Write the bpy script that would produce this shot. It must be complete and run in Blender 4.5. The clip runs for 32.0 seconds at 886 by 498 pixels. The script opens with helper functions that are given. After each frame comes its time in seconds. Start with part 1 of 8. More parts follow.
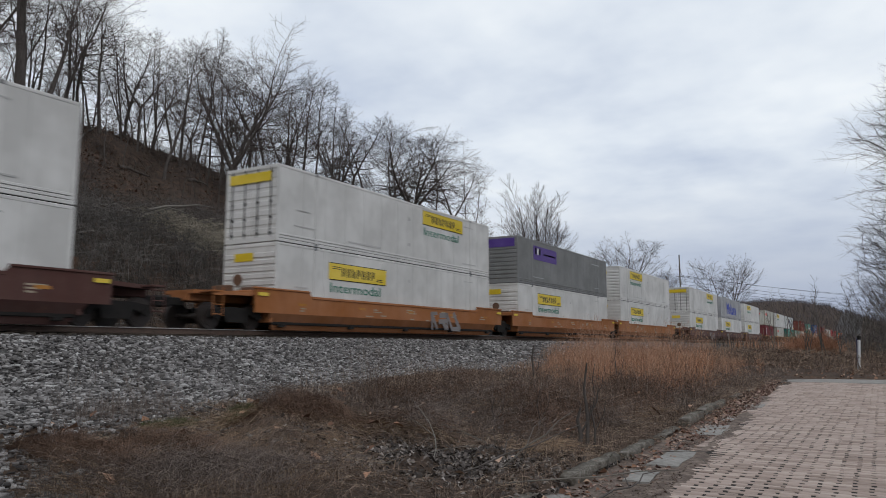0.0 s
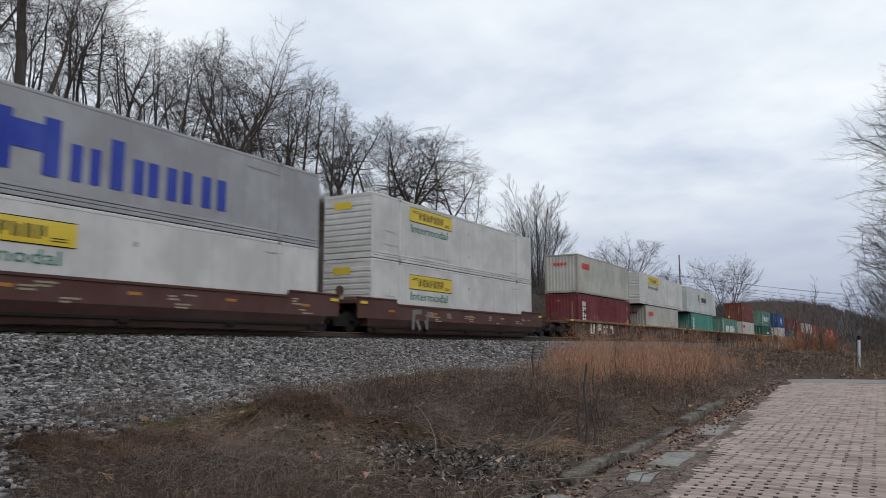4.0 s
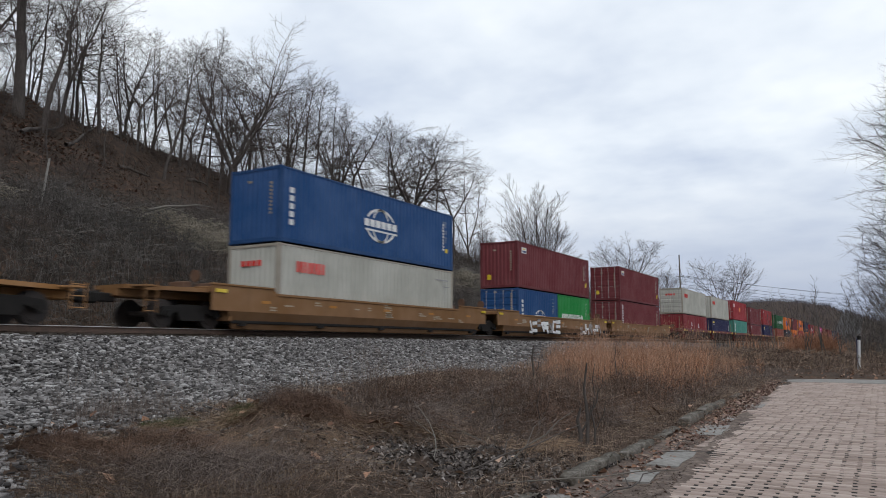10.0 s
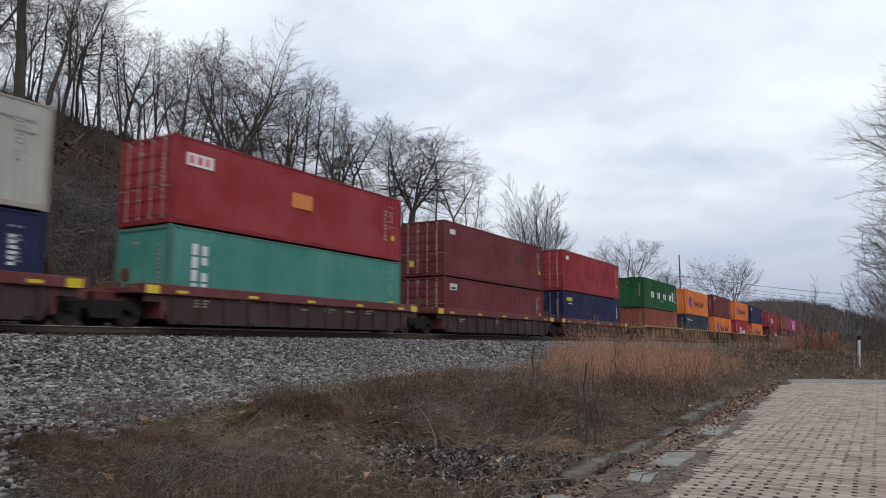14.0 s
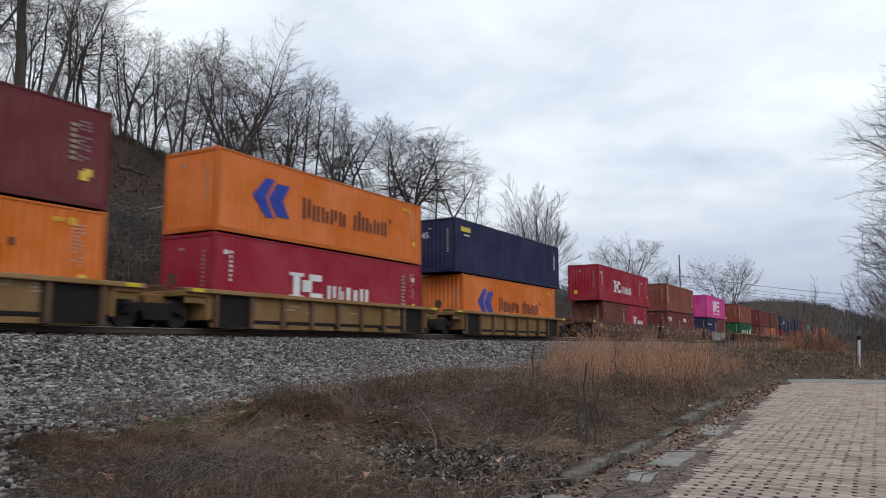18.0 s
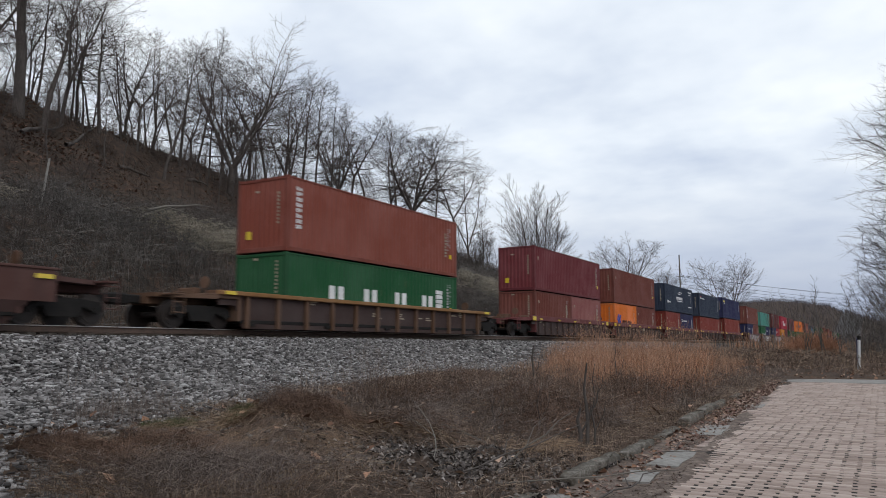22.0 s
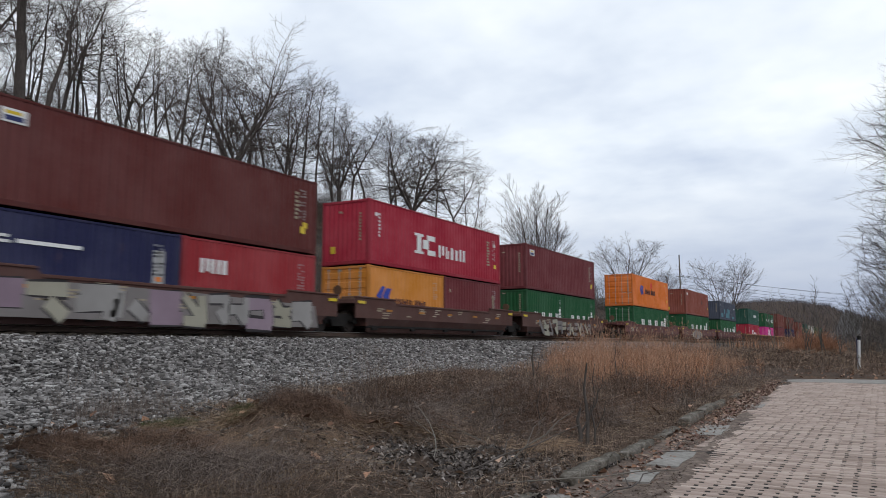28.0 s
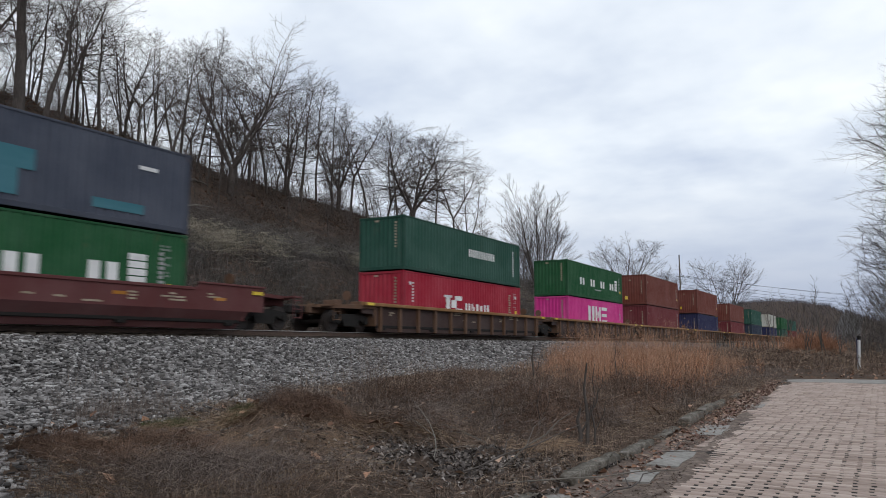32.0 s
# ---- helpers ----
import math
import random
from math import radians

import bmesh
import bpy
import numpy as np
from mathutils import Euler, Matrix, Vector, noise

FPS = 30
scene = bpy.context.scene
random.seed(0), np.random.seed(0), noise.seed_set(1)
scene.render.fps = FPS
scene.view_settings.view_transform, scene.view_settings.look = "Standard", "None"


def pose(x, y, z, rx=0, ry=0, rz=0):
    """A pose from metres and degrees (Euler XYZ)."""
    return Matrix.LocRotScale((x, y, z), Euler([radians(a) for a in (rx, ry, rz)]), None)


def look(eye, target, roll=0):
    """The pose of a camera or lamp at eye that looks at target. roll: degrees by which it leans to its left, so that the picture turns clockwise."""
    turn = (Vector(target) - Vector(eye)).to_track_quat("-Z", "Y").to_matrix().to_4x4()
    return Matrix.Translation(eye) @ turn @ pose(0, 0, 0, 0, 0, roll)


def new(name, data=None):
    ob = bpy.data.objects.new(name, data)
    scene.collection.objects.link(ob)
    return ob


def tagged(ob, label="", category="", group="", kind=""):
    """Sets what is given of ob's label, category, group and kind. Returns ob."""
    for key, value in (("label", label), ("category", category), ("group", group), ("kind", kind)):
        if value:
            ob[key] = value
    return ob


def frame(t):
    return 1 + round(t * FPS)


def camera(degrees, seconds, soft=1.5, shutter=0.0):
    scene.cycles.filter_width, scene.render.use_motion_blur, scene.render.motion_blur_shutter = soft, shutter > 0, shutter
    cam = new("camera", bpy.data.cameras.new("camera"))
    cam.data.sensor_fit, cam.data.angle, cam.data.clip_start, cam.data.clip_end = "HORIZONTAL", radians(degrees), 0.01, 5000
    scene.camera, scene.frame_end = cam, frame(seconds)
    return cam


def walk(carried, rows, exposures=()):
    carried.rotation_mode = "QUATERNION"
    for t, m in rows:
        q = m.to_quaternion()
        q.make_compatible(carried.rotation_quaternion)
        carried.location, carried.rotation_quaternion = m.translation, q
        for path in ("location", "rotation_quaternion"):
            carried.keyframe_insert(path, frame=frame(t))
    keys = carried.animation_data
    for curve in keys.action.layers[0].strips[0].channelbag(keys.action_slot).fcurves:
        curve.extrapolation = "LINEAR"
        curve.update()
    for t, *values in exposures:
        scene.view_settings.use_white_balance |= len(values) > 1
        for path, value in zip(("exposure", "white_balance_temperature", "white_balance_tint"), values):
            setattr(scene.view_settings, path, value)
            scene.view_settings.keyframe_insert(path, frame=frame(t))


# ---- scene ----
# The camera stands on a low tripod beside the line.
cam = camera(62.16, 32.0, soft=0.5, shutter=0.22)
EYE = pose(0, 0, 1.05, 97.42, 0, 30.546)
walk(cam, [(0, EYE), (32.0, EYE)], [(0, -0.15), (3, -0.1), (6, -0.02), (11, 0.0), (14.5, 0.0), (18, 0.02), (20, 0.04), (23, 0.0), (25, 0.02), (28, 0.05), (30, 0.03), (32.0, 0.02)])

# ---- light: overcast winter sky ----
world = bpy.data.worlds.new("world")
scene.world = world
world.use_nodes = True


def build_sky():
    nt = world.node_tree
    nt.nodes.clear()
    N, L = nt.nodes.new, nt.links.new
    out, bg = N("ShaderNodeOutputWorld"), N("ShaderNodeBackground")
    sky = N("ShaderNodeTexSky")
    sky.sky_type, sky.sun_disc = "NISHITA", False
    sky.sun_elevation, sky.sun_rotation = radians(34), radians(140)
    sky.air_density, sky.dust_density = 1.0, 2.0
    dim = N("ShaderNodeMix")
    dim.data_type, dim.blend_type = "RGBA", "MULTIPLY"
    dim.inputs["Factor"].default_value = 1
    dim.inputs["B"].default_value = (0.10, 0.10, 0.10, 1)
    L(sky.outputs[0], dim.inputs["A"])
    # cloud sheet: a flat layer overhead, so the banks crowd together towards the horizon
    co, sep = N("ShaderNodeTexCoord"), N("ShaderNodeSeparateXYZ")
    L(co.outputs["Generated"], sep.inputs[0])
    up = N("ShaderNodeMath"); up.operation = "MAXIMUM"; up.inputs[1].default_value = 0.0
    L(sep.outputs["Z"], up.inputs[0])
    lift = N("ShaderNodeMath"); lift.operation = "ADD"; lift.inputs[1].default_value = 0.16
    L(up.outputs[0], lift.inputs[0])
    u, v = N("ShaderNodeMath"), N("ShaderNodeMath")
    for m, k in ((u, "X"), (v, "Y")):
        m.operation = "DIVIDE"
        L(sep.outputs[k], m.inputs[0]); L(lift.outputs[0], m.inputs[1])
    flat = N("ShaderNodeCombineXYZ")
    L(u.outputs[0], flat.inputs[0]); L(v.outputs[0], flat.inputs[1])
    big, fine = N("ShaderNodeTexNoise"), N("ShaderNodeTexNoise")
    big.inputs["Scale"].default_value, big.inputs["Detail"].default_value = 0.9, 5
    big.inputs["Roughness"].default_value = 0.55
    fine.inputs["Scale"].default_value, fine.inputs["Detail"].default_value = 3.0, 6
    L(flat.outputs[0], big.inputs["Vector"]); L(flat.outputs[0], fine.inputs["Vector"])
    mixn = N("ShaderNodeMix"); mixn.inputs["Factor"].default_value = 0.25
    L(big.outputs["Fac"], mixn.inputs["A"]); L(fine.outputs["Fac"], mixn.inputs["B"])
    ramp = N("ShaderNodeValToRGB")
    e = ramp.color_ramp.elements
    e[0].position, e[0].color = 0.36, (0.64, 0.72, 0.86, 1)
    e[1].position, e[1].color = 0.60, (1.04, 1.09, 1.13, 1)
    mid = e.new(0.48); mid.color = (0.85, 0.92, 1.01, 1)
    L(mixn.outputs["Result"], ramp.inputs[0])
    # slate-blue bank low over the horizon
    low = N("ShaderNodeMapRange")
    low.inputs["From Min"].default_value, low.inputs["From Max"].default_value = 0.0, 0.27
    low.inputs["To Min"].default_value, low.inputs["To Max"].default_value = 1, 0
    low.interpolation_type = "SMOOTHSTEP"
    L(sep.outputs["Z"], low.inputs["Value"])
    bank = N("ShaderNodeMix"); bank.data_type = "RGBA"
    bank.inputs["B"].default_value = (0.42, 0.48, 0.63, 1)
    L(low.outputs[0], bank.inputs["Factor"]); L(ramp.outputs[0], bank.inputs["A"])
    cover = N("ShaderNodeMix"); cover.data_type = "RGBA"
    cover.inputs["Factor"].default_value = 0.94
    L(dim.outputs["Result"], cover.inputs["A"]); L(bank.outputs["Result"], cover.inputs["B"])
    L(cover.outputs["Result"], bg.inputs["Color"])
    bg.inputs["Strength"].default_value = 1.0
    L(bg.outputs[0], out.inputs[0])


build_sky()
sun_data = bpy.data.lights.new("sun", "SUN")
sun_data.energy, sun_data.angle, sun_data.color = 0.45, radians(30), (1.0, 0.97, 0.93)
sun = new("sun", sun_data)
sun.matrix_world = look((40, -34, 36), (0, 0, 0))
scene.view_settings.exposure = 0.0

# ---- numbers of the plan ----
RAIL = 1.545          # top of the rails
TRACK = -19.01        # middle of the track
BASE = RAIL + 0.32    # floor of the wells
HIGH, STD = 2.74, 2.45


def travelled(t):
    """Metres that the train has gone since the middle of the clip."""
    q = (t - 16) / 16
    return 388.92 * q - 0.501 * q ** 2 + 1.139 * q ** 3 + 1.344 * q ** 4


# ---- mesh helpers ----
def mesh_of(name, verts, faces, mats=(), smooth=False, index=None):
    me = bpy.data.meshes.new(name)
    me.from_pydata([tuple(map(float, v)) for v in verts] if not isinstance(verts, list) else verts, [], faces)
    for m in mats:
        me.materials.append(m)
    if index is not None:
        me.polygons.foreach_set("material_index", np.asarray(index, dtype=np.int32))
    if smooth:
        me.polygons.foreach_set("use_smooth", [True] * len(me.polygons))
    me.update()
    return me


def mesh_fast(name, verts, faces, mats=(), smooth=False):
    """A mesh from an N x 3 and an M x k array."""
    verts, faces = np.ascontiguousarray(verts, dtype=np.float32), np.ascontiguousarray(faces, dtype=np.int32)
    me = bpy.data.meshes.new(name)
    k = faces.shape[1]
    me.vertices.add(len(verts)); me.vertices.foreach_set("co", verts.ravel())
    me.loops.add(faces.size); me.loops.foreach_set("vertex_index", faces.ravel())
    me.polygons.add(len(faces))
    me.polygons.foreach_set("loop_start", np.arange(0, faces.size, k, dtype=np.int32))
    if smooth:
        me.polygons.foreach_set("use_smooth", np.ones(len(faces), dtype=bool))
    for m in mats:
        me.materials.append(m)
    me.update(calc_edges=True)
    return me


class Shape:
    """Collects boxes, prisms and rods into one mesh."""

    def __init__(self):
        self.v, self.f = [], []

    def box(self, x0, x1, y0, y1, z0, z1, bevel=0.0):
        b, n = bevel, len(self.v)
        if b <= 0:
            self.v += [(x, y, z) for z in (z0, z1) for y in (y0, y1) for x in (x0, x1)]
            self.f += [tuple(n + i for i in q) for q in ((0, 2, 3, 1), (4, 5, 7, 6), (0, 1, 5, 4), (2, 6, 7, 3), (0, 4, 6, 2), (1, 3, 7, 5))]
            return self
        rings = [(z0, b), (z0 + b, 0), (z1 - b, 0), (z1, b)]
        for z, i in rings:
            self.v += [(x0 + i, y0 + b, z), (x0 + b, y0 + i, z), (x1 - b, y0 + i, z), (x1 - i, y0 + b, z),
                       (x1 - i, y1 - b, z), (x1 - b, y1 - i, z), (x0 + b, y1 - i, z), (x0 + i, y1 - b, z)]
        self.f.append(tuple(n + i for i in range(7, -1, -1)))
        for r in range(3):
            for i in range(8):
                j = (i + 1) % 8
                self.f.append((n + r * 8 + i, n + r * 8 + j, n + r * 8 + 8 + j, n + r * 8 + 8 + i))
        self.f.append(tuple(n + 24 + i for i in range(8)))
        return self

    def prism(self, outline, axis, a, b):
        """An outline of 2-D points pushed from a to b along an axis (0, 1 or 2)."""
        n, k = len(self.v), len(outline)
        for d in (a, b):
            for p, q in outline:
                self.v.append((d, p, q) if axis == 0 else (p, d, q) if axis == 1 else (p, q, d))
        self.f.append(tuple(n + i for i in range(k)))
        self.f.append(tuple(n + k + i for i in range(k - 1, -1, -1)))
        for i in range(k):
            j = (i + 1) % k
            self.f.append((n + i, n + k + i, n + k + j, n + j))
        return self

    def rod(self, p, q, r, sides=8, r2=None):
        p, q = Vector(p), Vector(q)
        d = (q - p).normalized()
        a = d.orthogonal().normalized()
        b = d.cross(a)
        n = len(self.v)
        for c, rr in ((p, r), (q, r if r2 is None else r2)):
            for i in range(sides):
                t = 2 * math.pi * i / sides
                self.v.append(tuple(c + a * (rr * math.cos(t)) + b * (rr * math.sin(t))))
        for i in range(sides):
            j = (i + 1) % sides
            self.f.append((n + i, n + j, n + sides + j, n + sides + i))
        self.f.append(tuple(n + i for i in range(sides - 1, -1, -1)))
        self.f.append(tuple(n + sides + i for i in range(sides)))
        return self

    def mesh(self, name, mat):
        return mesh_of(name, self.v, self.f, (mat,))


def part(name, me, parent, label="", at=None):
    """Links a mesh as one part under a thing or a part."""
    ob = new(name, me)
    ob.parent = parent
    if at is not None:
        ob.matrix_basis = at
    if label:
        ob["label"] = label
    return ob


def thing(name, label, category, group="", kind="", at=None):
    ob = new(name)
    ob.empty_display_size = 0.2
    if at is not None:
        ob.matrix_basis = at
    return tagged(ob, label, category, group, kind)

# ---- materials ----
def material(name, rough=0.8, metal=0.0, spec=0.3):
    m = bpy.data.materials.new(name)
    m.use_nodes = True
    b = m.node_tree.nodes["Principled BSDF"]
    b.inputs["Roughness"].default_value = rough
    b.inputs["Metallic"].default_value = metal
    b.inputs["Specular IOR Level"].default_value = spec
    return m, m.node_tree.nodes, m.node_tree.links, b


def noise_node(nodes, links, vec, scale, detail=4, rough=0.6, stretch=None):
    if stretch:
        mp = nodes.new("ShaderNodeMapping")
        mp.inputs["Scale"].default_value = stretch
        links.new(vec, mp.inputs[0])
        vec = mp.outputs[0]
    n = nodes.new("ShaderNodeTexNoise")
    n.inputs["Scale"].default_value, n.inputs["Detail"].default_value = scale, detail
    n.inputs["Roughness"].default_value = rough
    links.new(vec, n.inputs["Vector"])
    return n.outputs["Fac"]


def ramp_node(nodes, links, fac, stops):
    r = nodes.new("ShaderNodeValToRGB")
    e = r.color_ramp.elements
    for i, (p, c) in enumerate(stops):
        s = e[i] if i < 2 else e.new(p)
        s.position, s.color = p, (*c, 1) if len(c) == 3 else c
    links.new(fac, r.inputs[0])
    return r.outputs[0]


def mix_node(nodes, links, fac, a, b, blend="MIX"):
    m = nodes.new("ShaderNodeMix")
    m.data_type, m.blend_type = "RGBA", blend
    for key, val in (("Factor", fac), ("A", a), ("B", b)):
        if isinstance(val, (int, float)):
            m.inputs[key].default_value = val
        elif isinstance(val, tuple):
            m.inputs[key].default_value = (*val, 1)
        else:
            links.new(val, m.inputs[key])
    return m.outputs["Result"]


def bump_node(nodes, links, bsdf, height, dist, strength=0.6):
    b = nodes.new("ShaderNodeBump")
    b.inputs["Distance"].default_value, b.inputs["Strength"].default_value = dist, strength
    links.new(height, b.inputs["Height"])
    links.new(b.outputs[0], bsdf.inputs["Normal"])


PAINTS = {}


def paint(key, color, grime=0.35, rust=0.35, rough=0.55):
    """Weathered sheet-steel paint: faded patches, run-down dirt, specks of rust."""
    if key in PAINTS:
        return PAINTS[key]
    m, N, L, b = material(key, rough, 0.0, 0.2)
    tc = N.new("ShaderNodeTexCoord").outputs["Object"]
    info = N.new("ShaderNodeObjectInfo").outputs["Random"]
    shift = N.new("ShaderNodeVectorMath"); shift.operation = "ADD"
    comb = N.new("ShaderNodeCombineXYZ")
    times = N.new("ShaderNodeMath"); times.operation = "MULTIPLY"; times.inputs[1].default_value = 37.0
    L.new(info, times.inputs[0]); L.new(times.outputs[0], comb.inputs[1])
    L.new(tc, shift.inputs[0]); L.new(comb.outputs[0], shift.inputs[1])
    vec = shift.outputs[0]
    lum = sum(color) / 3
    fade = tuple(min(1, c * 0.94 + lum * 0.12 + 0.012) for c in color)
    dark8 = tuple(c * 0.86 for c in color)
    base = mix_node(N, L, ramp_node(N, L, noise_node(N, L, vec, 0.55, 3), [(0.38, (0, 0, 0)), (0.64, (1, 1, 1))]), dark8, fade)
    runs = ramp_node(N, L, noise_node(N, L, vec, 1.0, 5, 0.65, (3.0, 3.0, 0.35)), [(0.52, (0, 0, 0)), (0.78, (grime, grime, grime))])
    base = mix_node(N, L, runs, base, tuple(c * 0.5 + 0.02 for c in color))
    spots = ramp_node(N, L, noise_node(N, L, vec, 1.3, 7, 0.78, (1.6, 1.6, 0.7)), [(0.62, (0, 0, 0)), (0.74, (rust, rust, rust))])
    base = mix_node(N, L, spots, base, (0.16, 0.075, 0.04))
    L.new(base, b.inputs["Base Color"])
    fine = noise_node(N, L, vec, 14, 3)
    L.new(ramp_node(N, L, fine, [(0.3, (rough - .1,) * 3), (0.7, (rough + .2,) * 3)]), b.inputs["Roughness"])
    bump_node(N, L, b, noise_node(N, L, vec, 1.6, 3), 0.012, 0.5)
    PAINTS[key] = m
    return m


def mottled(key, stops, scale, detail=6, bump=0.0, bscale=None, rough=0.9, spec=0.2, stretch=None, island=False, obj=False, coord="Object", own=0.7):
    """A rough natural surface whose colour wanders between the stops at two scales."""
    m, N, L, b = material(key, rough, 0, spec)
    tc = N.new("ShaderNodeTexCoord").outputs[coord]
    n1 = noise_node(N, L, tc, scale, detail, 0.65, stretch)
    n2 = noise_node(N, L, tc, scale * 7.3, 3, 0.6, stretch)
    f = N.new("ShaderNodeMix"); f.inputs["Factor"].default_value = 0.38
    L.new(n1, f.inputs["A"]); L.new(n2, f.inputs["B"])
    fac = f.outputs["Result"]
    if island or obj:
        src = N.new("ShaderNodeNewGeometry").outputs["Random Per Island"] if island else N.new("ShaderNodeObjectInfo").outputs["Random"]
        g = N.new("ShaderNodeMix"); g.inputs["Factor"].default_value = own
        L.new(fac, g.inputs["A"]); L.new(src, g.inputs["B"])
        fac = g.outputs["Result"]
    L.new(ramp_node(N, L, fac, stops), b.inputs["Base Color"])
    if bump:
        bump_node(N, L, b, noise_node(N, L, tc, bscale or scale * 6, 5, 0.7), bump)
    return m


M_BARK = mottled("bark", [(0.3, (0.036, 0.030, 0.027)), (0.7, (0.13, 0.112, 0.102))], 3.0, bump=0.02, stretch=(1, 1, 0.3))
M_TWIG = mottled("twig", [(0.3, (0.045, 0.036, 0.034)), (0.75, (0.14, 0.112, 0.1))], 0.8)
M_BARK_PALE = mottled("pale_bark", [(0.3, (0.09, 0.08, 0.07)), (0.7, (0.22, 0.2, 0.175))], 2.0, bump=0.015)
M_SOIL = mottled("gutter_soil", [(0.3, (0.045, 0.033, 0.027)), (0.48, (0.115, 0.085, 0.069)), (0.6, (0.20, 0.155, 0.13)), (0.74, (0.32, 0.27, 0.235))], 9.0, bump=0.012, bscale=45)
# bark and twigs of the farther trees, paled to stand for haze
M_BARK_FAR = mottled("hazy_bark", [(0.3, (0.06, 0.053, 0.052)), (0.7, (0.13, 0.115, 0.112))], 2.0)
M_TWIG_FAR = mottled("hazy_twig", [(0.3, (0.055, 0.047, 0.046)), (0.75, (0.125, 0.105, 0.1))], 0.8)
M_PALE_TWIG = mottled("pale_twig", [(0.3, (0.05, 0.042, 0.038)), (0.75, (0.125, 0.107, 0.095))], 0.8)
M_STEEL = mottled("rail_steel", [(0.3, (0.055, 0.038, 0.03)), (0.7, (0.12, 0.075, 0.055))], 4.0, rough=0.7, spec=0.4)
M_RAILHEAD, N_, L_, B_ = material("polished_railhead", 0.5, 0.4, 0.5)
B_.inputs["Base Color"].default_value = (0.5, 0.48, 0.46, 1)
M_BLACK = mottled("darkened_black_steel", [(0.3, (0.008, 0.0075, 0.0075)), (0.7, (0.025, 0.022, 0.020))], 3.0, rough=0.8)
M_WHEEL = mottled("wheel_steel", [(0.3, (0.014, 0.011, 0.010)), (0.7, (0.045, 0.033, 0.028))], 5.0, rough=0.6, spec=0.4)
M_TIE = mottled("creosoted_tie", [(0.3, (0.03, 0.025, 0.02)), (0.7, (0.1, 0.085, 0.07))], 3.0, bump=0.01, stretch=(0.3, 2, 2))
M_STONE = mottled("ballast_stone", [(0.14, (0.036, 0.0325, 0.032)), (0.45, (0.137, 0.127, 0.123)), (0.72, (0.26, 0.244, 0.237)), (0.93, (0.54, 0.525, 0.51))], 2.0, bump=0.006, bscale=60, island=True)
M_MUDDY = mottled("muddy_stone", [(0.12, (0.028, 0.026, 0.025)), (0.5, (0.09, 0.085, 0.083)), (0.95, (0.27, 0.258, 0.247))], 2.0, bump=0.006, bscale=60, island=True)
M_BRICK = mottled("street_brick", [(0.1, (0.24, 0.182, 0.153)), (0.5, (0.36, 0.283, 0.245)), (0.9, (0.455, 0.37, 0.322))], 0.7, bump=0.003, bscale=70, island=True)
M_BRICK_ONE = mottled("worn_street_brick", [(0.1, (0.24, 0.182, 0.153)), (0.5, (0.36, 0.283, 0.245)), (0.9, (0.455, 0.37, 0.322))], 0.7, bump=0.003, bscale=70, obj=True)
M_JOINT = mottled("joint_sand", [(0.3, (0.016, 0.013, 0.011)), (0.7, (0.04, 0.033, 0.028))], 3.0, bump=0.01, bscale=40)
M_CONCRETE = mottled("old_concrete", [(0.3, (0.12, 0.105, 0.09)), (0.48, (0.23, 0.217, 0.2)), (0.7, (0.34, 0.325, 0.305))], 3.0, bump=0.01, bscale=30)
M_KERB = mottled("mossy_kerb_stone", [(0.3, (0.035, 0.03, 0.024)), (0.5, (0.10, 0.088, 0.072)), (0.68, (0.26, 0.235, 0.21))], 7.0, bump=0.02, bscale=25)
M_STRAW = mottled("bluestem_straw", [(0.28, (0.10, 0.046, 0.029)), (0.46, (0.38, 0.18, 0.10)), (0.6, (0.52, 0.275, 0.165)), (0.76, (0.72, 0.47, 0.33))], 1.1, island=True, own=0.4)
M_DRY = mottled("dry_weed", [(0.1, (0.034, 0.023, 0.018)), (0.5, (0.125, 0.085, 0.065)), (0.9, (0.42, 0.32, 0.24))], 0.4, island=True)
M_RUSSET = mottled("russet_weed", [(0.1, (0.028, 0.018, 0.014)), (0.5, (0.092, 0.055, 0.040)), (0.9, (0.25, 0.155, 0.105))], 0.4, island=True)
M_HAY = mottled("straw_mat", [(0.1, (0.085, 0.052, 0.033)), (0.5, (0.20, 0.128, 0.08)), (0.9, (0.40, 0.29, 0.19))], 0.4, island=True)
M_LEAF_SLOPE = mottled("slope_leaf", [(0.1, (0.045, 0.027, 0.02)), (0.5, (0.12, 0.066, 0.045)), (0.9, (0.23, 0.14, 0.1))], 0.3, island=True)
M_GREY = mottled("grey_brush", [(0.1, (0.047, 0.035, 0.03)), (0.5, (0.13, 0.1, 0.086)), (0.9, (0.28, 0.225, 0.19))], 0.3, island=True)
M_PALE_RUST = mottled("rust_seed_head", [(0.1, (0.27, 0.135, 0.085)), (0.9, (0.52, 0.34, 0.235))], 0.5, island=True)
M_BRUSH = mottled("bank_brush_stem", [(0.1, (0.035, 0.031, 0.029)), (0.5, (0.085, 0.076, 0.07)), (0.9, (0.19, 0.172, 0.155))], 0.25, island=True)
M_UNDER = mottled("undergrowth_stem", [(0.1, (0.028, 0.02, 0.016)), (0.5, (0.06, 0.043, 0.033)), (0.9, (0.12, 0.09, 0.068))], 0.25, island=True)
# twigs of the far rise, distance haze put into their grey
M_FAR = mottled("hazy_wood_twig", [(0.2, (0.06, 0.053, 0.057)), (0.8, (0.125, 0.11, 0.114))], 0.02, island=True)
# stones by the rails: oil stain plus the train's shade, both in the colour
M_OILY_SHADED = mottled("fouled_ballast", [(0.15, (0.02, 0.017, 0.015)), (0.85, (0.085, 0.068, 0.058))], 2.0, bump=0.006, bscale=60, island=True)
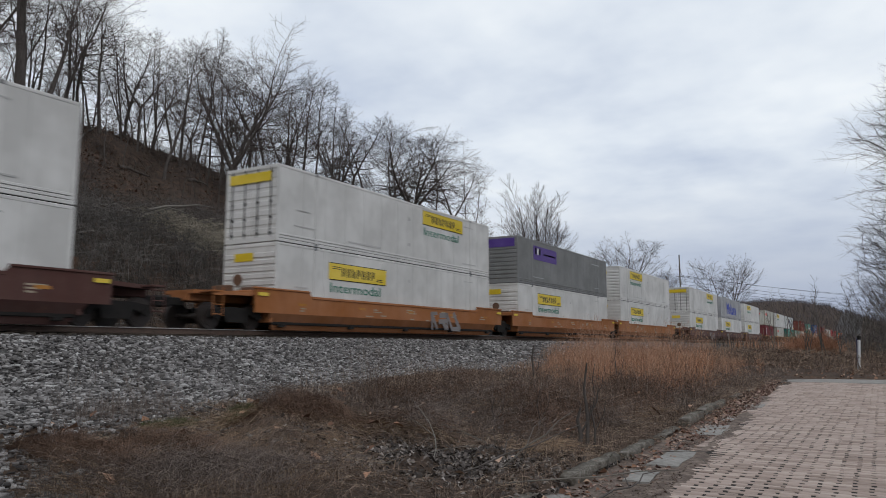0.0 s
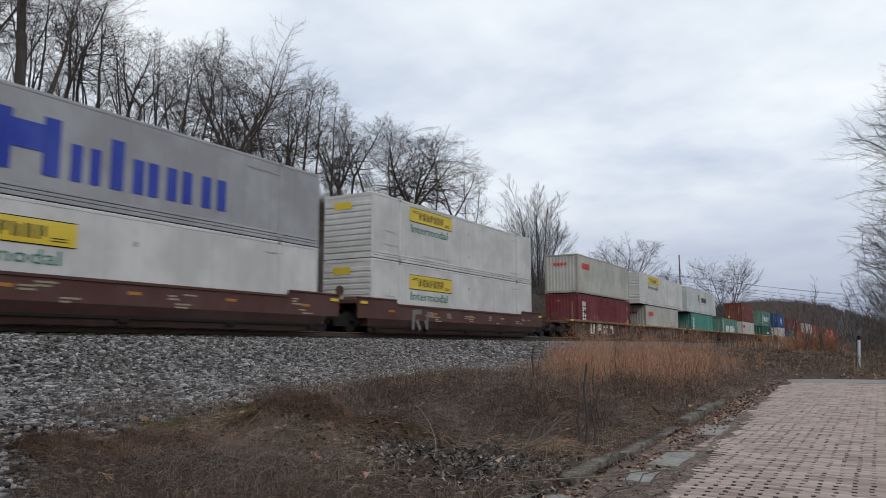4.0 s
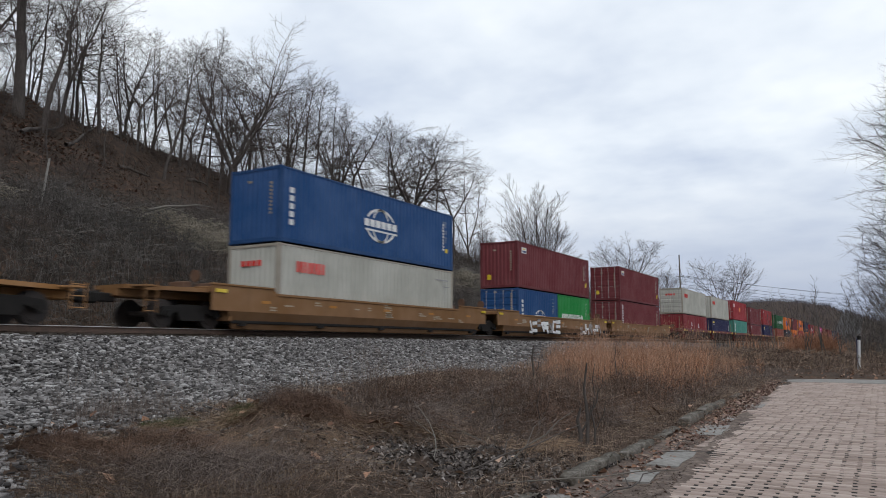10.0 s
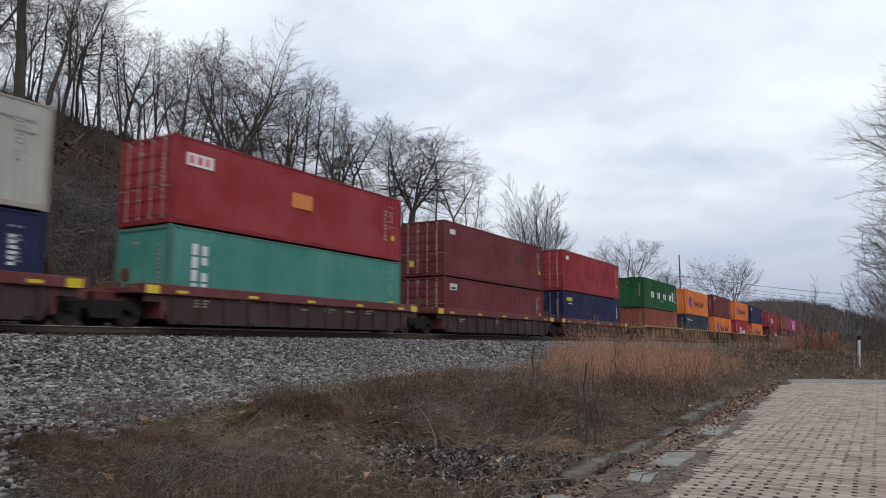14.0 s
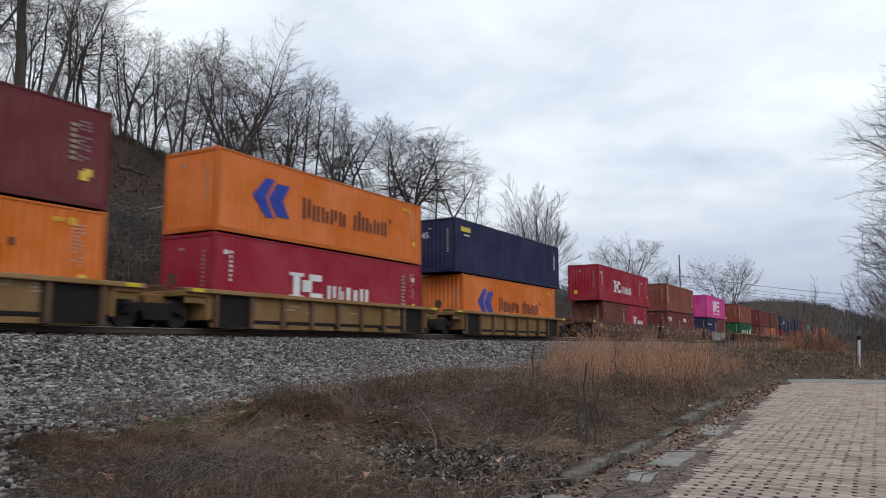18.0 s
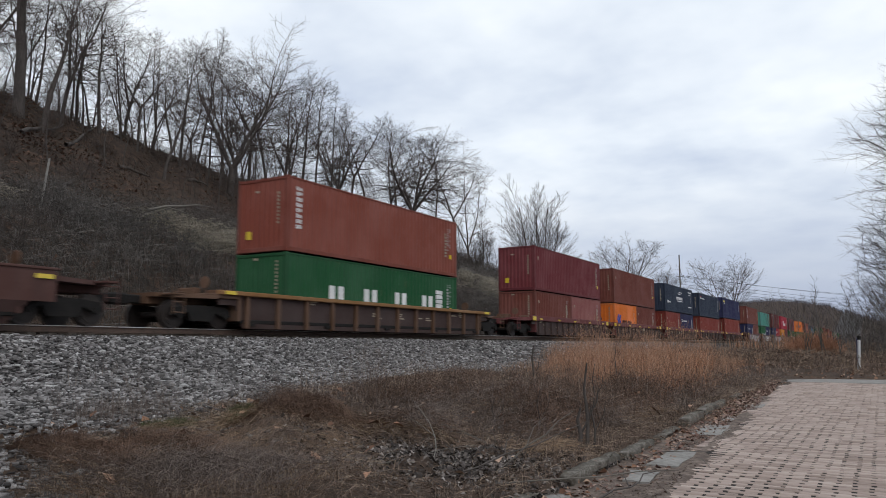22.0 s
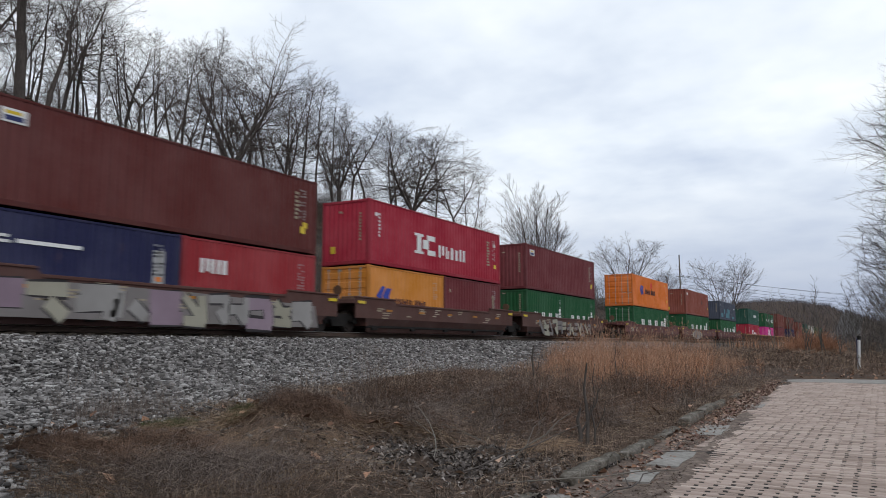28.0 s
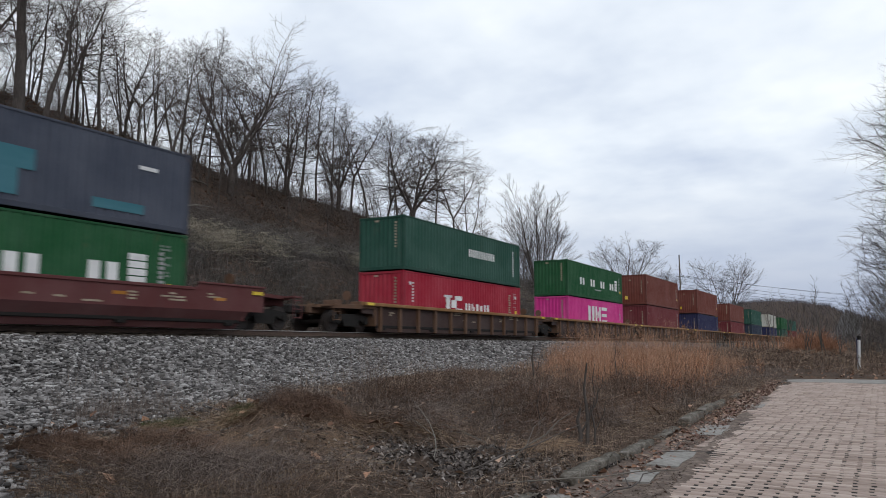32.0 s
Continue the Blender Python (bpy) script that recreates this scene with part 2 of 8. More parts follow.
M_PALE = mottled("bleached_grass", [(0.1, (0.20, 0.17, 0.125)), (0.9, (0.42, 0.37, 0.29))], 0.5, island=True)
M_GREEN = mottled("winter_grass", [(0.1, (0.035, 0.045, 0.018)), (0.9, (0.12, 0.125, 0.055))], 0.5, island=True)
M_LEAF = mottled("fallen_leaf", [(0.1, (0.09, 0.045, 0.03)), (0.5, (0.25, 0.135, 0.085)), (0.9, (0.48, 0.34, 0.25))], 2.0, island=True)
M_LEAF_BIG = mottled("oak_leaf", [(0.3, (0.20, 0.10, 0.06)), (0.6, (0.40, 0.23, 0.15)), (0.8, (0.55, 0.38, 0.27))], 9.0)
M_LEAF_GREY = mottled("rotted_leaf", [(0.1, (0.03, 0.025, 0.023)), (0.5, (0.085, 0.072, 0.066)), (0.75, (0.17, 0.145, 0.13)), (0.92, (0.42, 0.38, 0.35))], 2.0, island=True)
M_LEAF_RED = mottled("broken_leaf", [(0.1, (0.08, 0.045, 0.036)), (0.5, (0.2, 0.12, 0.095)), (0.9, (0.42, 0.31, 0.25))], 2.0, island=True)
M_DIRT = mottled("gutter_earth", [(0.1, (0.06, 0.045, 0.036)), (0.9, (0.2, 0.155, 0.13))], 3.0, island=True)
M_PLASTIC_WHITE = mottled("scuffed_white_plastic", [(0.25, (0.42, 0.42, 0.43)), (0.7, (0.66, 0.66, 0.66))], 4, rough=0.5)
M_WOODPOLE = mottled("grey_pole_wood", [(0.3, (0.08, 0.07, 0.06)), (0.7, (0.2, 0.18, 0.16))], 2, stretch=(2, 2, 0.2))


def ground_material():
    """Bare winter soil: ballast grit near the track, leaf litter, a little moss and straw."""
    m, N, L, b = material("winter_ground", 0.95, 0, 0.15)
    tc = N.new("ShaderNodeTexCoord").outputs["Object"]
    soil = ramp_node(N, L, noise_node(N, L, tc, 1.4, 8, 0.7), [(0.3, (0.03, 0.021, 0.017)), (0.55, (0.08, 0.058, 0.046)), (0.8, (0.16, 0.12, 0.095))])
    litter = ramp_node(N, L, noise_node(N, L, tc, 9, 6, 0.75), [(0.4, (0.04, 0.028, 0.02)), (0.62, (0.14, 0.085, 0.055)), (0.75, (0.23, 0.165, 0.115))])
    mix = mix_node(N, L, ramp_node(N, L, noise_node(N, L, tc, 0.35, 3), [(0.4, (0, 0, 0)), (0.62, (0.8, 0.8, 0.8))]), soil, litter)
    moss = ramp_node(N, L, noise_node(N, L, tc, 0.8, 5, 0.7), [(0.62, (0, 0, 0)), (0.72, (0.5, 0.5, 0.5))])
    mix = mix_node(N, L, moss, mix, (0.05, 0.058, 0.025))
    # crushed stone between the foot of the bank and the verge
    sep = N.new("ShaderNodeSeparateXYZ"); L.new(tc, sep.inputs[0])
    wob = N.new("ShaderNodeMath"); wob.operation = "MULTIPLY_ADD"; wob.inputs[1].default_value = 3.0
    L.new(noise_node(N, L, tc, 0.5, 4), wob.inputs[0]); L.new(sep.outputs["X"], wob.inputs[2])
    near = N.new("ShaderNodeMapRange")
    near.inputs["From Min"].default_value, near.inputs["From Max"].default_value = -7.4, -8.6
    L.new(wob.outputs[0], near.inputs["Value"])
    far = N.new("ShaderNodeMapRange")
    far.inputs["From Min"].default_value, far.inputs["From Max"].default_value = -22.5, -21.5
    L.new(sep.outputs["X"], far.inputs["Value"])
    both = N.new("ShaderNodeMath"); both.operation = "MULTIPLY"
    L.new(near.outputs[0], both.inputs[0]); L.new(far.outputs[0], both.inputs[1])
    hill = N.new("ShaderNodeMapRange")
    hill.inputs["From Min"].default_value, hill.inputs["From Max"].default_value = -23.0, -27.0
    L.new(sep.outputs["X"], hill.inputs["Value"])
    duff = ramp_node(N, L, noise_node(N, L, tc, 2.2, 8, 0.75), [(0.3, (0.020, 0.015, 0.012)), (0.5, (0.055, 0.040, 0.031)), (0.62, (0.105, 0.062, 0.044)), (0.78, (0.17, 0.115, 0.082))])
    mix = mix_node(N, L, hill.outputs[0], mix, duff)
    grit = ramp_node(N, L, noise_node(N, L, tc, 22, 4, 0.7), [(0.35, (0.035, 0.033, 0.032)), (0.65, (0.13, 0.125, 0.121))])
    mix = mix_node(N, L, both.outputs[0], mix, grit)
    L.new(mix, b.inputs["Base Color"])
    bump_node(N, L, b, noise_node(N, L, tc, 12, 8, 0.75), 0.05)
    return m


M_GROUND = ground_material()

# ---- the ground ----
RIDGE_Y = [-80, 10, 29, 43, 59, 74, 96, 111, 150, 200]
RIDGE_Z = [20.5, 19.6, 18.2, 17.0, 16.6, 15.8, 12.4, 10.0, 5.0, 3.5]
# matted heaps of dead weeds on the verge: place, half widths, height
MOUNDS = [(-5.75, 6.5, 0.5, 0.45, 0.25), (-6.5, 4.0, 0.6, 0.3, 0.06), (-5.6, 4.55, 0.6, 0.35, 0.08), (-4.2, 3.95, 0.6, 0.35, 0.05), (-5.0, 5.5, 0.4, 0.35, 0.06), (-4.7, 7.3, 0.6, 0.4, 0.15), (-4.2, 6.5, 0.4, 0.35, 0.09),
          (-7.2, 10.4, 0.9, 0.5, 0.14), (-5.4, 9.6, 0.7, 0.5, 0.16), (-8.2, 14.2, 1.0, 0.6, 0.16), (-5.6, 12.8, 0.9, 0.6, 0.16), (-4.0, 8.9, 0.5, 0.5, 0.16), (-3.6, 12.0, 0.4, 0.8, 0.14), (-9.4, 16.5, 1.0, 0.8, 0.14), (-3.25, 7.9, 0.3, 0.45, 0.08)]
LUMPS = random.Random(12)
MOUNDS += [(LUMPS.uniform(-9.0, -3.1), LUMPS.uniform(3.2, 17.0), LUMPS.uniform(0.10, 0.32), LUMPS.uniform(0.10, 0.3), LUMPS.uniform(0.02, 0.12)) for _ in range(220)]


def mounds(x, y):
    z = np.zeros(x.shape)
    for cx, cy, rx, ry, h in MOUNDS:
        z = z + h * np.exp(-((x - cx) / rx) ** 2 - ((y - cy) / ry) ** 2)
    return z * np.clip((-2.75 - x) / 0.5, 0, 1)



def height(x, y):
    """Level of the ground at a place (arrays)."""
    x, y = np.broadcast_arrays(np.asarray(x, float), np.asarray(y, float))
    front = np.interp(x, [-22.8, -21.2, -20.4, -17.6, -16.45, -13.6, -11.2, -8.0, -3.0, -2.35, -1.6, 30, 60], [0.95, 1.15, 1.27, 1.27, 1.13, 0.40, 0.16, 0.06, 0.03, 0.0, -0.05, -0.05, 0.0])
    wave = 0.05 * np.sin(x * 1.7 + 0.6 * y) * np.sin(y * 0.9 - 0.5 * x) + 0.04 * np.sin(x * 0.7 + 2) * np.sin(y * 1.9)
    verge = np.clip((-2.4 - x) / 1.5, 0, 1) * np.clip((x + 12.5) / 2.0, 0, 1)
    end = np.clip((y - 26.5) / 2.5, 0, 1) * np.clip((x + 12.5) / 3, 0, 1)
    front = front + wave * np.maximum(verge, end) + 0.16 * end
    front = np.array(front)
    close = (x > -13) & (x < -2.5) & (y > 1) & (y < 21)
    if close.any():
        front[close] = front[close] + mounds(x[close], y[close])
    rise = np.interp(y, RIDGE_Y, RIDGE_Z)
    u = -22.8 - x
    k = rise / 18.5
    bank = np.interp(u, [0, 1.0, 3.5, 7.0, 10.0], [0.95, 1.1, 3.6, 6.5, 7.2]) * np.clip(0.35 + 0.65 * k, 0, 1)
    slope = np.clip((u - 9) / 19.0, 0, 1)
    slope = slope * slope * (3 - 2 * slope) * 0.35 + slope * 0.65
    hill = bank + slope * np.maximum(rise - 7.2, 0) + np.clip((u - 28) / 60, 0, 3) * 1.0
    hill = hill + np.clip(u / 8, 0, 1) * (0.25 * np.sin(0.8 * x + 0.3 * y) * np.sin(0.55 * y) + 0.12 * np.sin(2.1 * y + x))
    z = np.where(x < -22.8, hill, front)
    # wooded rise far beyond
    z = z + 31 * np.exp(-((x + 72) / 95) ** 2 - ((y - 640) / 150) ** 2) + 20 * np.exp(-((x - 220) / 160) ** 2 - ((y - 800) / 170) ** 2)
    return z


def build_ground():
    xs = np.unique(np.concatenate([np.linspace(-2500, -120, 18), np.linspace(-120, -60, 16), np.linspace(-60, -24, 49), np.linspace(-24, -10, 57), np.linspace(-10, -2.4, 64), np.linspace(-2.4, 4, 26), np.linspace(4, 40, 19), np.linspace(40, 2500, 22)]))
    ys = np.unique(np.concatenate([np.linspace(-400, -20, 10), np.linspace(-20, 2, 12), np.linspace(2, 17, 126), np.linspace(17, 40, 72), np.linspace(40, 200, 81), np.linspace(200, 1100, 46), np.linspace(1100, 4500, 10)]))
    X, Y = np.meshgrid(xs, ys)
    Z = height(X, Y)
    v = np.stack([X, Y, Z], -1).reshape(-1, 3)
    w, h = len(xs), len(ys)
    i = (np.arange(h - 1)[:, None] * w + np.arange(w - 1)[None]).ravel()
    f = np.stack([i, i + 1, i + 1 + w, i + w], 1)
    ob = new("ground", mesh_fast("ground", v, f, (M_GROUND,), True))
    tagged(ob, "bare brown winter ground with leaf litter and gravel", "ground", kind="structure")


build_ground()


# ---- the railway ----
def build_track():
    y0, y1 = -60, 420
    track = thing("railway_track", "rusty steel rails on dark ties in grey ballast", "railway track", kind="structure")
    foot = [(-0.075, 0), (0.075, 0), (0.075, 0.012), (0.012, 0.03), (0.009, 0.13), (0.036, 0.14), (0.036, 0.172), (-0.036, 0.172), (-0.036, 0.14), (-0.009, 0.13), (-0.012, 0.03), (-0.075, 0.012)]
    for side in (-0.755, 0.755):
        s = Shape().prism([(TRACK + side + p, RAIL - 0.175 + q) for p, q in foot], 1, y0, y1)
        rail = part("rail", s.mesh("rail", M_STEEL), track)
        h = Shape().box(TRACK + side - 0.037, TRACK + side + 0.037, y0, y1, RAIL - 0.02, RAIL + 0.001, 0.004)
        part("railhead", h.mesh("railhead", M_RAILHEAD), rail, "bright worn running surface")
    tie = Shape().box(-1.22, 1.22, -0.115, 0.115, -0.17, 0, 0.012).mesh("tie", M_TIE)
    for i in range(150):
        part("tie", tie, track, at=pose(TRACK, -6 + i * 0.53, RAIL - 0.2))
    plate = Shape()
    for i in range(150, 700):
        y = -6 + i * 0.53
        plate.box(TRACK - 1.3, TRACK + 1.3, y - 0.115, y + 0.115, RAIL - 0.36, RAIL - 0.2)
    tagged(part("far_ties", plate.mesh("far_ties", M_TIE), track), kind="stuff")


build_track()

# ---- the train ----
COLOURS = {
    "white": (0.60, 0.586, 0.562), "offwhite": (0.515, 0.530, 0.515), "grey": (0.196, 0.196, 0.191), "silver": (0.344, 0.344, 0.353), "beige": (0.46, 0.452, 0.40),
    "maroon": (0.165, 0.031, 0.036), "redbrown": (0.167, 0.046, 0.032), "brick": (0.251, 0.066, 0.043), "red": (0.324, 0.029, 0.036), "crimson": (0.367, 0.016, 0.039),
    "orange": (0.754, 0.184, 0.023), "amber": (0.648, 0.243, 0.032), "pink": (0.680, 0.043, 0.281), "teal": (0.068, 0.262, 0.212), "sage": (0.095, 0.222, 0.175), "bottle": (0.024, 0.085, 0.061),
    "green": (0.014, 0.093, 0.032), "emerald": (0.016, 0.264, 0.052), "navy": (0.021, 0.023, 0.076), "slate": (0.027, 0.038, 0.064), "blue": (0.018, 0.075, 0.215), "steelblue": (0.062, 0.072, 0.102),
    "dusty": (0.289, 0.102, 0.093), "oxide": (0.215, 0.036, 0.024), "oxblood": (0.115, 0.024, 0.021), "rosered": (0.235, 0.029, 0.036),
}
WORDS = {"white": "white", "offwhite": "off-white", "grey": "grey", "silver": "silver-grey", "beige": "pale grey-beige", "maroon": "maroon", "redbrown": "reddish-brown", "brick": "brick-orange",
         "red": "red", "crimson": "crimson", "orange": "bright orange", "amber": "amber-yellow", "pink": "vivid pink", "teal": "teal", "sage": "sage-green", "bottle": "dark bottle-green", "green": "deep green",
         "emerald": "emerald-green", "navy": "navy-blue", "slate": "slate-blue", "blue": "bright blue", "steelblue": "patchy steel-blue", "dusty": "faded dusty-red", "oxide": "oxide-red", "oxblood": "dark oxblood-red", "rosered": "faded rose-red"}
CLEAN = {"white", "offwhite", "silver", "grey"}


def hue(c):
    return paint("paint_" + c, COLOURS[c], 0.22 if c in CLEAN else 0.34, 0.10 if c in CLEAN else 0.35, 0.6)


def flat_paint(key, color, rough=0.6):
    return paint("mark_" + key, color, 0.3, 0.06, rough)


MARK = {"white": (0.75, 0.75, 0.74), "yellow": (0.72, 0.52, 0.03), "black": (0.02, 0.02, 0.025), "green": (0.03, 0.20, 0.13), "purple": (0.09, 0.045, 0.24), "red": (0.75, 0.05, 0.04),
        "blue": (0.03, 0.06, 0.38), "darkblue": (0.02, 0.03, 0.12), "orange": (0.7, 0.2, 0.03), "grey": (0.35, 0.35, 0.35), "umber": (0.10, 0.035, 0.03), "tan": (0.34, 0.28, 0.2), "lilac": (0.27, 0.195, 0.245), "dust": (0.2, 0.18, 0.175), "cyan": (0.04, 0.16, 0.20), "fadedgrey": (0.47, 0.46, 0.445), "ghost": (0.30, 0.285, 0.275), "ink": (0.03, 0.026, 0.028), "bone": (0.34, 0.32, 0.25)}
M_DARKGAP = mottled("door_gasket", [(0.3, (0.015, 0.015, 0.015)), (0.7, (0.04, 0.04, 0.04))], 3)
M_LOCKROD = mottled("galvanised_rod", [(0.3, (0.2, 0.19, 0.18)), (0.7, (0.42, 0.41, 0.40))], 5, rough=0.5)
CACHE = {}


def corrugated(axis, out, a, b, z0, z1, sign, depth=0.036, pitch=0.278):
    """A folded steel wall. axis 0: its face looks along x, and it runs along y from a to b."""
    n = max(2, round((b - a) / pitch))
    p = (b - a) / n
    line = []
    for i in range(n):
        s = a + i * p
        line += [(s, 0), (s + p * 0.27, 0), (s + p * 0.5, depth), (s + p * 0.77, depth)]
    line.append((b, 0))
    v, f = [], []
    for z in (z0, z1):
        for s, d in line:
            o = out - sign * d
            v.append((o, s, z) if axis == 0 else (s, o, z))
    k = len(line)
    for i in range(k - 1):
        q = (i, i + 1, k + i + 1, k + i)
        f.append(q if (sign > 0) == (axis == 0) else q[::-1])
    # a plain inner skin closes the wall
    o = out - sign * (depth + 0.03)
    m = len(v)
    v += [(o, a, z0), (o, b, z0), (o, b, z1), (o, a, z1)] if axis == 0 else [(a, o, z0), (b, o, z0), (b, o, z1), (a, o, z1)]
    f.append((m, m + 1, m + 2, m + 3))
    return v, f


def sheet(name, vf, mat):
    return mesh_of(name, vf[0], vf[1], (mat,))


RUSTY = ("sage", "teal", "beige", "offwhite", "silver", "grey", "orange", "steelblue")


def container_meshes(L, H, colour):
    key = (L, H, colour)
    if key in CACHE:
        return CACHE[key]
    m, W, h = hue(colour), 1.22, L / 2
    out = {}
    fr = Shape()
    for sx in (-1, 1):
        for sy in (-1, 1):
            x0, x1 = sorted((sx * W, sx * (W - 0.14)))
            y0, y1 = sorted((sy * h, sy * (h - 0.17)))
            fr.box(x0, x1, y0, y1, 0.11, H - 0.11, 0.012)
        x0, x1 = sorted((sx * (W - 0.002), sx * (W - 0.07)))
        fr.box(x0, x1, -h + 0.17, h - 0.17, H - 0.09, H - 0.02, 0.01)
        fr.box(x0, x1, -h + 0.17, h - 0.17, 0.02, 0.17, 0.012)
    for sy in (-1, 1):
        y0, y1 = sorted((sy * (h - 0.003), sy * (h - 0.10)))
        fr.box(-W + 0.14, W - 0.14, y0, y1, H - 0.13, H - 0.02, 0.01)
        fr.box(-W + 0.14, W - 0.14, y0, y1, 0.02, 0.18, 0.01)
    fm = paint("frame_" + colour, (0.35, 0.31, 0.255) if colour == "beige" else tuple(c * 0.62 + k for c, k in zip(COLOURS[colour], (0.03, 0.017, 0.01))) if colour in ("sage", "teal") else tuple(c * 0.8 for c in COLOURS[colour]), 0.7, 0.9 if colour in RUSTY else 0.5, 0.7)
    out["frame"] = fr.mesh("frame", fm)
    out["casting"] = Shape().box(-0.081, 0.081, -0.089, 0.089, 0, 0.118, 0.014).mesh("corner_casting", fm)
    out["casting_at"] = [(sx * (W - 0.077), sy * (h - 0.085), z) for sx in (-1, 1) for sy in (-1, 1) for z in (0, H - 0.118)]
    out["side_a"] = sheet("side_panel", corrugated(0, W - 0.006, -h + 0.17, h - 0.17, 0.15, H - 0.08, 1), m)
    out["side_b"] = sheet("side_panel", corrugated(0, -W + 0.006, -h + 0.17, h - 0.17, 0.15, H - 0.08, -1), m)
    out["end"] = sheet("end_panel", corrugated(1, 0.0, -W + 0.14, W - 0.14, 0.17, H - 0.12, -1, 0.04, 0.25), m)
    out["roof"] = Shape().box(-W + 0.06, W - 0.06, -h + 0.05, h - 0.05, H - 0.05, H - 0.022, 0.004).mesh("roof", m)
    out["floor"] = Shape().box(-W + 0.06, W - 0.06, -h + 0.05, h - 0.05, 0.06, 0.15).mesh("floor", M_BLACK)
    w = W - 0.15
    prof, k = [(0.02, 0.2), (-0.012, 0.2)], (H - 0.42) / 5
    for i in range(5):
        z = 0.26 + i * k
        prof += [(-0.012, z), (-0.038, z + 0.03), (-0.038, z + k * 0.66), (-0.012, z + k * 0.66 + 0.03)]
    prof += [(-0.012, H - 0.14), (0.02, H - 0.14)]
    d = Shape().prism(prof, 0, 0.012, w)
    out["door"] = d.mesh("door", m)
    rod = Shape().rod((0, 0, 0.16), (0, 0, H - 0.1), 0.017, 7)
    for z in (0.2, 0.75, H / 2, H - 0.2):
        rod.box(-0.045, 0.045, -0.012, 0.03, z, z + 0.07, 0.006)
    rod.rod((0, -0.02, 1.12), (0.34, -0.025, 1.12), 0.013, 6)
    out["lock_rod"] = rod.mesh("lock_rod", M_LOCKROD if colour not in CLEAN else m)
    CACHE[key] = out
    return out


def domestic_meshes(L, H, colour):
    """Smooth-sided 16 m container with posts at the lifting points."""
    key = ("dom", L, H, colour)
    if key in CACHE:
        return CACHE[key]
    m, W, h = hue(colour), 1.27, L / 2
    out = {}
    fr = Shape()
    for sx in (-1, 1):
        x0, x1 = sorted((sx * W, sx * (W - 0.06)))
        fr.box(x0, x1, -h + 0.1, h - 0.1, H - 0.1, H, 0.012)
        fr.box(x0, x1, -h + 0.1, h - 0.1, 0.0, 0.11, 0.012)
        fr.box(*sorted((sx * (W - 0.006), sx * (W - 0.05))), -h + 0.1, h - 0.1, 0.125, 0.21, 0.01)
        fr.box(*sorted((sx * (W - 0.002), sx * (W - 0.05))), -h + 0.1, h - 0.1, 0.225, 0.30, 0.01)
        for y in (-h + 0.06, h - 0.06):
            fr.box(x0, x1, y - 0.06, y + 0.06, 0, H, 0.015)
        for y in (-6.0, 6.0):
            fr.box(*sorted((sx * (W + 0.005), sx * (W - 0.05))), y - 0.075, y + 0.075, 0, H - 0.002, 0.006)
    for sy in (-1, 1):
        y0, y1 = sorted((sy * h, sy * (h - 0.08)))
        fr.box(-W + 0.06, W - 0.06, y0, y1, H - 0.14, H - 0.004, 0.01)
        fr.box(-W + 0.06, W - 0.06, y0, y1, 0, 0.2, 0.01)
    out["frame"] = fr.mesh("frame", m)
    out["casting"] = Shape().box(-0.056, 0.056, -0.085, 0.085, 0, 0.118, 0.012).mesh("corner_casting", paint("casting_grey", (0.2, 0.2, 0.2)))
    out["casting_at"] = [(sx * (W - 0.044), y, z) for sx in (-1, 1) for y in (-6.0, 6.0) for z in (0.003, H - 0.115)]
    n = 13
    p = (L - 0.24) / n
    seams = [(-h + 0.12, 0.0)]
    for i in range(1, n):
        y = -h + 0.12 + i * p
        seams += [(y - 0.012, 0.0), (y - 0.008, 0.006), (y + 0.008, 0.006), (y + 0.012, 0.0)]
    seams.append((h - 0.12, 0.0))
    for key_, sx in (("side_a", 1), ("side_b", -1)):
        outer = [(sx * (W - 0.012 - d), y) for y, d in seams]
        inner = [(sx * (W - 0.05), h - 0.12), (sx * (W - 0.05), -h + 0.12)]
        out[key_] = Shape().prism(outer + inner if sx > 0 else (outer + inner)[::-1], 2, 0.3, H - 0.1).mesh("side_panel", m)
    prof = [(0.0, 0.2)]
    for i in range(9):
        z, k = 0.26 + i * (H - 0.55) / 9, (H - 0.55) / 9
        prof += [(0.0, z), (-0.035, z + 0.02), (-0.035, z + k * 0.66), (0.0, z + k * 0.66 + 0.02)]
    prof += [(0.0, H - 0.14), (0.05, H - 0.14), (0.05, 0.2)]
    out["end"] = Shape().prism(prof, 0, -W + 0.06, W - 0.06).mesh("end_panel", m)
    out["roof"] = Shape().box(-W + 0.055, W - 0.055, -h + 0.07, h - 0.07, H - 0.045, H - 0.012, 0.004).mesh("roof", m)
    out["floor"] = Shape().box(-W + 0.055, W - 0.055, -h + 0.07, h - 0.07, 0.05, 0.14).mesh("floor", M_BLACK)
    w = W - 0.07
    prof, k = [(0.02, 0.2), (-0.01, 0.2)], (H - 0.42) / 7
    for i in range(7):
        z = 0.26 + i * k
        prof += [(-0.01, z), (-0.03, z + 0.02), (-0.03, z + k * 0.6), (-0.01, z + k * 0.6 + 0.02)]
    prof += [(-0.01, H - 0.14), (0.02, H - 0.14)]
    d = Shape().prism(prof, 0, 0.01, w)
    out["door"] = d.mesh("door", m)
    rod = Shape().rod((0, 0, 0.16), (0, 0, H - 0.1), 0.02, 7)
    for z in (0.25, 0.8, H / 2, H - 0.3):
        rod.box(-0.05, 0.05, -0.012, 0.03, z, z + 0.09, 0.006)
    out["lock_rod"] = rod.mesh("lock_rod", M_DARKGAP)
    CACHE[key] = out
    return out


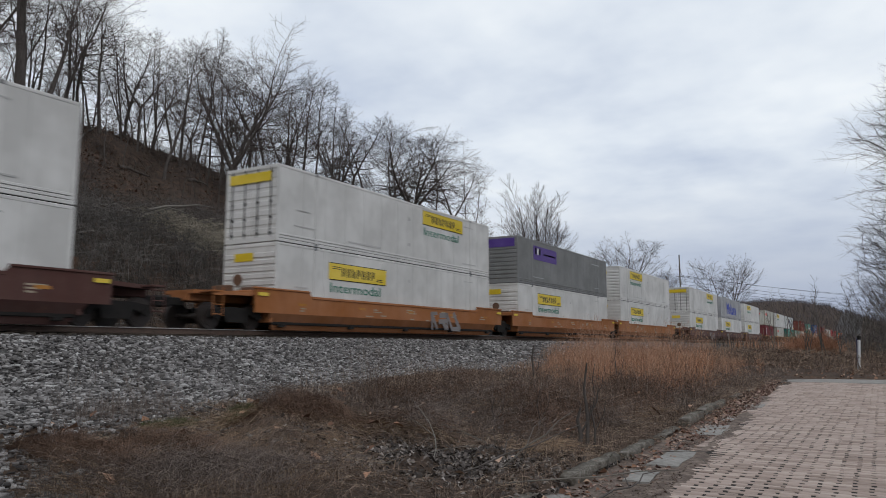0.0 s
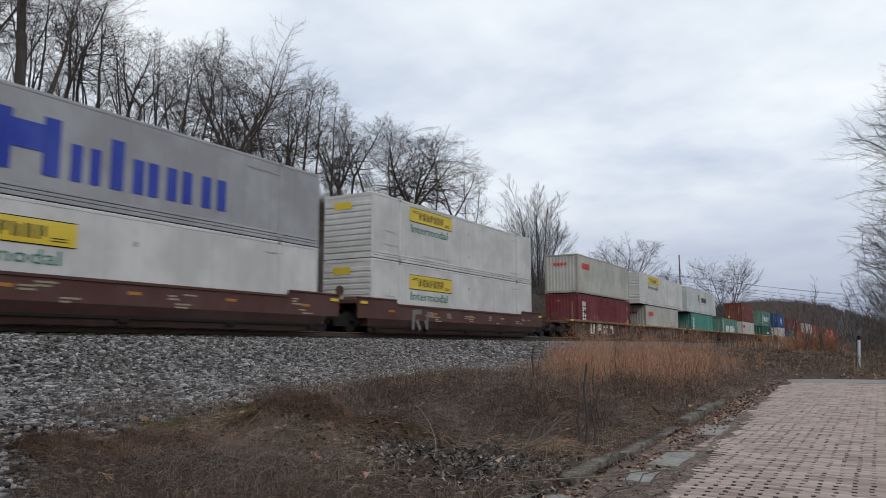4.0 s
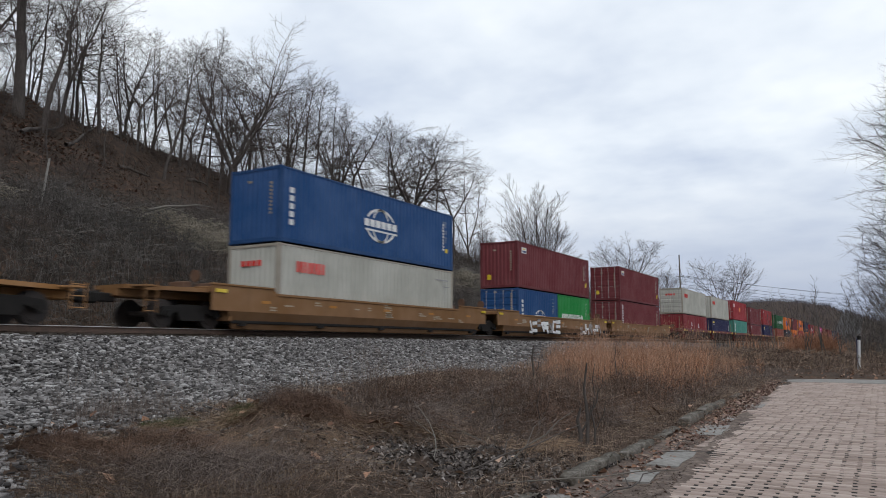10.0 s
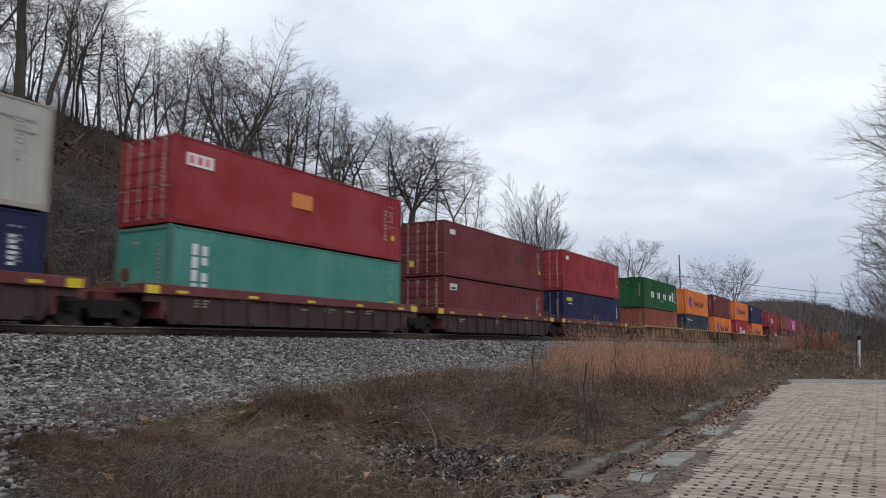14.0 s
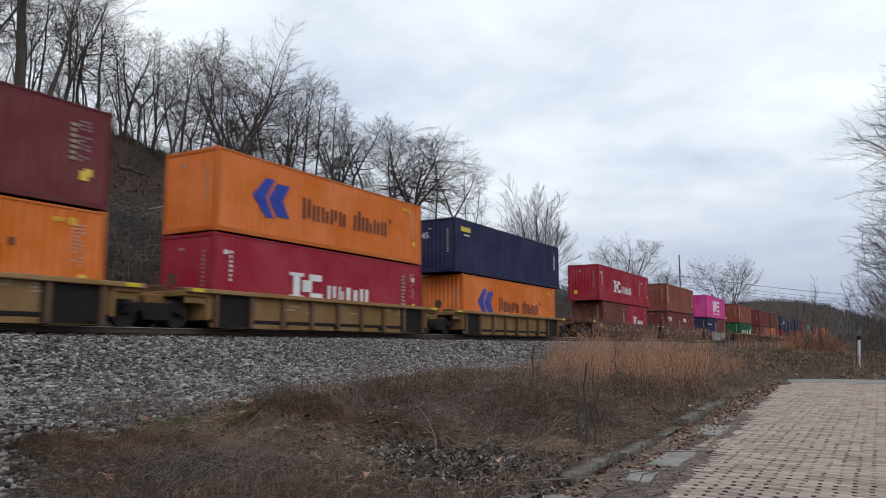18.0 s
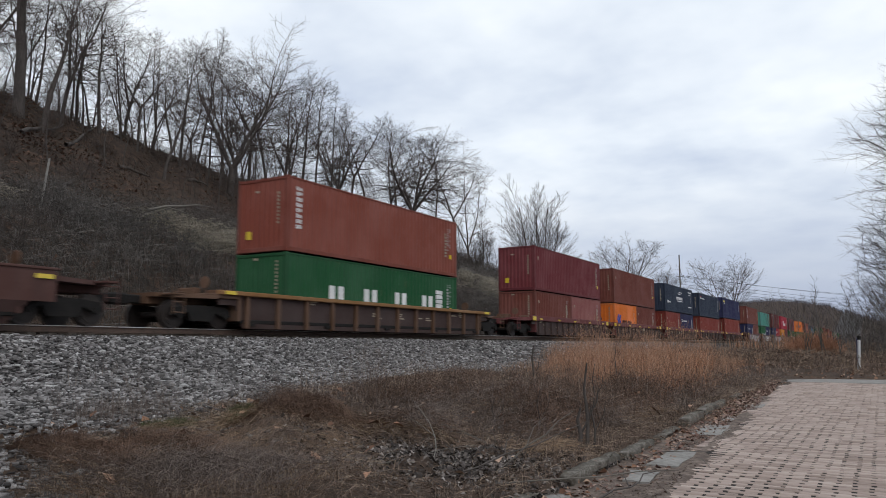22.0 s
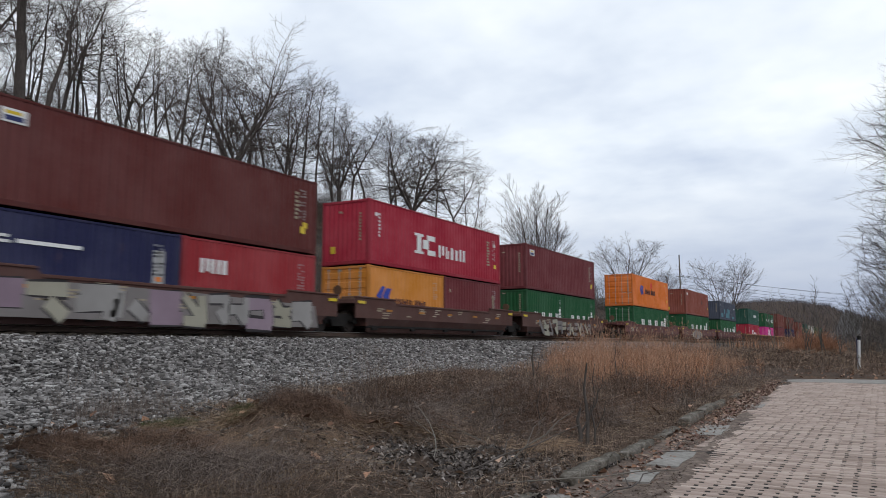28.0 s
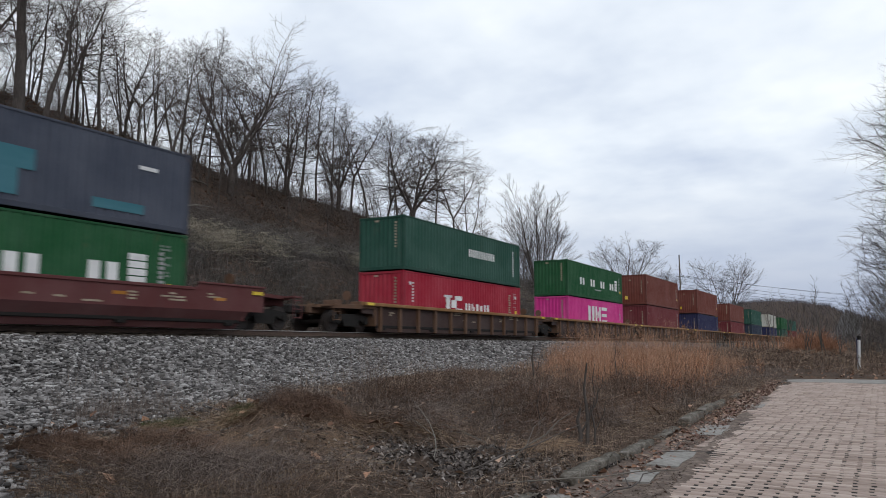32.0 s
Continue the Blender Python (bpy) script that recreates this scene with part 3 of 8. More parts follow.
def lettering(text, size, mat):
    key = ("text", text, round(size, 3), mat.name)
    if key not in CACHE:
        cu = bpy.data.curves.new("lettering", "FONT")
        cu.body, cu.size, cu.extrude, cu.resolution_u = text, size, 0.004, 2
        ob = new("lettering", cu)
        bpy.context.view_layer.update()
        me = bpy.data.meshes.new_from_object(ob.evaluated_get(bpy.context.evaluated_depsgraph_get()))
        bpy.data.objects.remove(ob)
        me.materials.clear()
        me.materials.append(mat)
        CACHE[key] = me
    return CACHE[key]


def on_side(x, y, z):
    """Pose of a flat mark on the face that looks along +x."""
    return Matrix(((0, 0, 1, x), (1, 0, 0, y), (0, 1, 0, z), (0, 0, 0, 1)))


def blocks(text_widths, y, z, h, gap=0.22, lean=0.0):
    """A row of plain upright blocks as wide as given, from y on."""
    out = []
    for w in text_widths:
        if w > 0:
            out.append((y, y + w, z, z + h))
            y += w + gap * h
        else:
            y -= w
    return out


def bars(y, z, h, count, w=0.33, gap=0.16, step=None):
    """Pairs of plain bars, one pair for each sign of a painted name."""
    step = step or 2 * w + gap + 0.3
    out = []
    for i in range(count):
        a = y + i * step
        out += [(a, a + w, z, z + h), (a + w + gap, a + 2 * w + gap, z, z + h)]
    return out


def marks_of(kind, L, H):
    """Plain coloured shapes on the side: {colour: [(y0, y1, z0, z1)]}, y from the near end."""
    m = {}
    if kind in ("jb", "jbfar", "jblow"):
        y, z = (9.5 if kind == "jbfar" else 2.85), (1.63 if kind == "jblow" else 1.9)
        m["yellow"] = [(y, y + 3.75, z, z + 0.66)]
        m["black"] = [(y + 0.78 + i * 0.32, y + 1.0 + i * 0.32, z + 0.15, z + 0.5) for i in range(7)]
        m["black"] += [(y, y + 3.75, z, z + 0.025), (y, y + 3.75, z + 0.635, z + 0.66), (y + 0.22, y + 0.72, z + 0.42, z + 0.45), (y + 0.22, y + 0.72, z + 0.49, z + 0.52), (y + 3.05, y + 3.5, z + 0.12, z + 0.15), (y + 3.05, y + 3.5, z + 0.19, z + 0.22)]
        m["fadedgrey"] = [(8.3, 8.44, 0.75, 0.89), (8.3, 8.44, 1.9, 2.04), (4.0, 6.2, 0.40, 0.46), (13.2, 14.6, 0.42, 0.47), (1.0, 1.7, 1.2, 1.24), (0.9, 2.0, 0.62, 0.66), (13.4, 14.3, 2.3, 2.34)]
    elif kind == "purple":
        m["purple"] = [(2.3, 6.0, 1.55, 2.4)]
        m["white"] = blocks([0.26, 0.22, 0.26], 2.55, 1.88, 0.4, 0.12) + [(3.9, 5.7, 1.93, 2.03)]
        m["grey"] = [(2.2, 3.8, 0.45, 0.5), (12.8, 14.4, 2.2, 2.26), (13.2, 14.3, 0.5, 0.54)]
    elif kind == "bigblue":
        m["blue"] = [(4.3, 4.75, 0.62, 2.12), (5.55, 6.0, 0.62, 2.12), (4.75, 5.15, 1.2, 1.9), (5.15, 5.55, 1.2, 1.9)] + [(6.3, 6.62, 0.62, 1.6), (6.85, 7.15, 0.62, 1.6), (7.45, 7.85, 0.62, 2.0)] + bars(8.15, 0.62, 0.98, 1, 0.36, 0.14) + bars(9.3, 0.62, 0.98, 1, 0.36, 0.2) + bars(10.6, 0.62, 0.98, 1, 0.36, 0.26)
        m["grey"] = [(2.2, 3.0, 0.6, 0.66), (12.5, 14.0, 2.3, 2.36), (1.0, 1.5, 0.5, 0.7)]
    elif kind == "swift":
        m["darkblue"] = blocks([0.52, 0.8, 0.22, 0.42, 0.46], 7.6, 1.3, 0.56, 0.18) + [(6.0, 6.5, 1.45, 2.1)]
        m["yellow"] = [(6.55, 7.2, 1.35, 2.0)]
        m["grey"] = [(6.3, 6.9, 0.95, 1.42), (7.6, 10.6, 1.08, 1.15), (1.0, 1.7, 0.7, 0.9), (13.2, 14.6, 2.25, 2.32)]
    elif kind == "oocl":
        m["red"] = bars(0.95, 1.76, 0.4, 4, 0.12, 0.09, 0.4)
        m["grey"] = [(10.6, 11.7, 2.2, 2.25), (11.2, 11.8, 1.9, 1.94)]
    elif kind == "shipping":
        m["white"] = blocks([0.42, 0.44, 0.14, 0.44, 0.46, -0.5, 0.40, 0.42, 0.14, 0.42, 0.42, 0.14, 0.44, 0.42], 2.75, 0.9, 0.86, 0.14) + [(0.72, 1.08, 0.5 + i * 0.34, 0.74 + i * 0.34) for i in range(6)]
        m["grey"] = [(11.0, 11.7, 2.2, 2.26), (11.3, 11.7, 1.7, 1.95)]
    elif kind == "outline":
        m["white"] = bars(6.0, 1.3, 0.44, 7, 0.11, 0.1, 0.42) + [(11.2, 11.32, 0.6, 2.1)]
    elif kind in ("globe", "globe20"):
        k, y, z = (1.0, 6.1, 0.74) if kind == "globe" else (0.7, 3.2, 0.5)
        m["white"] = [(y - 1.15 * k + i * 0.4 * k, y - 0.83 * k + i * 0.4 * k, z + 0.52 * k, z + 0.82 * k) for i in range(6)] + [(y - 1.1 * k, y + 1.2 * k, z + 0.34 * k, z + 0.42 * k)] + [(0.5, 0.72, 0.65 + i * 0.29, 0.85 + i * 0.29) for i in range(5)]
        if kind == "globe":
            m["white"] += [(11.2, 11.34, 0.9, 2.2)]
    elif kind == "arrow":
        m["blue"] = []
        m["umber"] = blocks([0.42, 0.38, 0.38, 0.38, 0.38, -0.42, 0.38, 0.16, 0.38, 0.38, 0.38], 4.1, 0.98, 0.58, 0.24) + [(4.1, 4.24, 1.56, 1.75), (4.38, 4.52, 1.56, 1.75), (7.42, 7.58, 0.98, 1.75), (9.6, 9.74, 1.56, 1.75)]
        m["yellow"] = [(10.7, 10.95, 2.3, 2.42), (11.1, 11.3, 2.25, 2.45)]
    elif kind == "arrowmid":
        m["blue"] = []
        m["umber"] = blocks([0.3, 0.26, 0.26, 0.26, 0.26, -0.14, 0.24, 0.1, 0.26, 0.26, 0.26], 3.85, 1.2, 0.42, 0.2) + [(3.85, 3.95, 1.62, 1.76), (6.0, 6.12, 1.2, 1.76)]
        m["red"] = [(5.7, 6.25, 1.78, 2.3)]
        m["yellow"] = [(10.7, 10.95, 2.3, 2.42)]
    elif kind == "sticker20":
        m["white"] = [(3.6, 4.15, 1.72, 1.8), (3.6, 4.0, 1.58, 1.65), (3.75, 4.3, 1.44, 1.52), (3.65, 3.95, 1.02, 1.2)]
    elif kind == "tag20":
        m["white"] = [(1.15, 1.65, 1.62, 1.72), (1.15, 1.27, 1.3, 1.62), (1.53, 1.65, 1.3, 1.62), (1.15, 1.65, 1.2, 1.3)]
        m["blue"] = [(1.27, 1.53, 1.3, 1.45)]
        m["yellow"] = [(0.42, 0.62, 0.95, 1.1)]
    elif kind == "arrow20":
        m["blue"] = []
        m["umber"] = blocks([0.24, 0.2, 0.2, 0.2, 0.2, -0.14, 0.2, 0.1, 0.2, 0.2], 2.0, 0.95, 0.34, 0.2)
    elif kind in ("kline", "kline20"):
        k, y = (1.0, 3.5) if kind == "kline" else (0.6, 1.7)
        m["white"] = [(y, y + 0.75 * k, 0.82, 0.94), (y + 0.2 * k, y + 0.55 * k, 0.94, 1.62), (y, y + 0.75 * k, 1.62, 1.74), (y + 0.7 * k, y + 1.2 * k, 1.08, 1.5), (y + 1.1 * k, y + 1.8 * k, 0.82, 1.06), (y + 1.05 * k, y + 1.75 * k, 1.5, 1.74)] + blocks([0.5 * k, 0.3 * k, 0.7 * k, 0.55 * k], y + 2.1 * k, 0.82, 0.58, 0.3 * k)
        if kind == "kline":
            m["white"] += [(0.45, 0.62, 2.05, 2.2), (11.4, 11.6, 1.95, 2.12), (0.7, 0.82, 1.2, 2.2)]
            m["tan"] = [(10.6, 10.9, 0.9, 2.1)]
    elif kind == "one":
        m["white"] = [(3.95, 4.45, 0.85, 2.2), (4.75, 5.25, 0.85, 2.2), (5.5, 5.85, 0.85, 2.2), (6.3, 6.65, 0.85, 2.2), (5.95, 6.2, 1.3, 1.8)] + [(6.9, 8.15, 1.92, 2.2), (6.9, 8.05, 1.4, 1.65), (6.9, 8.15, 0.85, 1.13), (3.95, 8.15, 0.5, 0.62)]
        m["yellow"] = [(11.5, 11.75, 0.6, 0.8)]
        m["grey"] = [(11.2, 11.4, 1.7, 1.8), (11.35, 11.5, 1.3, 1.7)]
    elif kind in ("uasc", "uasc20"):
        k, y = (1.0, 2.4) if kind == "uasc" else (0.5, 1.2)
        m["white"] = bars(y, 1.02 if kind == "uasc" else 0.75, 0.56, 4, 0.34 * k, 0.2 * k, 2.2 * k)
        a = y + 7.8 * k
        m["white"] += [(a, a + 0.58 * k, (1.0 if kind == "uasc" else 0.74) + j * 0.24, (1.2 if kind == "uasc" else 0.94) + j * 0.24) for j in range(4)]
        if kind == "uasc":
            m["grey"] = [(5.5, 6.9, 0.75, 0.83), (11.2, 11.4, 0.9, 2.0)]
    elif kind == "plate":
        m["white"] = [(0.5, 1.55, 1.85, 2.25)]
        m["red"] = [(0.62, 0.76, 1.93, 2.17), (0.92, 1.08, 1.93, 2.17), (1.24, 1.36, 1.93, 2.17)]
        m["tan"] = [(10.9, 11.1, 0.8, 2.0)]
        m["orange"] = [(5.2, 6.3, 1.3, 1.85)]
    elif kind == "plate20":
        m["white"] = [(0.7, 1.05, 1.55, 2.05), (1.12, 1.5, 1.55, 2.05), (1.58, 1.76, 1.55, 2.05)]
    elif kind == "stripes":
        m["white"] = [(0.7, 1.2, 2.18, 2.26), (0.8, 1.3, 2.04, 2.12), (1.4, 3.0, 2.05, 2.15)]
        m["red"] = [(0.75, 1.1, 2.3, 2.37)]
        m["grey"] = [(11.1, 11.3, 0.9, 2.2)]
    elif kind == "stripes20":
        m["white"] = [(0.5, 1.0, 1.95, 2.03), (0.55, 1.05, 1.8, 1.88), (1.2, 2.9, 1.82, 1.93)]
        m["grey"] = [(5.1, 5.5, 0.7, 2.1)]
        m["orange"] = [(5.2, 5.4, 1.1, 1.25)]
    elif kind == "peak":
        m["white"] = [(4.7 + i * 0.34, 4.95 + i * 0.34, 1.35, 1.62) for i in range(8)] + [(5.4, 6.6, 1.9, 1.97), (5.9, 7.3, 2.08, 2.16), (5.0, 7.3, 1.15, 1.24), (10.2, 11.6, 2.3, 2.4), (10.4, 11.2, 2.05, 2.12), (10.0, 11.6, 0.7, 0.8), (0.9, 1.4, 0.85, 1.1), (1.5, 2.2, 0.9, 1.0)]
    elif kind == "yellowtag":
        m["yellow"] = [(0.6, 1.6, 2.1, 2.34)]
        m["white"] = [(0.9, 1.5, 1.9, 1.97), (L - 0.9, L - 0.72, 1.2, 2.0)]
    elif kind == "sticker":
        m["white"] = [(0.6, 1.25, 2.05, 2.4)]
        m["darkblue"] = [(0.68, 1.17, 2.1, 2.22)]
        m["yellow"] = [(0.7, 1.1, 2.26, 2.34), (11.3, 11.55, 0.7, 0.95)]
        m["tan"] = [(11.0, 11.2, 1.2, 2.2)]
    elif kind == "twosticker":
        for y in (0.5, 6.8):
            m.setdefault("white", []).append((y, y + 1.2, 1.75, 2.15))
            m.setdefault("yellow", []).append((y + 0.5, y + 1.15, 1.95, 2.1))
            m.setdefault("black", []).append((y + 0.05, y + 0.5, 1.82, 1.98))
        m["tan"] = [(5.0, 5.25, 0.9, 1.9)]
    elif kind == "smudge":
        m["umber"] = [(8.2, 8.75, 1.35, 1.85), (10.6, 10.9, 0.75, 0.95)]
        m["white"] = [(0.6, 1.1, 2.1, 2.35)]
    elif kind == "column":
        m["white"] = [(0.85, 1.45, 0.3 + i * 0.4, 0.64 + i * 0.4) for i in range(5)]
        m["yellow"] = [(11.2, 11.4, 0.7, 1.0)]
    elif kind == "vertical":
        m["white"] = [(0.48, 0.74, 0.85 + i * 0.2, 0.99 + i * 0.2) for i in range(8)]
        m["tan"] = [(11.0, 11.2, 0.9, 2.0)]
    elif kind == "patches":
        m["cyan"] = [(0.9, 2.4, 0.4, 1.0), (4.4, 7.0, 0.35, 1.1), (5.6, 7.4, 1.1, 1.7), (9.0, 10.6, 0.4, 0.7), (3.0, 3.7, 0.9, 1.6)]
        m["white"] = [(10.4, 11.0, 1.85, 1.97), (0.7, 1.1, 2.1, 2.2)]
    elif kind == "green20":
        m["white"] = blocks([0.34] * 9, 0.7, 0.85, 0.5, 0.2)
    elif kind == "dots":
        m["white"] = [(1.6, 2.1, 2.05, 2.2), (8.3, 8.7, 2.0, 2.12)]
        m["tan"] = [(11.3, 11.5, 1.4, 2.2)]
    else:
        m["tan"] = [(L - 1.0, L - 0.8, 0.9, 2.0), (0.5, 0.62, 1.9, 2.1)]
    return m


MARKWORDS = {"jb": "with yellow signs and green lettering", "jblow": "with a yellow sign and green lettering", "jbfar": "with yellow signs and rear doors", "purple": "with a purple panel", "bigblue": "with large blue painted shapes",
             "swift": "with a dark blue and yellow emblem", "oocl": "with small red painted marks", "shipping": "with rows of white painted bars", "outline": "with white outlined bars", "globe": "with a white round emblem",
             "globe20": "with a white round emblem", "arrow": "with a blue arrow emblem", "arrowmid": "with a small blue arrow emblem", "arrow20": "with a small blue arrow emblem", "kline": "with bold white painted shapes", "kline20": "with white painted shapes", "one": "with large white painted shapes",
             "uasc": "with spaced white bars", "uasc20": "with spaced white bars", "plate": "with a white plate", "plate20": "with white painted bars", "stripes": "with white slanting stripes", "stripes20": "with white slanting stripes",
             "peak": "with a white peak emblem", "sticker20": "with small white stencilled marks", "tag20": "with a small white tag", "yellowtag": "with a yellow tag", "sticker": "with a white sticker", "twosticker": "with two white stickers", "smudge": "with dark repainted patches", "column": "with a white upright panel",
             "vertical": "with upright white marks", "patches": "with teal repainted patches", "green20": "with a row of white blocks", "dots": "with small white emblems", "plain": "with plain scuffed sides"}


def end_marks(box, colour, y, H, W, doors):
    """Small plates and painted bars on the end that faces the oncoming view."""
    s = Shape()
    for i in range(9):
        s.box(0.74, 0.84, y - 0.008, y - 0.002, 1.0 + i * 0.135, 1.08 + i * 0.135)
    s.box(-0.35, -0.15, y - 0.008, y - 0.002, 2.2, 2.28)
    part("fine_marking", s.mesh("fine_marking", flat_paint("tan", MARK["tan"])), box)["kind"] = "stuff"
    if colour in ("maroon", "redbrown", "crimson", "pink", "brick"):
        q = Shape().box(-0.75, -0.5, y - 0.008, y - 0.002, 0.5, 0.8)
        part("warning_plate", q.mesh("warning_plate", flat_paint("yellow", MARK["yellow"])), box, "yellow warning plate")


def dashed(rects):
    """Tall narrow panels of data become rows of short dashes."""
    out = []
    for y0, y1, z0, z1 in rects:
        if z1 - z0 > 0.75 and y1 - y0 < 0.45 and y1 - y0 < 0.3 * (z1 - z0) and y0 > 8.5 or (y1 - y0 < 0.13 and z1 - z0 > 0.9):
            z = z0
            while z < z1:
                out.append((y0, y0 + (y1 - y0) * (0.6 + 0.4 * abs(math.sin(z * 37))), z, z + 0.09))
                z += 0.15
        else:
            out.append((y0, y1, z0, z1))
    return out


def openwork(kind, rects):
    """Breaks the solid blocks of a painted name into plain pairs of uneven bars."""
    if kind not in ("shipping", "kline", "kline20", "green20", "arrow", "arrowmid", "arrow20", "swift", "column", "vertical", "plate", "plate20", "jb", "jbfar", "jblow"):
        return rects
    out = []
    for i, (y0, y1, z0, z1) in enumerate(rects):
        w, t = y1 - y0, z1 - z0
        if not (0.19 < w < 0.9 and 0.1 < t < 1.0) or w > 2.6 * t or (kind[:5] == "kline" and abs(t - 0.58) > 0.01):
            out.append((y0, y1, z0, z1))
            continue
        k = (0.3, 0.12, 0.0, 0.22)[(i * 5 + 1) % 4] * t
        out.append((y0, y0 + 0.36 * w, z0, z1))
        out.append((y1 - 0.36 * w, y1, z0 + (k if i % 3 == 0 else 0), z1 - (0 if i % 3 == 0 else k)))
    return out


def unit_block(mat):
    key = ("unit", mat.name)
    if key not in CACHE:
        CACHE[key] = Shape().box(-0.5, 0.5, -0.5, 0.5, -0.5, 0.5).mesh("painted_block", mat)
    return CACHE[key]


def build_container(length, H, colour, mark, doors):
    L = {53: 16.15, 45: 13.72, 48: 14.63, 40: 12.19, 20: 6.06}[length] if length in (53, 45, 48, 40, 20) else length
    big = length == 53
    g = domestic_meshes(L, H, colour) if big else container_meshes(L, H, colour)
    W = 1.27 if big else 1.22
    surf = "smooth-sided" if big else "corrugated steel"
    name = "freight_container"
    box = thing(name, "%s %s freight container %s" % (WORDS[colour], surf, MARKWORDS[mark]), "shipping container", "containers of the freight train")
    part("frame", g["frame"], box)
    for p in g["casting_at"]:
        part("corner_casting", g["casting"], box, at=pose(*p))
    part("side_panel", g["side_a"], box)
    part("side_panel", g["side_b"], box)
    part("roof", g["roof"], box)
    part("floor", g["floor"], box)
    h = L / 2
    near = pose(0, -h + 0.02, 0)
    far = pose(0, h - 0.02, 0, 0, 0, 180)
    e, d = (far, near) if doors else (near, far)
    part("end_panel", g["end"], box, at=e)
    w = W - 0.15 if not big else W - 0.07
    for k in (0, 1):
        turn = Matrix.Identity(4) if k == 0 else Matrix.Diagonal((-1, 1, 1, 1))
        door = part("door", g["door"], box, "panelled steel door leaf", at=d @ pose(0, 0.03, 0) @ turn)
        if doors:
            for rx in (0.26 * w, 0.78 * w):
                part("lock_rod", g["lock_rod"], door, "vertical locking bar", at=pose(rx, -0.055, 0))
    for c, rects in marks_of(mark, L, H).items():
        pm = flat_paint(c, MARK[c])
        small = Shape()
        for y0, y1, z0, z1 in openwork(mark, dashed(rects)):
            z0, z1 = z0 * H / 2.74, z1 * H / 2.74
            if (y1 - y0) * (z1 - z0) > 0.09:
                block = part("painted_block", unit_block(pm), box, at=Matrix.LocRotScale((W + 0.001, -h + (y0 + y1) / 2, (z0 + z1) / 2), None, (0.01, y1 - y0, z1 - z0)))
            else:
                small.box(W - 0.004, W + 0.009, -h + y0, -h + y1, z0, z1)
        if mark in ("globe", "globe20") and c == "white":
            # ring and two curved bands, open where the row of bars crosses
            y, k, zc = (6.1, 1.0, 1.36) if mark == "globe" else (3.2, 0.7, 0.94)
            for ry, rz, t in ((1.08, 0.72, 0.1), (0.62, 0.72, 0.08)):
                for side in (1, -1):
                    arc = [side * (0.43 + 2.28 * i / 10) for i in range(11)]
                    line = [(q, 0) for q in arc] + [(q, t) for q in arc[::-1]]
                    band = Shape().prism([(-h + y + (ry - d) * k * math.cos(q), (zc + (rz - d) * k * math.sin(q)) * H / 2.74) for q, d in line], 0, W - 0.004, W + 0.006)
                    part("emblem_arc", band.mesh("emblem_arc", pm), box, "white arc of a ring-shaped emblem")
        if mark in ("arrow", "arrowmid", "arrow20") and c == "blue":
            y, k, zc = {"arrow": (1.6, 1.0, 1.42), "arrowmid": (2.2, 0.62, 1.5)}.get(mark, (0.6, 0.6, 1.2))
            for dz in (-1, 1):
                e = Shape().prism([(-h + y + a * k, zc + dz * b * k) for a, b in ((0.0, 0.0), (0.62, 0.68), (1.02, 0.68), (0.62, 0.0))], 0, W - 0.004, W + 0.006)
                e.prism([(-h + y + a * k, zc + dz * b * k) for a, b in ((0.74, 0.0), (1.16, 0.58), (1.8, 0.58), (1.45, 0.0))], 0, W - 0.004, W + 0.0055)
                part("emblem_half", e.mesh("emblem_half", pm), box, "half of a blue arrow-shaped emblem")
        if small.v:
            tagged(part("fine_marking", small.mesh("fine_marking", pm), box), kind="stuff")
    if not big and mark not in ("patches", "outline", "shipping"):
        # faded registration column, a yellow label and a pale one at the far end of the side
        rnd = random.Random(int(L * 10) + 7 * len(mark) + 3 * len(colour))
        faded = flat_paint("ghost_" + colour, tuple(0.55 * a + 0.2 for a in COLOURS[colour]))
        k, reg, y = H / 2.74, Shape(), h - 0.95
        for col in (0.0, 0.2):
            z = 2.3 * k
            while z > 1.25 * k:
                reg.box(W - 0.004, W + 0.006, y + col, y + col + rnd.uniform(0.08, 0.15), z - 0.06, z)
                z -= rnd.choice((0.1, 0.1, 0.22))
        tagged(part("registration", reg.mesh("registration", faded), box, "faded column of registration marks"), kind="stuff")
        if colour not in ("navy", "slate", "beige") and "20" not in mark:
            z = rnd.uniform(0.75, 1.0) * k
            part("label", Shape().box(W - 0.004, W + 0.007, y + 0.2, y + 0.42, z, z + 0.2).mesh("label", flat_paint("yellow", MARK["yellow"])), box, "small yellow label")
    if mark in ("jb", "jbfar", "jblow"):
        y, z = (9.55 if mark == "jbfar" else 2.9), (1.16 if mark == "jblow" else 1.42)
        part("lettering", lettering("Intermodal", 0.74, flat_paint("green", MARK["green"])), box, "dark green lettering", at=on_side(W + 0.002, -h + y, z) @ Matrix.Diagonal((1.02, 0.72, 1, 1)))
        sg = Shape().box(-1.05, 0.95, -h - 0.035, -h - 0.012, 2.15, 2.5) if mark == "jbfar" else Shape().box(-0.7, 0.2, -h - 0.035, -h - 0.012, 2.1, 2.4)
        part("end_sign", sg.mesh("end_sign", flat_paint("yellow", MARK["yellow"])), box, "yellow panel on the end")
    elif mark == "purple":
        part("end_sign", Shape().box(-1.1, 1.1, -h - 0.035, -h - 0.012, 2.1, 2.6).mesh("end_sign", flat_paint("purple", MARK["purple"])), box, "purple panel on the end")
    elif mark == "oocl" and not big:
        s = Shape()
        for i in range(4):
            s.box(-0.55 + i * 0.26, -0.36 + i * 0.26, -h - 0.008, -h - 0.002, 1.95, 2.15)
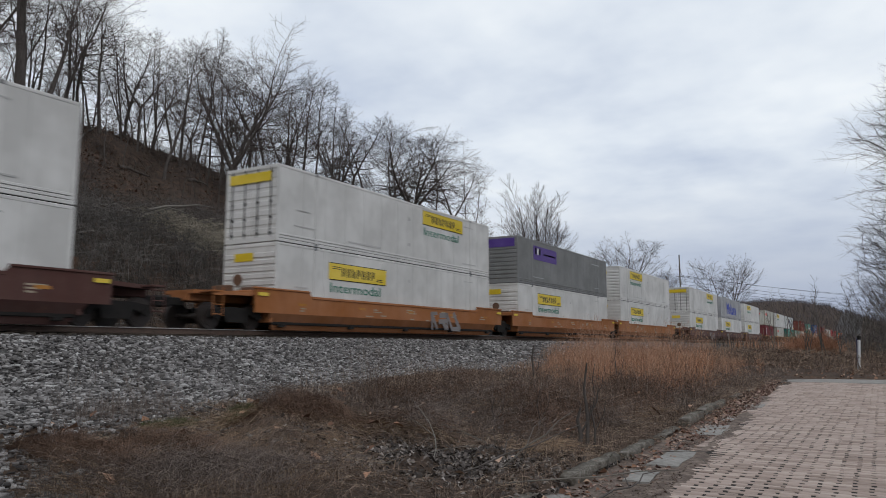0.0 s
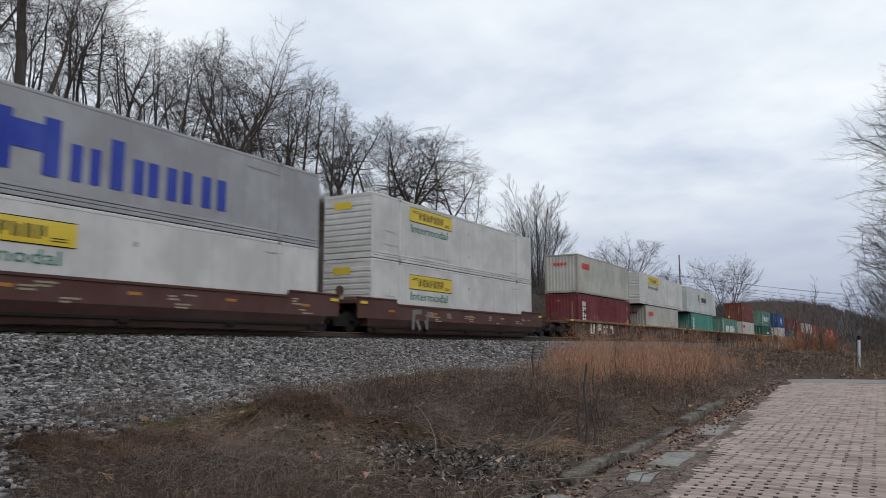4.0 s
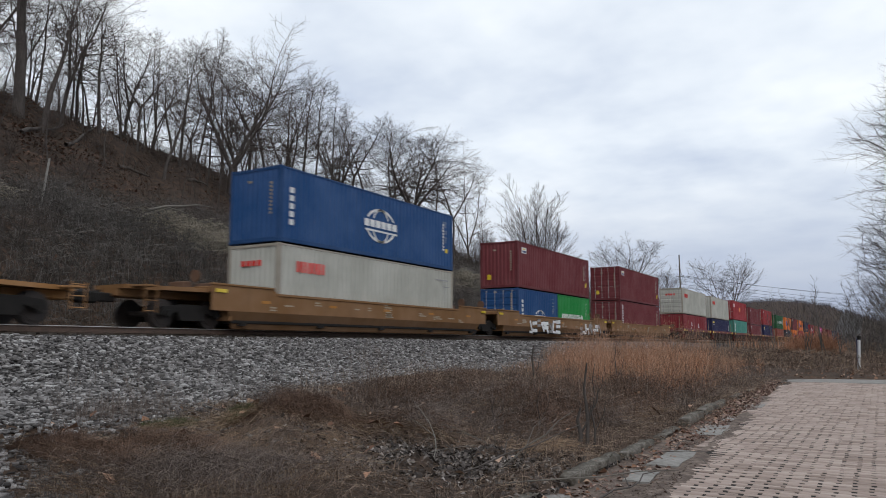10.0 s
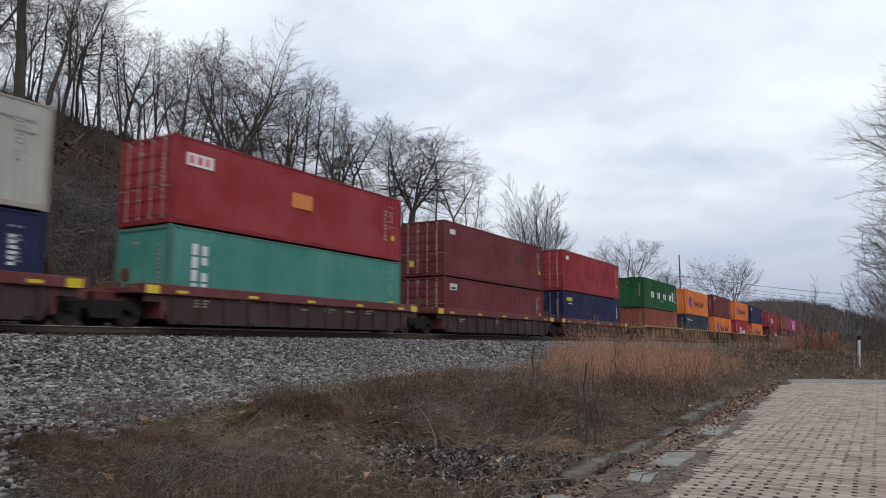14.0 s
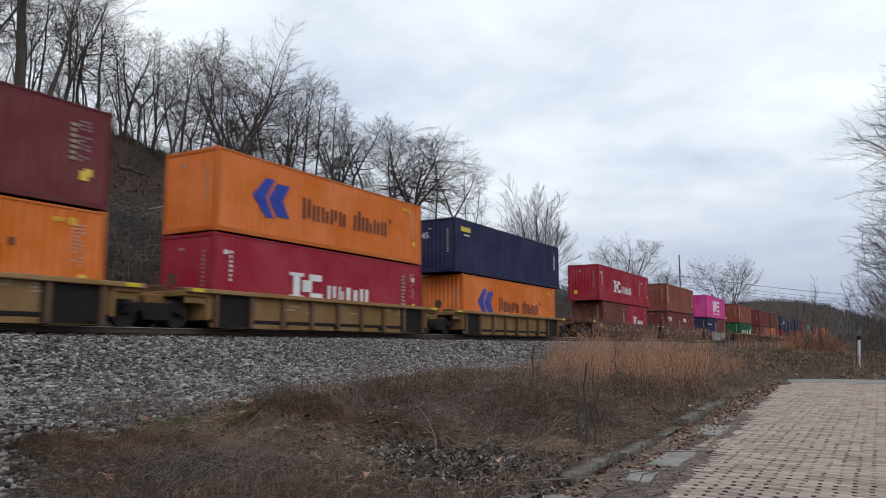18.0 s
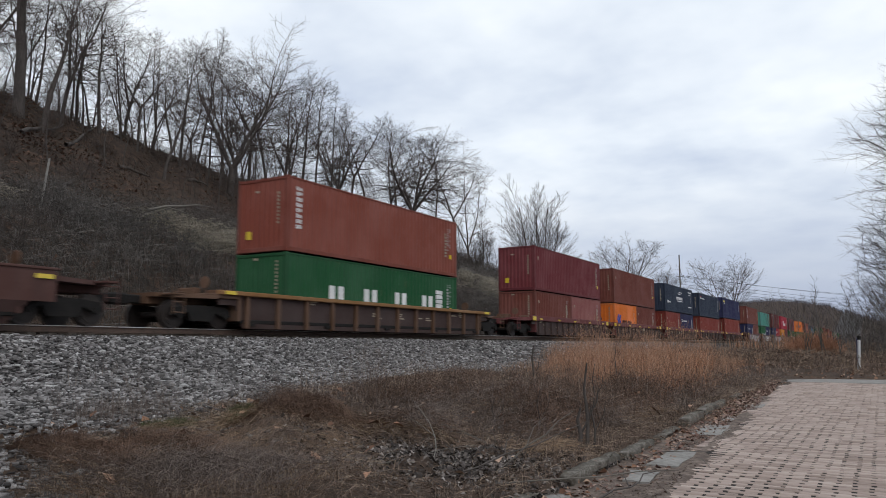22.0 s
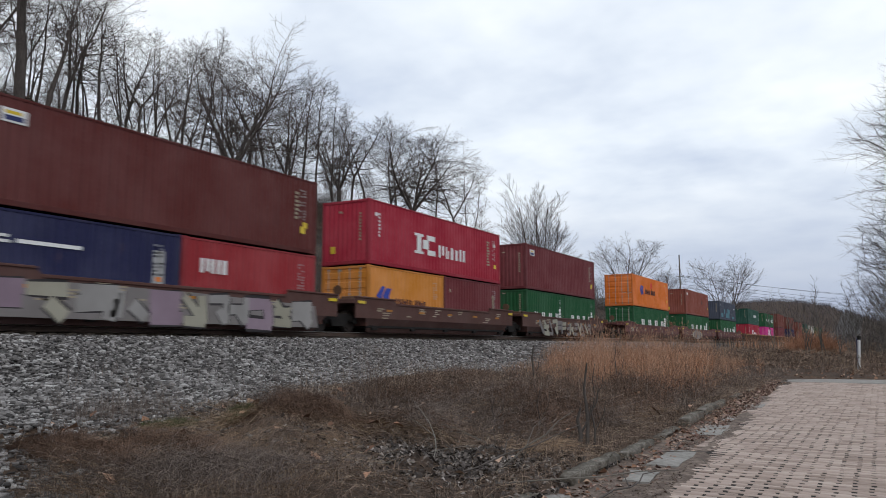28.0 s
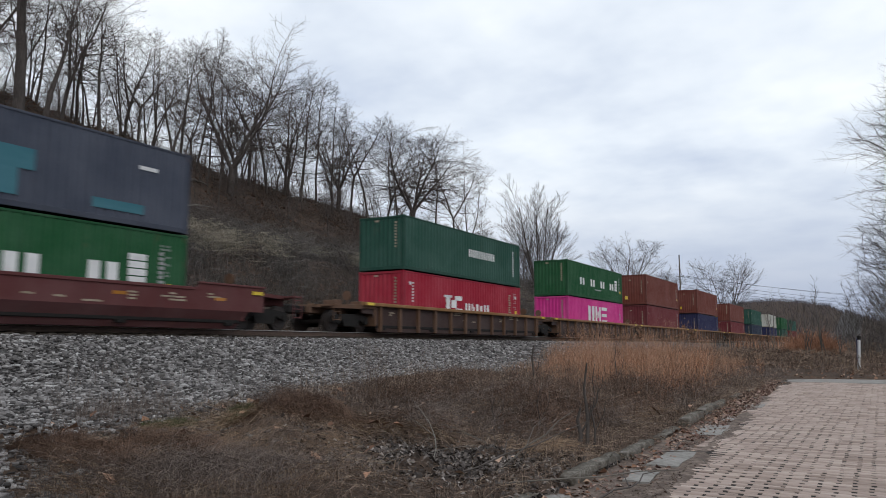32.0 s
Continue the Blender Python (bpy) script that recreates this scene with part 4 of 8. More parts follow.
        tagged(part("fine_marking", s.mesh("fine_marking", flat_paint("red", MARK["red"])), box), kind="stuff")
    elif not big:
        end_marks(box, colour, -h, H, W, doors)
    if mark == "yellowtag" and length == 45:
        part("lettering", lettering("45", 0.45, flat_paint("white", MARK["white"])), box, "white number on the end", at=Matrix(((1, 0, 0, -0.75), (0, 0, -1, -h - 0.006), (0, 1, 0, 1.75), (0, 0, 0, 1))))
    return box


# ---- well cars ----
CARPAINT = {"wine": (0.118, 0.037, 0.036), "amber": (0.36, 0.175, 0.06), "orange": (0.33, 0.12, 0.036), "brown": (0.095, 0.042, 0.034), "ochre": (0.25, 0.142, 0.050), "tan": (0.23, 0.115, 0.045), "rust": (0.13, 0.07, 0.042), "maroon": (0.16, 0.045, 0.045), "umber": (0.060, 0.036, 0.032)}
CARWORDS = {"wine": "dark wine-red", "amber": "worn amber-brown", "orange": "faded orange", "brown": "dark brown", "ochre": "yellow-ochre", "tan": "tan-orange", "rust": "rusty brown", "maroon": "maroon", "umber": "sooty umber"}


def car_paint(c):
    return paint("car_" + c, CARPAINT[c], 0.6, 0.6, 0.7)


def bogie_meshes():
    if "bogie" in CACHE:
        return CACHE["bogie"]
    s = Shape()
    for sx in (-1, 1):
        x0, x1 = sorted((sx * 0.93, sx * 1.08))
        s.prism([(-1.15, 0.38), (-1.05, 0.62), (-0.4, 0.70), (0.4, 0.70), (1.05, 0.62), (1.15, 0.38), (0.8, 0.36), (0.55, 0.50), (0.42, 0.22), (-0.42, 0.22), (-0.55, 0.50), (-0.8, 0.36)], 0, x0, x1)
        for y in (-0.9, 0.9):
            s.rod((sx * 1.07, y, 0.42), (sx * 1.16, y, 0.42), 0.12, 10)
        for y in (-0.22, 0.0, 0.22):
            s.rod((sx * 1.0, y, 0.24), (sx * 1.0, y, 0.62), 0.07, 8)
    s.box(-0.95, 0.95, -0.2, 0.2, 0.42, 0.72, 0.03)
    s.rod((0, 0, 0.7), (0, 0, 0.95), 0.24, 12)
    w = Shape().rod((-0.8, 0, 0), (0.8, 0, 0), 0.09, 10)
    for sx in (-1, 1):
        w.rod((sx * 0.69, 0, 0), (sx * 0.83, 0, 0), 0.42, 28)
        w.rod((sx * 0.66, 0, 0), (sx * 0.69, 0, 0), 0.45, 28)
        w.rod((sx * 0.83, 0, 0), (sx * 0.86, 0, 0), 0.33, 20)
    CACHE["bogie"] = (s.mesh("bogie", M_BLACK), w.mesh("wheelset", M_WHEEL))
    return CACHE["bogie"]


def add_bogie(car, y):
    fr, ws = bogie_meshes()
    b = part("bogie", fr, car, "grimy black cast-steel bogie", at=pose(0, y, 0))
    for d in (-0.9, 0.9):
        part("wheelset", ws, b, "worn steel wheels on an axle", at=pose(0, d, 0.42))


def build_car(Lw, style, colour, a0, a1, graffiti=""):
    """A well car. Lw: the well's length; a0, a1: metres from the well's ends to the coupling or joint, negative where the joint is shared
    and its bogie belongs to the neighbour."""
    m = car_paint(colour)
    words = {"smooth": "smooth-sided", "ribbed": "ribbed-sided", "spine": "slatted low-sided"}[style]
    car = thing("well_car", "%s %s railway well car carrying containers" % (CARWORDS[colour], words), "rail car", "well cars of the freight train")
    h = Lw / 2
    X = 1.43
    for sx in (1, -1):
        s = Shape()
        if style == "smooth":
            o = [(-h - 0.9, 0.56), (-h - 0.9, 1.38), (-h + 1.75, 1.38), (-h + 1.95, 1.2), (h - 1.95, 1.2), (h - 1.75, 1.38), (h + 0.9, 1.38), (h + 0.9, 0.56)]
            s.prism(o, 0, *sorted((sx * (X - 0.06), sx * X)))
            sill = part("side_sill", s.mesh("side_sill", m), car)
            s = Shape()
            n = 0
            for x, d in ((0.0, 0.0), (-0.05, 0.0), (-0.26, 0.4), (-0.31, 0.4)):
                z = 0.56 if d == 0 else 0.0
                s.v += [(sx * (X + x), -h - 0.25 + d, z), (sx * (X + x), h + 0.25 - d, z)]
            s.f += [(n, n + 1, n + 5, n + 4), (n + 2, n + 6, n + 7, n + 3), (n, n + 4, n + 6, n + 2), (n + 1, n + 3, n + 7, n + 5), (n + 4, n + 5, n + 7, n + 6)]
            # lower plate: the car's colour at 0.72, with heavier grime runs
            part("lower_plate", s.mesh("lower_plate", paint("darkened_" + colour, tuple(k * 0.72 + 0.006 for k in CARPAINT[colour]), 0.7, 0.6, 0.8)), sill, "darker inward-sloping lower plate with grime streaks")
            c = Shape().box(*sorted((sx * (X - 0.1), sx * (X + 0.035))), -h + 1.95, h - 1.95, 1.13, 1.225, 0.015)
            c.box(*sorted((sx * (X - 0.1), sx * (X + 0.04))), -h - 0.95, -h + 1.8, 1.34, 1.41, 0.015)
            c.box(*sorted((sx * (X - 0.1), sx * (X + 0.04))), h - 1.8, h + 0.95, 1.34, 1.41, 0.015)
            part("top_chord", c.mesh("top_chord", m), sill)
        elif style == "ribbed":
            o = [(-h - 0.9, 0.75), (-h - 0.9, 1.12), (h + 0.9, 1.12), (h + 0.9, 0.75), (h + 0.2, 0.75), (h - 0.15, 0.02), (-h + 0.15, 0.02), (-h - 0.2, 0.75)]
            s.prism(o, 0, *sorted((sx * (X - 0.2), sx * (X - 0.15))))
            sill = part("side_sill", s.mesh("side_sill", car_paint("umber") if colour == "rust" else m), car)
            c = Shape().box(*sorted((sx * (X - 0.16), sx * (X + 0.05))), -h - 1.0, h + 1.0, 1.06, 1.2, 0.02)
            part("top_chord", c.mesh("top_chord", paint("chord_rust", (0.27, 0.135, 0.05), 0.8, 1.0, 0.7) if colour == "rust" else paint("chord_" + colour, tuple(min(1, k * 1.2) for k in CARPAINT[colour]), 0.5, 0.7, 0.65)), sill)
            if colour == "ochre":
                for a, b in ((-h + 0.2, -h + 1.9), (h - 1.9, h - 0.2)):
                    part("end_plate", Shape().box(*sorted((sx * (X - 0.15), sx * (X - 0.12))), a, b, 0.05, 1.05).mesh("end_plate", M_BLACK), sill, "black-painted end plate")
            r = Shape().box(-0.1, 0.09, -0.07, 0.07, 0.02, 1.06, 0.012).mesh("post", car_paint("rust") if colour in ("ochre", "rust") else m)
            n = max(6, round(Lw / 1.55))
            for i in range(n + 1):
                y = -h + 0.25 + i * (Lw - 0.5) / n
                part("post", r, sill, at=pose(sx * (X - 0.1), y, 0))
        else:
            o = [(-h - 0.7, 0.72), (-h - 0.7, 0.95), (h + 0.7, 0.95), (h + 0.7, 0.72), (h + 0.1, 0.72), (h - 0.2, 0.1), (-h + 0.2, 0.1), (-h - 0.1, 0.72)]
            s.prism(o, 0, *sorted((sx * (X - 0.14), sx * (X - 0.09))))
            sill = part("side_sill", s.mesh("side_sill", car_paint("umber")), car)
            c = Shape().box(*sorted((sx * (X - 0.16), sx * (X + 0.04))), -h - 0.9, h + 0.9, 0.93, 1.23, 0.02)
            chord = part("top_chord", c.mesh("top_chord", m), sill)
            r = Shape().box(-0.05, 0.09, -0.05, 0.05, 0.08, 0.93, 0.012).mesh("post", car_paint("umber"))
            n = 12
            for i in range(n + 1):
                part("post", r, sill, at=pose(sx * (X - 0.09), -h + 0.3 + i * (Lw - 0.6) / n, 0))
            if sx > 0:
                yellow = flat_paint("yellow", MARK["yellow"])
                strip = Shape().box(0.03, 0.048, -0.2, 0.2, 0.99, 1.08).mesh("reflector", yellow)
                plate = Shape().box(0.03, 0.05, -0.225, 0.225, 0.94, 1.18).mesh("reflector", yellow)
                for i in range(5):
                    part("reflector", strip, sill, "yellow reflective strip", at=pose(X, -h + 0.5 + i * (Lw - 1.0) / 4, 0))
                for q in (-h - 0.525, h + 0.525):
                    part("reflector", plate, sill, "yellow reflective plate", at=pose(X, q, 0))
    fl = Shape().box(-1.3, 1.3, -h, h, 0.18, 0.305, 0.02)
    for y in np.linspace(-h + 0.5, h - 0.5, 5):
        fl.box(-1.36, 1.36, y - 0.15, y + 0.15, 0.1, 0.2, 0.01)
    part("well_floor", fl.mesh("well_floor", M_BLACK), car)
    for sy, a in ((-1, a0), (1, a1)):
        g = abs(a)
        p = Shape()
        shared = g < 2.6
        zt = 1.3 if style == "smooth" else 1.12
        p.box(-1.36, 1.36, *sorted((sy * (h + 0.02), sy * (h + min(1.0, g - 0.3)))), zt - 0.18, zt, 0.02)
        p.box(-1.36, 1.36, *sorted((sy * (h + 0.02), sy * (h + 0.12))), 0.25, zt - 0.1, 0.01)
        p.box(-0.4, 0.4, *sorted((sy * (h + 0.1), sy * (h + g - (0.12 if shared else 0.75)))), zt - 0.42, zt - 0.1, 0.03)
        if not shared:
            p.prism([(-1.33, sy * (h + 0.98)), (1.33, sy * (h + 0.98)), (0.7, sy * (h + g - 0.75)), (-0.7, sy * (h + g - 0.75))], 2, zt - 0.2, zt - 0.08)
        pl = part("end_platform", p.mesh("end_platform", m), car)
        d = Shape()
        d.box(0.55, 1.1, *sorted((sy * (h + 0.25), sy * (h + 0.75))), zt, zt + 0.12, 0.02)
        d.box(-1.0, -0.2, *sorted((sy * (h + 0.3), sy * (h + 0.6))), zt, zt + 0.25, 0.03)
        d.rod((0.2, sy * (h + 0.5), zt), (0.2, sy * (h + 0.5), zt + 0.42), 0.02, 6)
        d.rod((0.2, sy * (h + 0.5), zt + 0.4), (0.2, sy * (h + 0.56), zt + 0.4), 0.2, 14)
        part("brake_gear", d.mesh("brake_gear", car_paint("rust")), pl, "brake wheel, hoses and steps")
        if shared:
            if a > 0:
                add_bogie(car, sy * (h + g))
        else:
            add_bogie(car, sy * (h + 1.35))
            k = Shape().box(-0.12, 0.12, *sorted((sy * (h + g - 0.9), sy * (h + g - 0.12))), 0.72, 0.98, 0.03)
            k.box(-0.2, 0.2, *sorted((sy * (h + g - 0.3), sy * (h + g - 0.0))), 0.66, 1.0, 0.05)
            part("coupler", k.mesh("coupler", M_BLACK), car, "cast knuckle coupler")
            st = Shape()
            for z in (0.45, 0.75, 1.05):
                st.rod((1.38, sy * (h + g - 1.3), z), (1.38, sy * (h + g - 0.9), z), 0.016, 6)
            for q in (1.3, 0.9):
                st.rod((1.38, sy * (h + g - q), 0.4), (1.38, sy * (h + g - q), zt), 0.018, 6)
            st.box(0.6, 1.38, *sorted((sy * (h + g - 1.3), sy * (h + g - 0.9))), zt - 0.16, zt - 0.1, 0.01)
            part("ladder", st.mesh("ladder", m), pl, "narrow steel ladder")
    decorate_car(car, style, h, X, graffiti)
    return car


def decorate_car(car, style, h, X, graffiti):
    rnd = random.Random(len(CACHE) * 7 + int(h * 10))
    s = Shape()
    x = X + 0.004 if style == "smooth" else X - 0.148 if style == "ribbed" else X - 0.088
    for i in range(13 if style == "smooth" else 8):
        y = rnd.uniform(-h + 0.4, h - 1.0)
        z = rnd.uniform(0.55, 0.95)
        for j in range(rnd.randint(1, 3)):
            s.box(x, x + 0.004, y, y + rnd.uniform(0.2, 0.6), z + j * 0.09, z + j * 0.09 + 0.05)
    tagged(part("stencil", s.mesh("stencil", flat_paint("tan", MARK["tan"])), car, "rows of small stencilled data"), kind="stuff")
    if style == "smooth":
        strip = Shape().box(0, 0.005, 0, 0.42, 0.86, 0.95).mesh("reflector", paint("amber_reflector", (0.42, 0.17, 0.02), 0.6, 0.4))
        for i in range(5):
            part("reflector", strip, car, "dull amber reflective strip", at=pose(x, -h + 1.2 + i * (2 * h - 2.4) / 4, 0))
    e = X + 0.042
    for sy in (-1, 1):
        if style != "spine":
            z = 1.12 if style == "smooth" else 1.075
            part("end_marker", Shape().box(e - 0.012, e + 0.012, *sorted((sy * (h + 0.35), sy * (h + 0.8))), z, z + 0.11).mesh("end_marker", flat_paint("yellow", MARK["yellow"])), car, "yellow reflective marker")
    if not graffiti:
        return
    tone, y0, y1 = graffiti
    if tone == "word":
        word = lettering("NUEVO", 1.15, flat_paint("white", MARK["white"]))
        part("graffiti", word, car, "big white spray-painted word", at=on_side(X + 0.012, -h + 4.6, 0.22) @ Matrix.Diagonal((1.6, 1.0, 1, 1)))
        tone, y0, y1 = "grey", 0.6, 4.2
    tones = {"lilac": ("lilac", "bone", "ghost", "ghost"), "grey": ("dust", "dust"), "white": ("white", "white", "ghost"), "tan": ("dust", "bone"), "blob": ("ghost",)}[tone]
    groups = {c: Shape() for c in (*tones, "dust", "ink", "bone")}
    x0 = X + 0.004 if style == "smooth" else X - 0.148
    y, i = -h + y0, 0
    wide = {"lilac": 1.05, "white": 0.62, "tan": 0.7}.get(tone, 0.7)
    if tone == "lilac":
        # pale sprayed field under the big shapes
        f = [(-h + y0 - 0.2, 0.16), (-h + y1 + 0.3, 0.12), (-h + y1 + 0.1, 0.9), (-h + (y0 + y1) / 2, 1.06), (-h + y0, 1.08)]
        groups["dust"].prism(f, 0, x0, x0 + 0.003)
    if tone == "blob":
        # spiky pale halo, dark cloud, light round shapes ringed in it
        mid, ww = -h + (y0 + y1) / 2, (y1 - y0) / 2
        pts = []
        for q in range(30):
            g = 2 * math.pi * q / 30
            r = (1.25 if q % 2 else 0.85) * (1 + 0.25 * abs(math.cos(g)) ** 6)
            pts.append((mid + ww * r * math.cos(g), min(1.16, 0.62 + 0.44 * r * math.sin(g))))
        groups["bone"].prism(pts, 0, x0, x0 + 0.003)
        groups["dust"].prism([(mid + ww * 0.92 * math.cos(g * 0.45), 0.62 + 0.47 * math.sin(g * 0.45)) for g in range(14)], 0, x0, x0 + 0.005)
        for cy, cz, r in ((-0.62, 0.36, 0.22), (-0.3, 0.32, 0.2), (0.02, 0.34, 0.22), (0.36, 0.33, 0.21), (0.66, 0.4, 0.2), (-0.5, 0.8, 0.24), (-0.12, 0.84, 0.2), (0.2, 0.8, 0.22), (0.55, 0.82, 0.22)):
            c = mid + cy * ww
            for shape, k, deep in ((groups["ink"], 1.15, 0.007), (groups["ghost"], 0.95, 0.009), (groups["dust"], 0.5, 0.011)):
                shape.prism([(c + r * k * rnd.uniform(0.8, 1.25) * math.cos(g * 0.698), cz + r * k * rnd.uniform(0.7, 1.05) * math.sin(g * 0.698)) for g in range(9)], 0, x0, x0 + deep)
        y = -h + y1
    while y < -h + y1:
        if tone == "white" and y1 - y0 > 8 and 0.38 < (y + h - y0) / (y1 - y0) < 0.68:
            y += 0.3
            continue
        # a few thick strokes with a dark edge
        s = groups[tones[i % len(tones)]]
        w = rnd.uniform(0.75, 1.2) * wide
        lo, hi = (rnd.uniform(0.2, 0.34), rnd.uniform(0.8, 1.02)) if tone == "white" else (rnd.uniform(0.14, 0.24), rnd.uniform(0.88, 1.06))
        lean, t = rnd.uniform(-0.15, 0.2) * w, (0.34 if tone == "lilac" else 0.3) * w
        runs = [((0.1, 0), (0.1, 1)), ((0.9, 0), (0.9, 1)), ((0.0, 0.9), (1.0, 0.95)), ((0.0, 0.5), (0.95, 0.55)), ((0.0, 0.06), (1.0, 0.02)), ((0.1, 0.95), (0.9, 0.05)), ((0.5, 0.5), (0.95, 0.0))]
        rnd.shuffle(runs)
        for q, (p0, p1) in enumerate(runs[:rnd.choice((2, 3, 3))]):
            (ya, za), (yb, zb) = [(y + u * w + lean * v, lo + (hi - lo) * v) for u, v in (p0, p1)]
            dy, dz = yb - ya, zb - za
            k = math.hypot(dy, dz)
            ny, nz = -dz / k * t / 2, dy / k * t / 2
            for shape, fat, deep in ((groups["ink"], 1.3, 0.0045), (s, 1.0, 0.0065)):
                if tone == "grey" and fat > 1:
                    continue
                j = [rnd.uniform(0.8, 1.2) * fat for _ in range(4)]
                shape.prism([(ya - ny * j[0], za - nz * j[0]), (yb - ny * j[1], zb - nz * j[1]), (yb + ny * j[2], zb + nz * j[2]), (ya + ny * j[3], za + nz * j[3])], 0, x0, x0 + deep + 0.0003 * q)
        y += w * rnd.uniform(0.98, 1.12)
        i += 1
    for c, s in groups.items():
        if s.v:
            tagged(part("graffiti", s.mesh("graffiti", flat_paint(c, MARK[c])), car, "spray-painted %s graffiti shapes" % ({"bone": "cream", "ghost": "pale grey", "ink": "black", "dust": "dusty grey"}.get(c, c))), "spray-painted %s graffiti shapes" % ({"bone": "cream", "ghost": "pale grey", "ink": "black", "dust": "dusty grey"}.get(c, c)), kind="stuff")


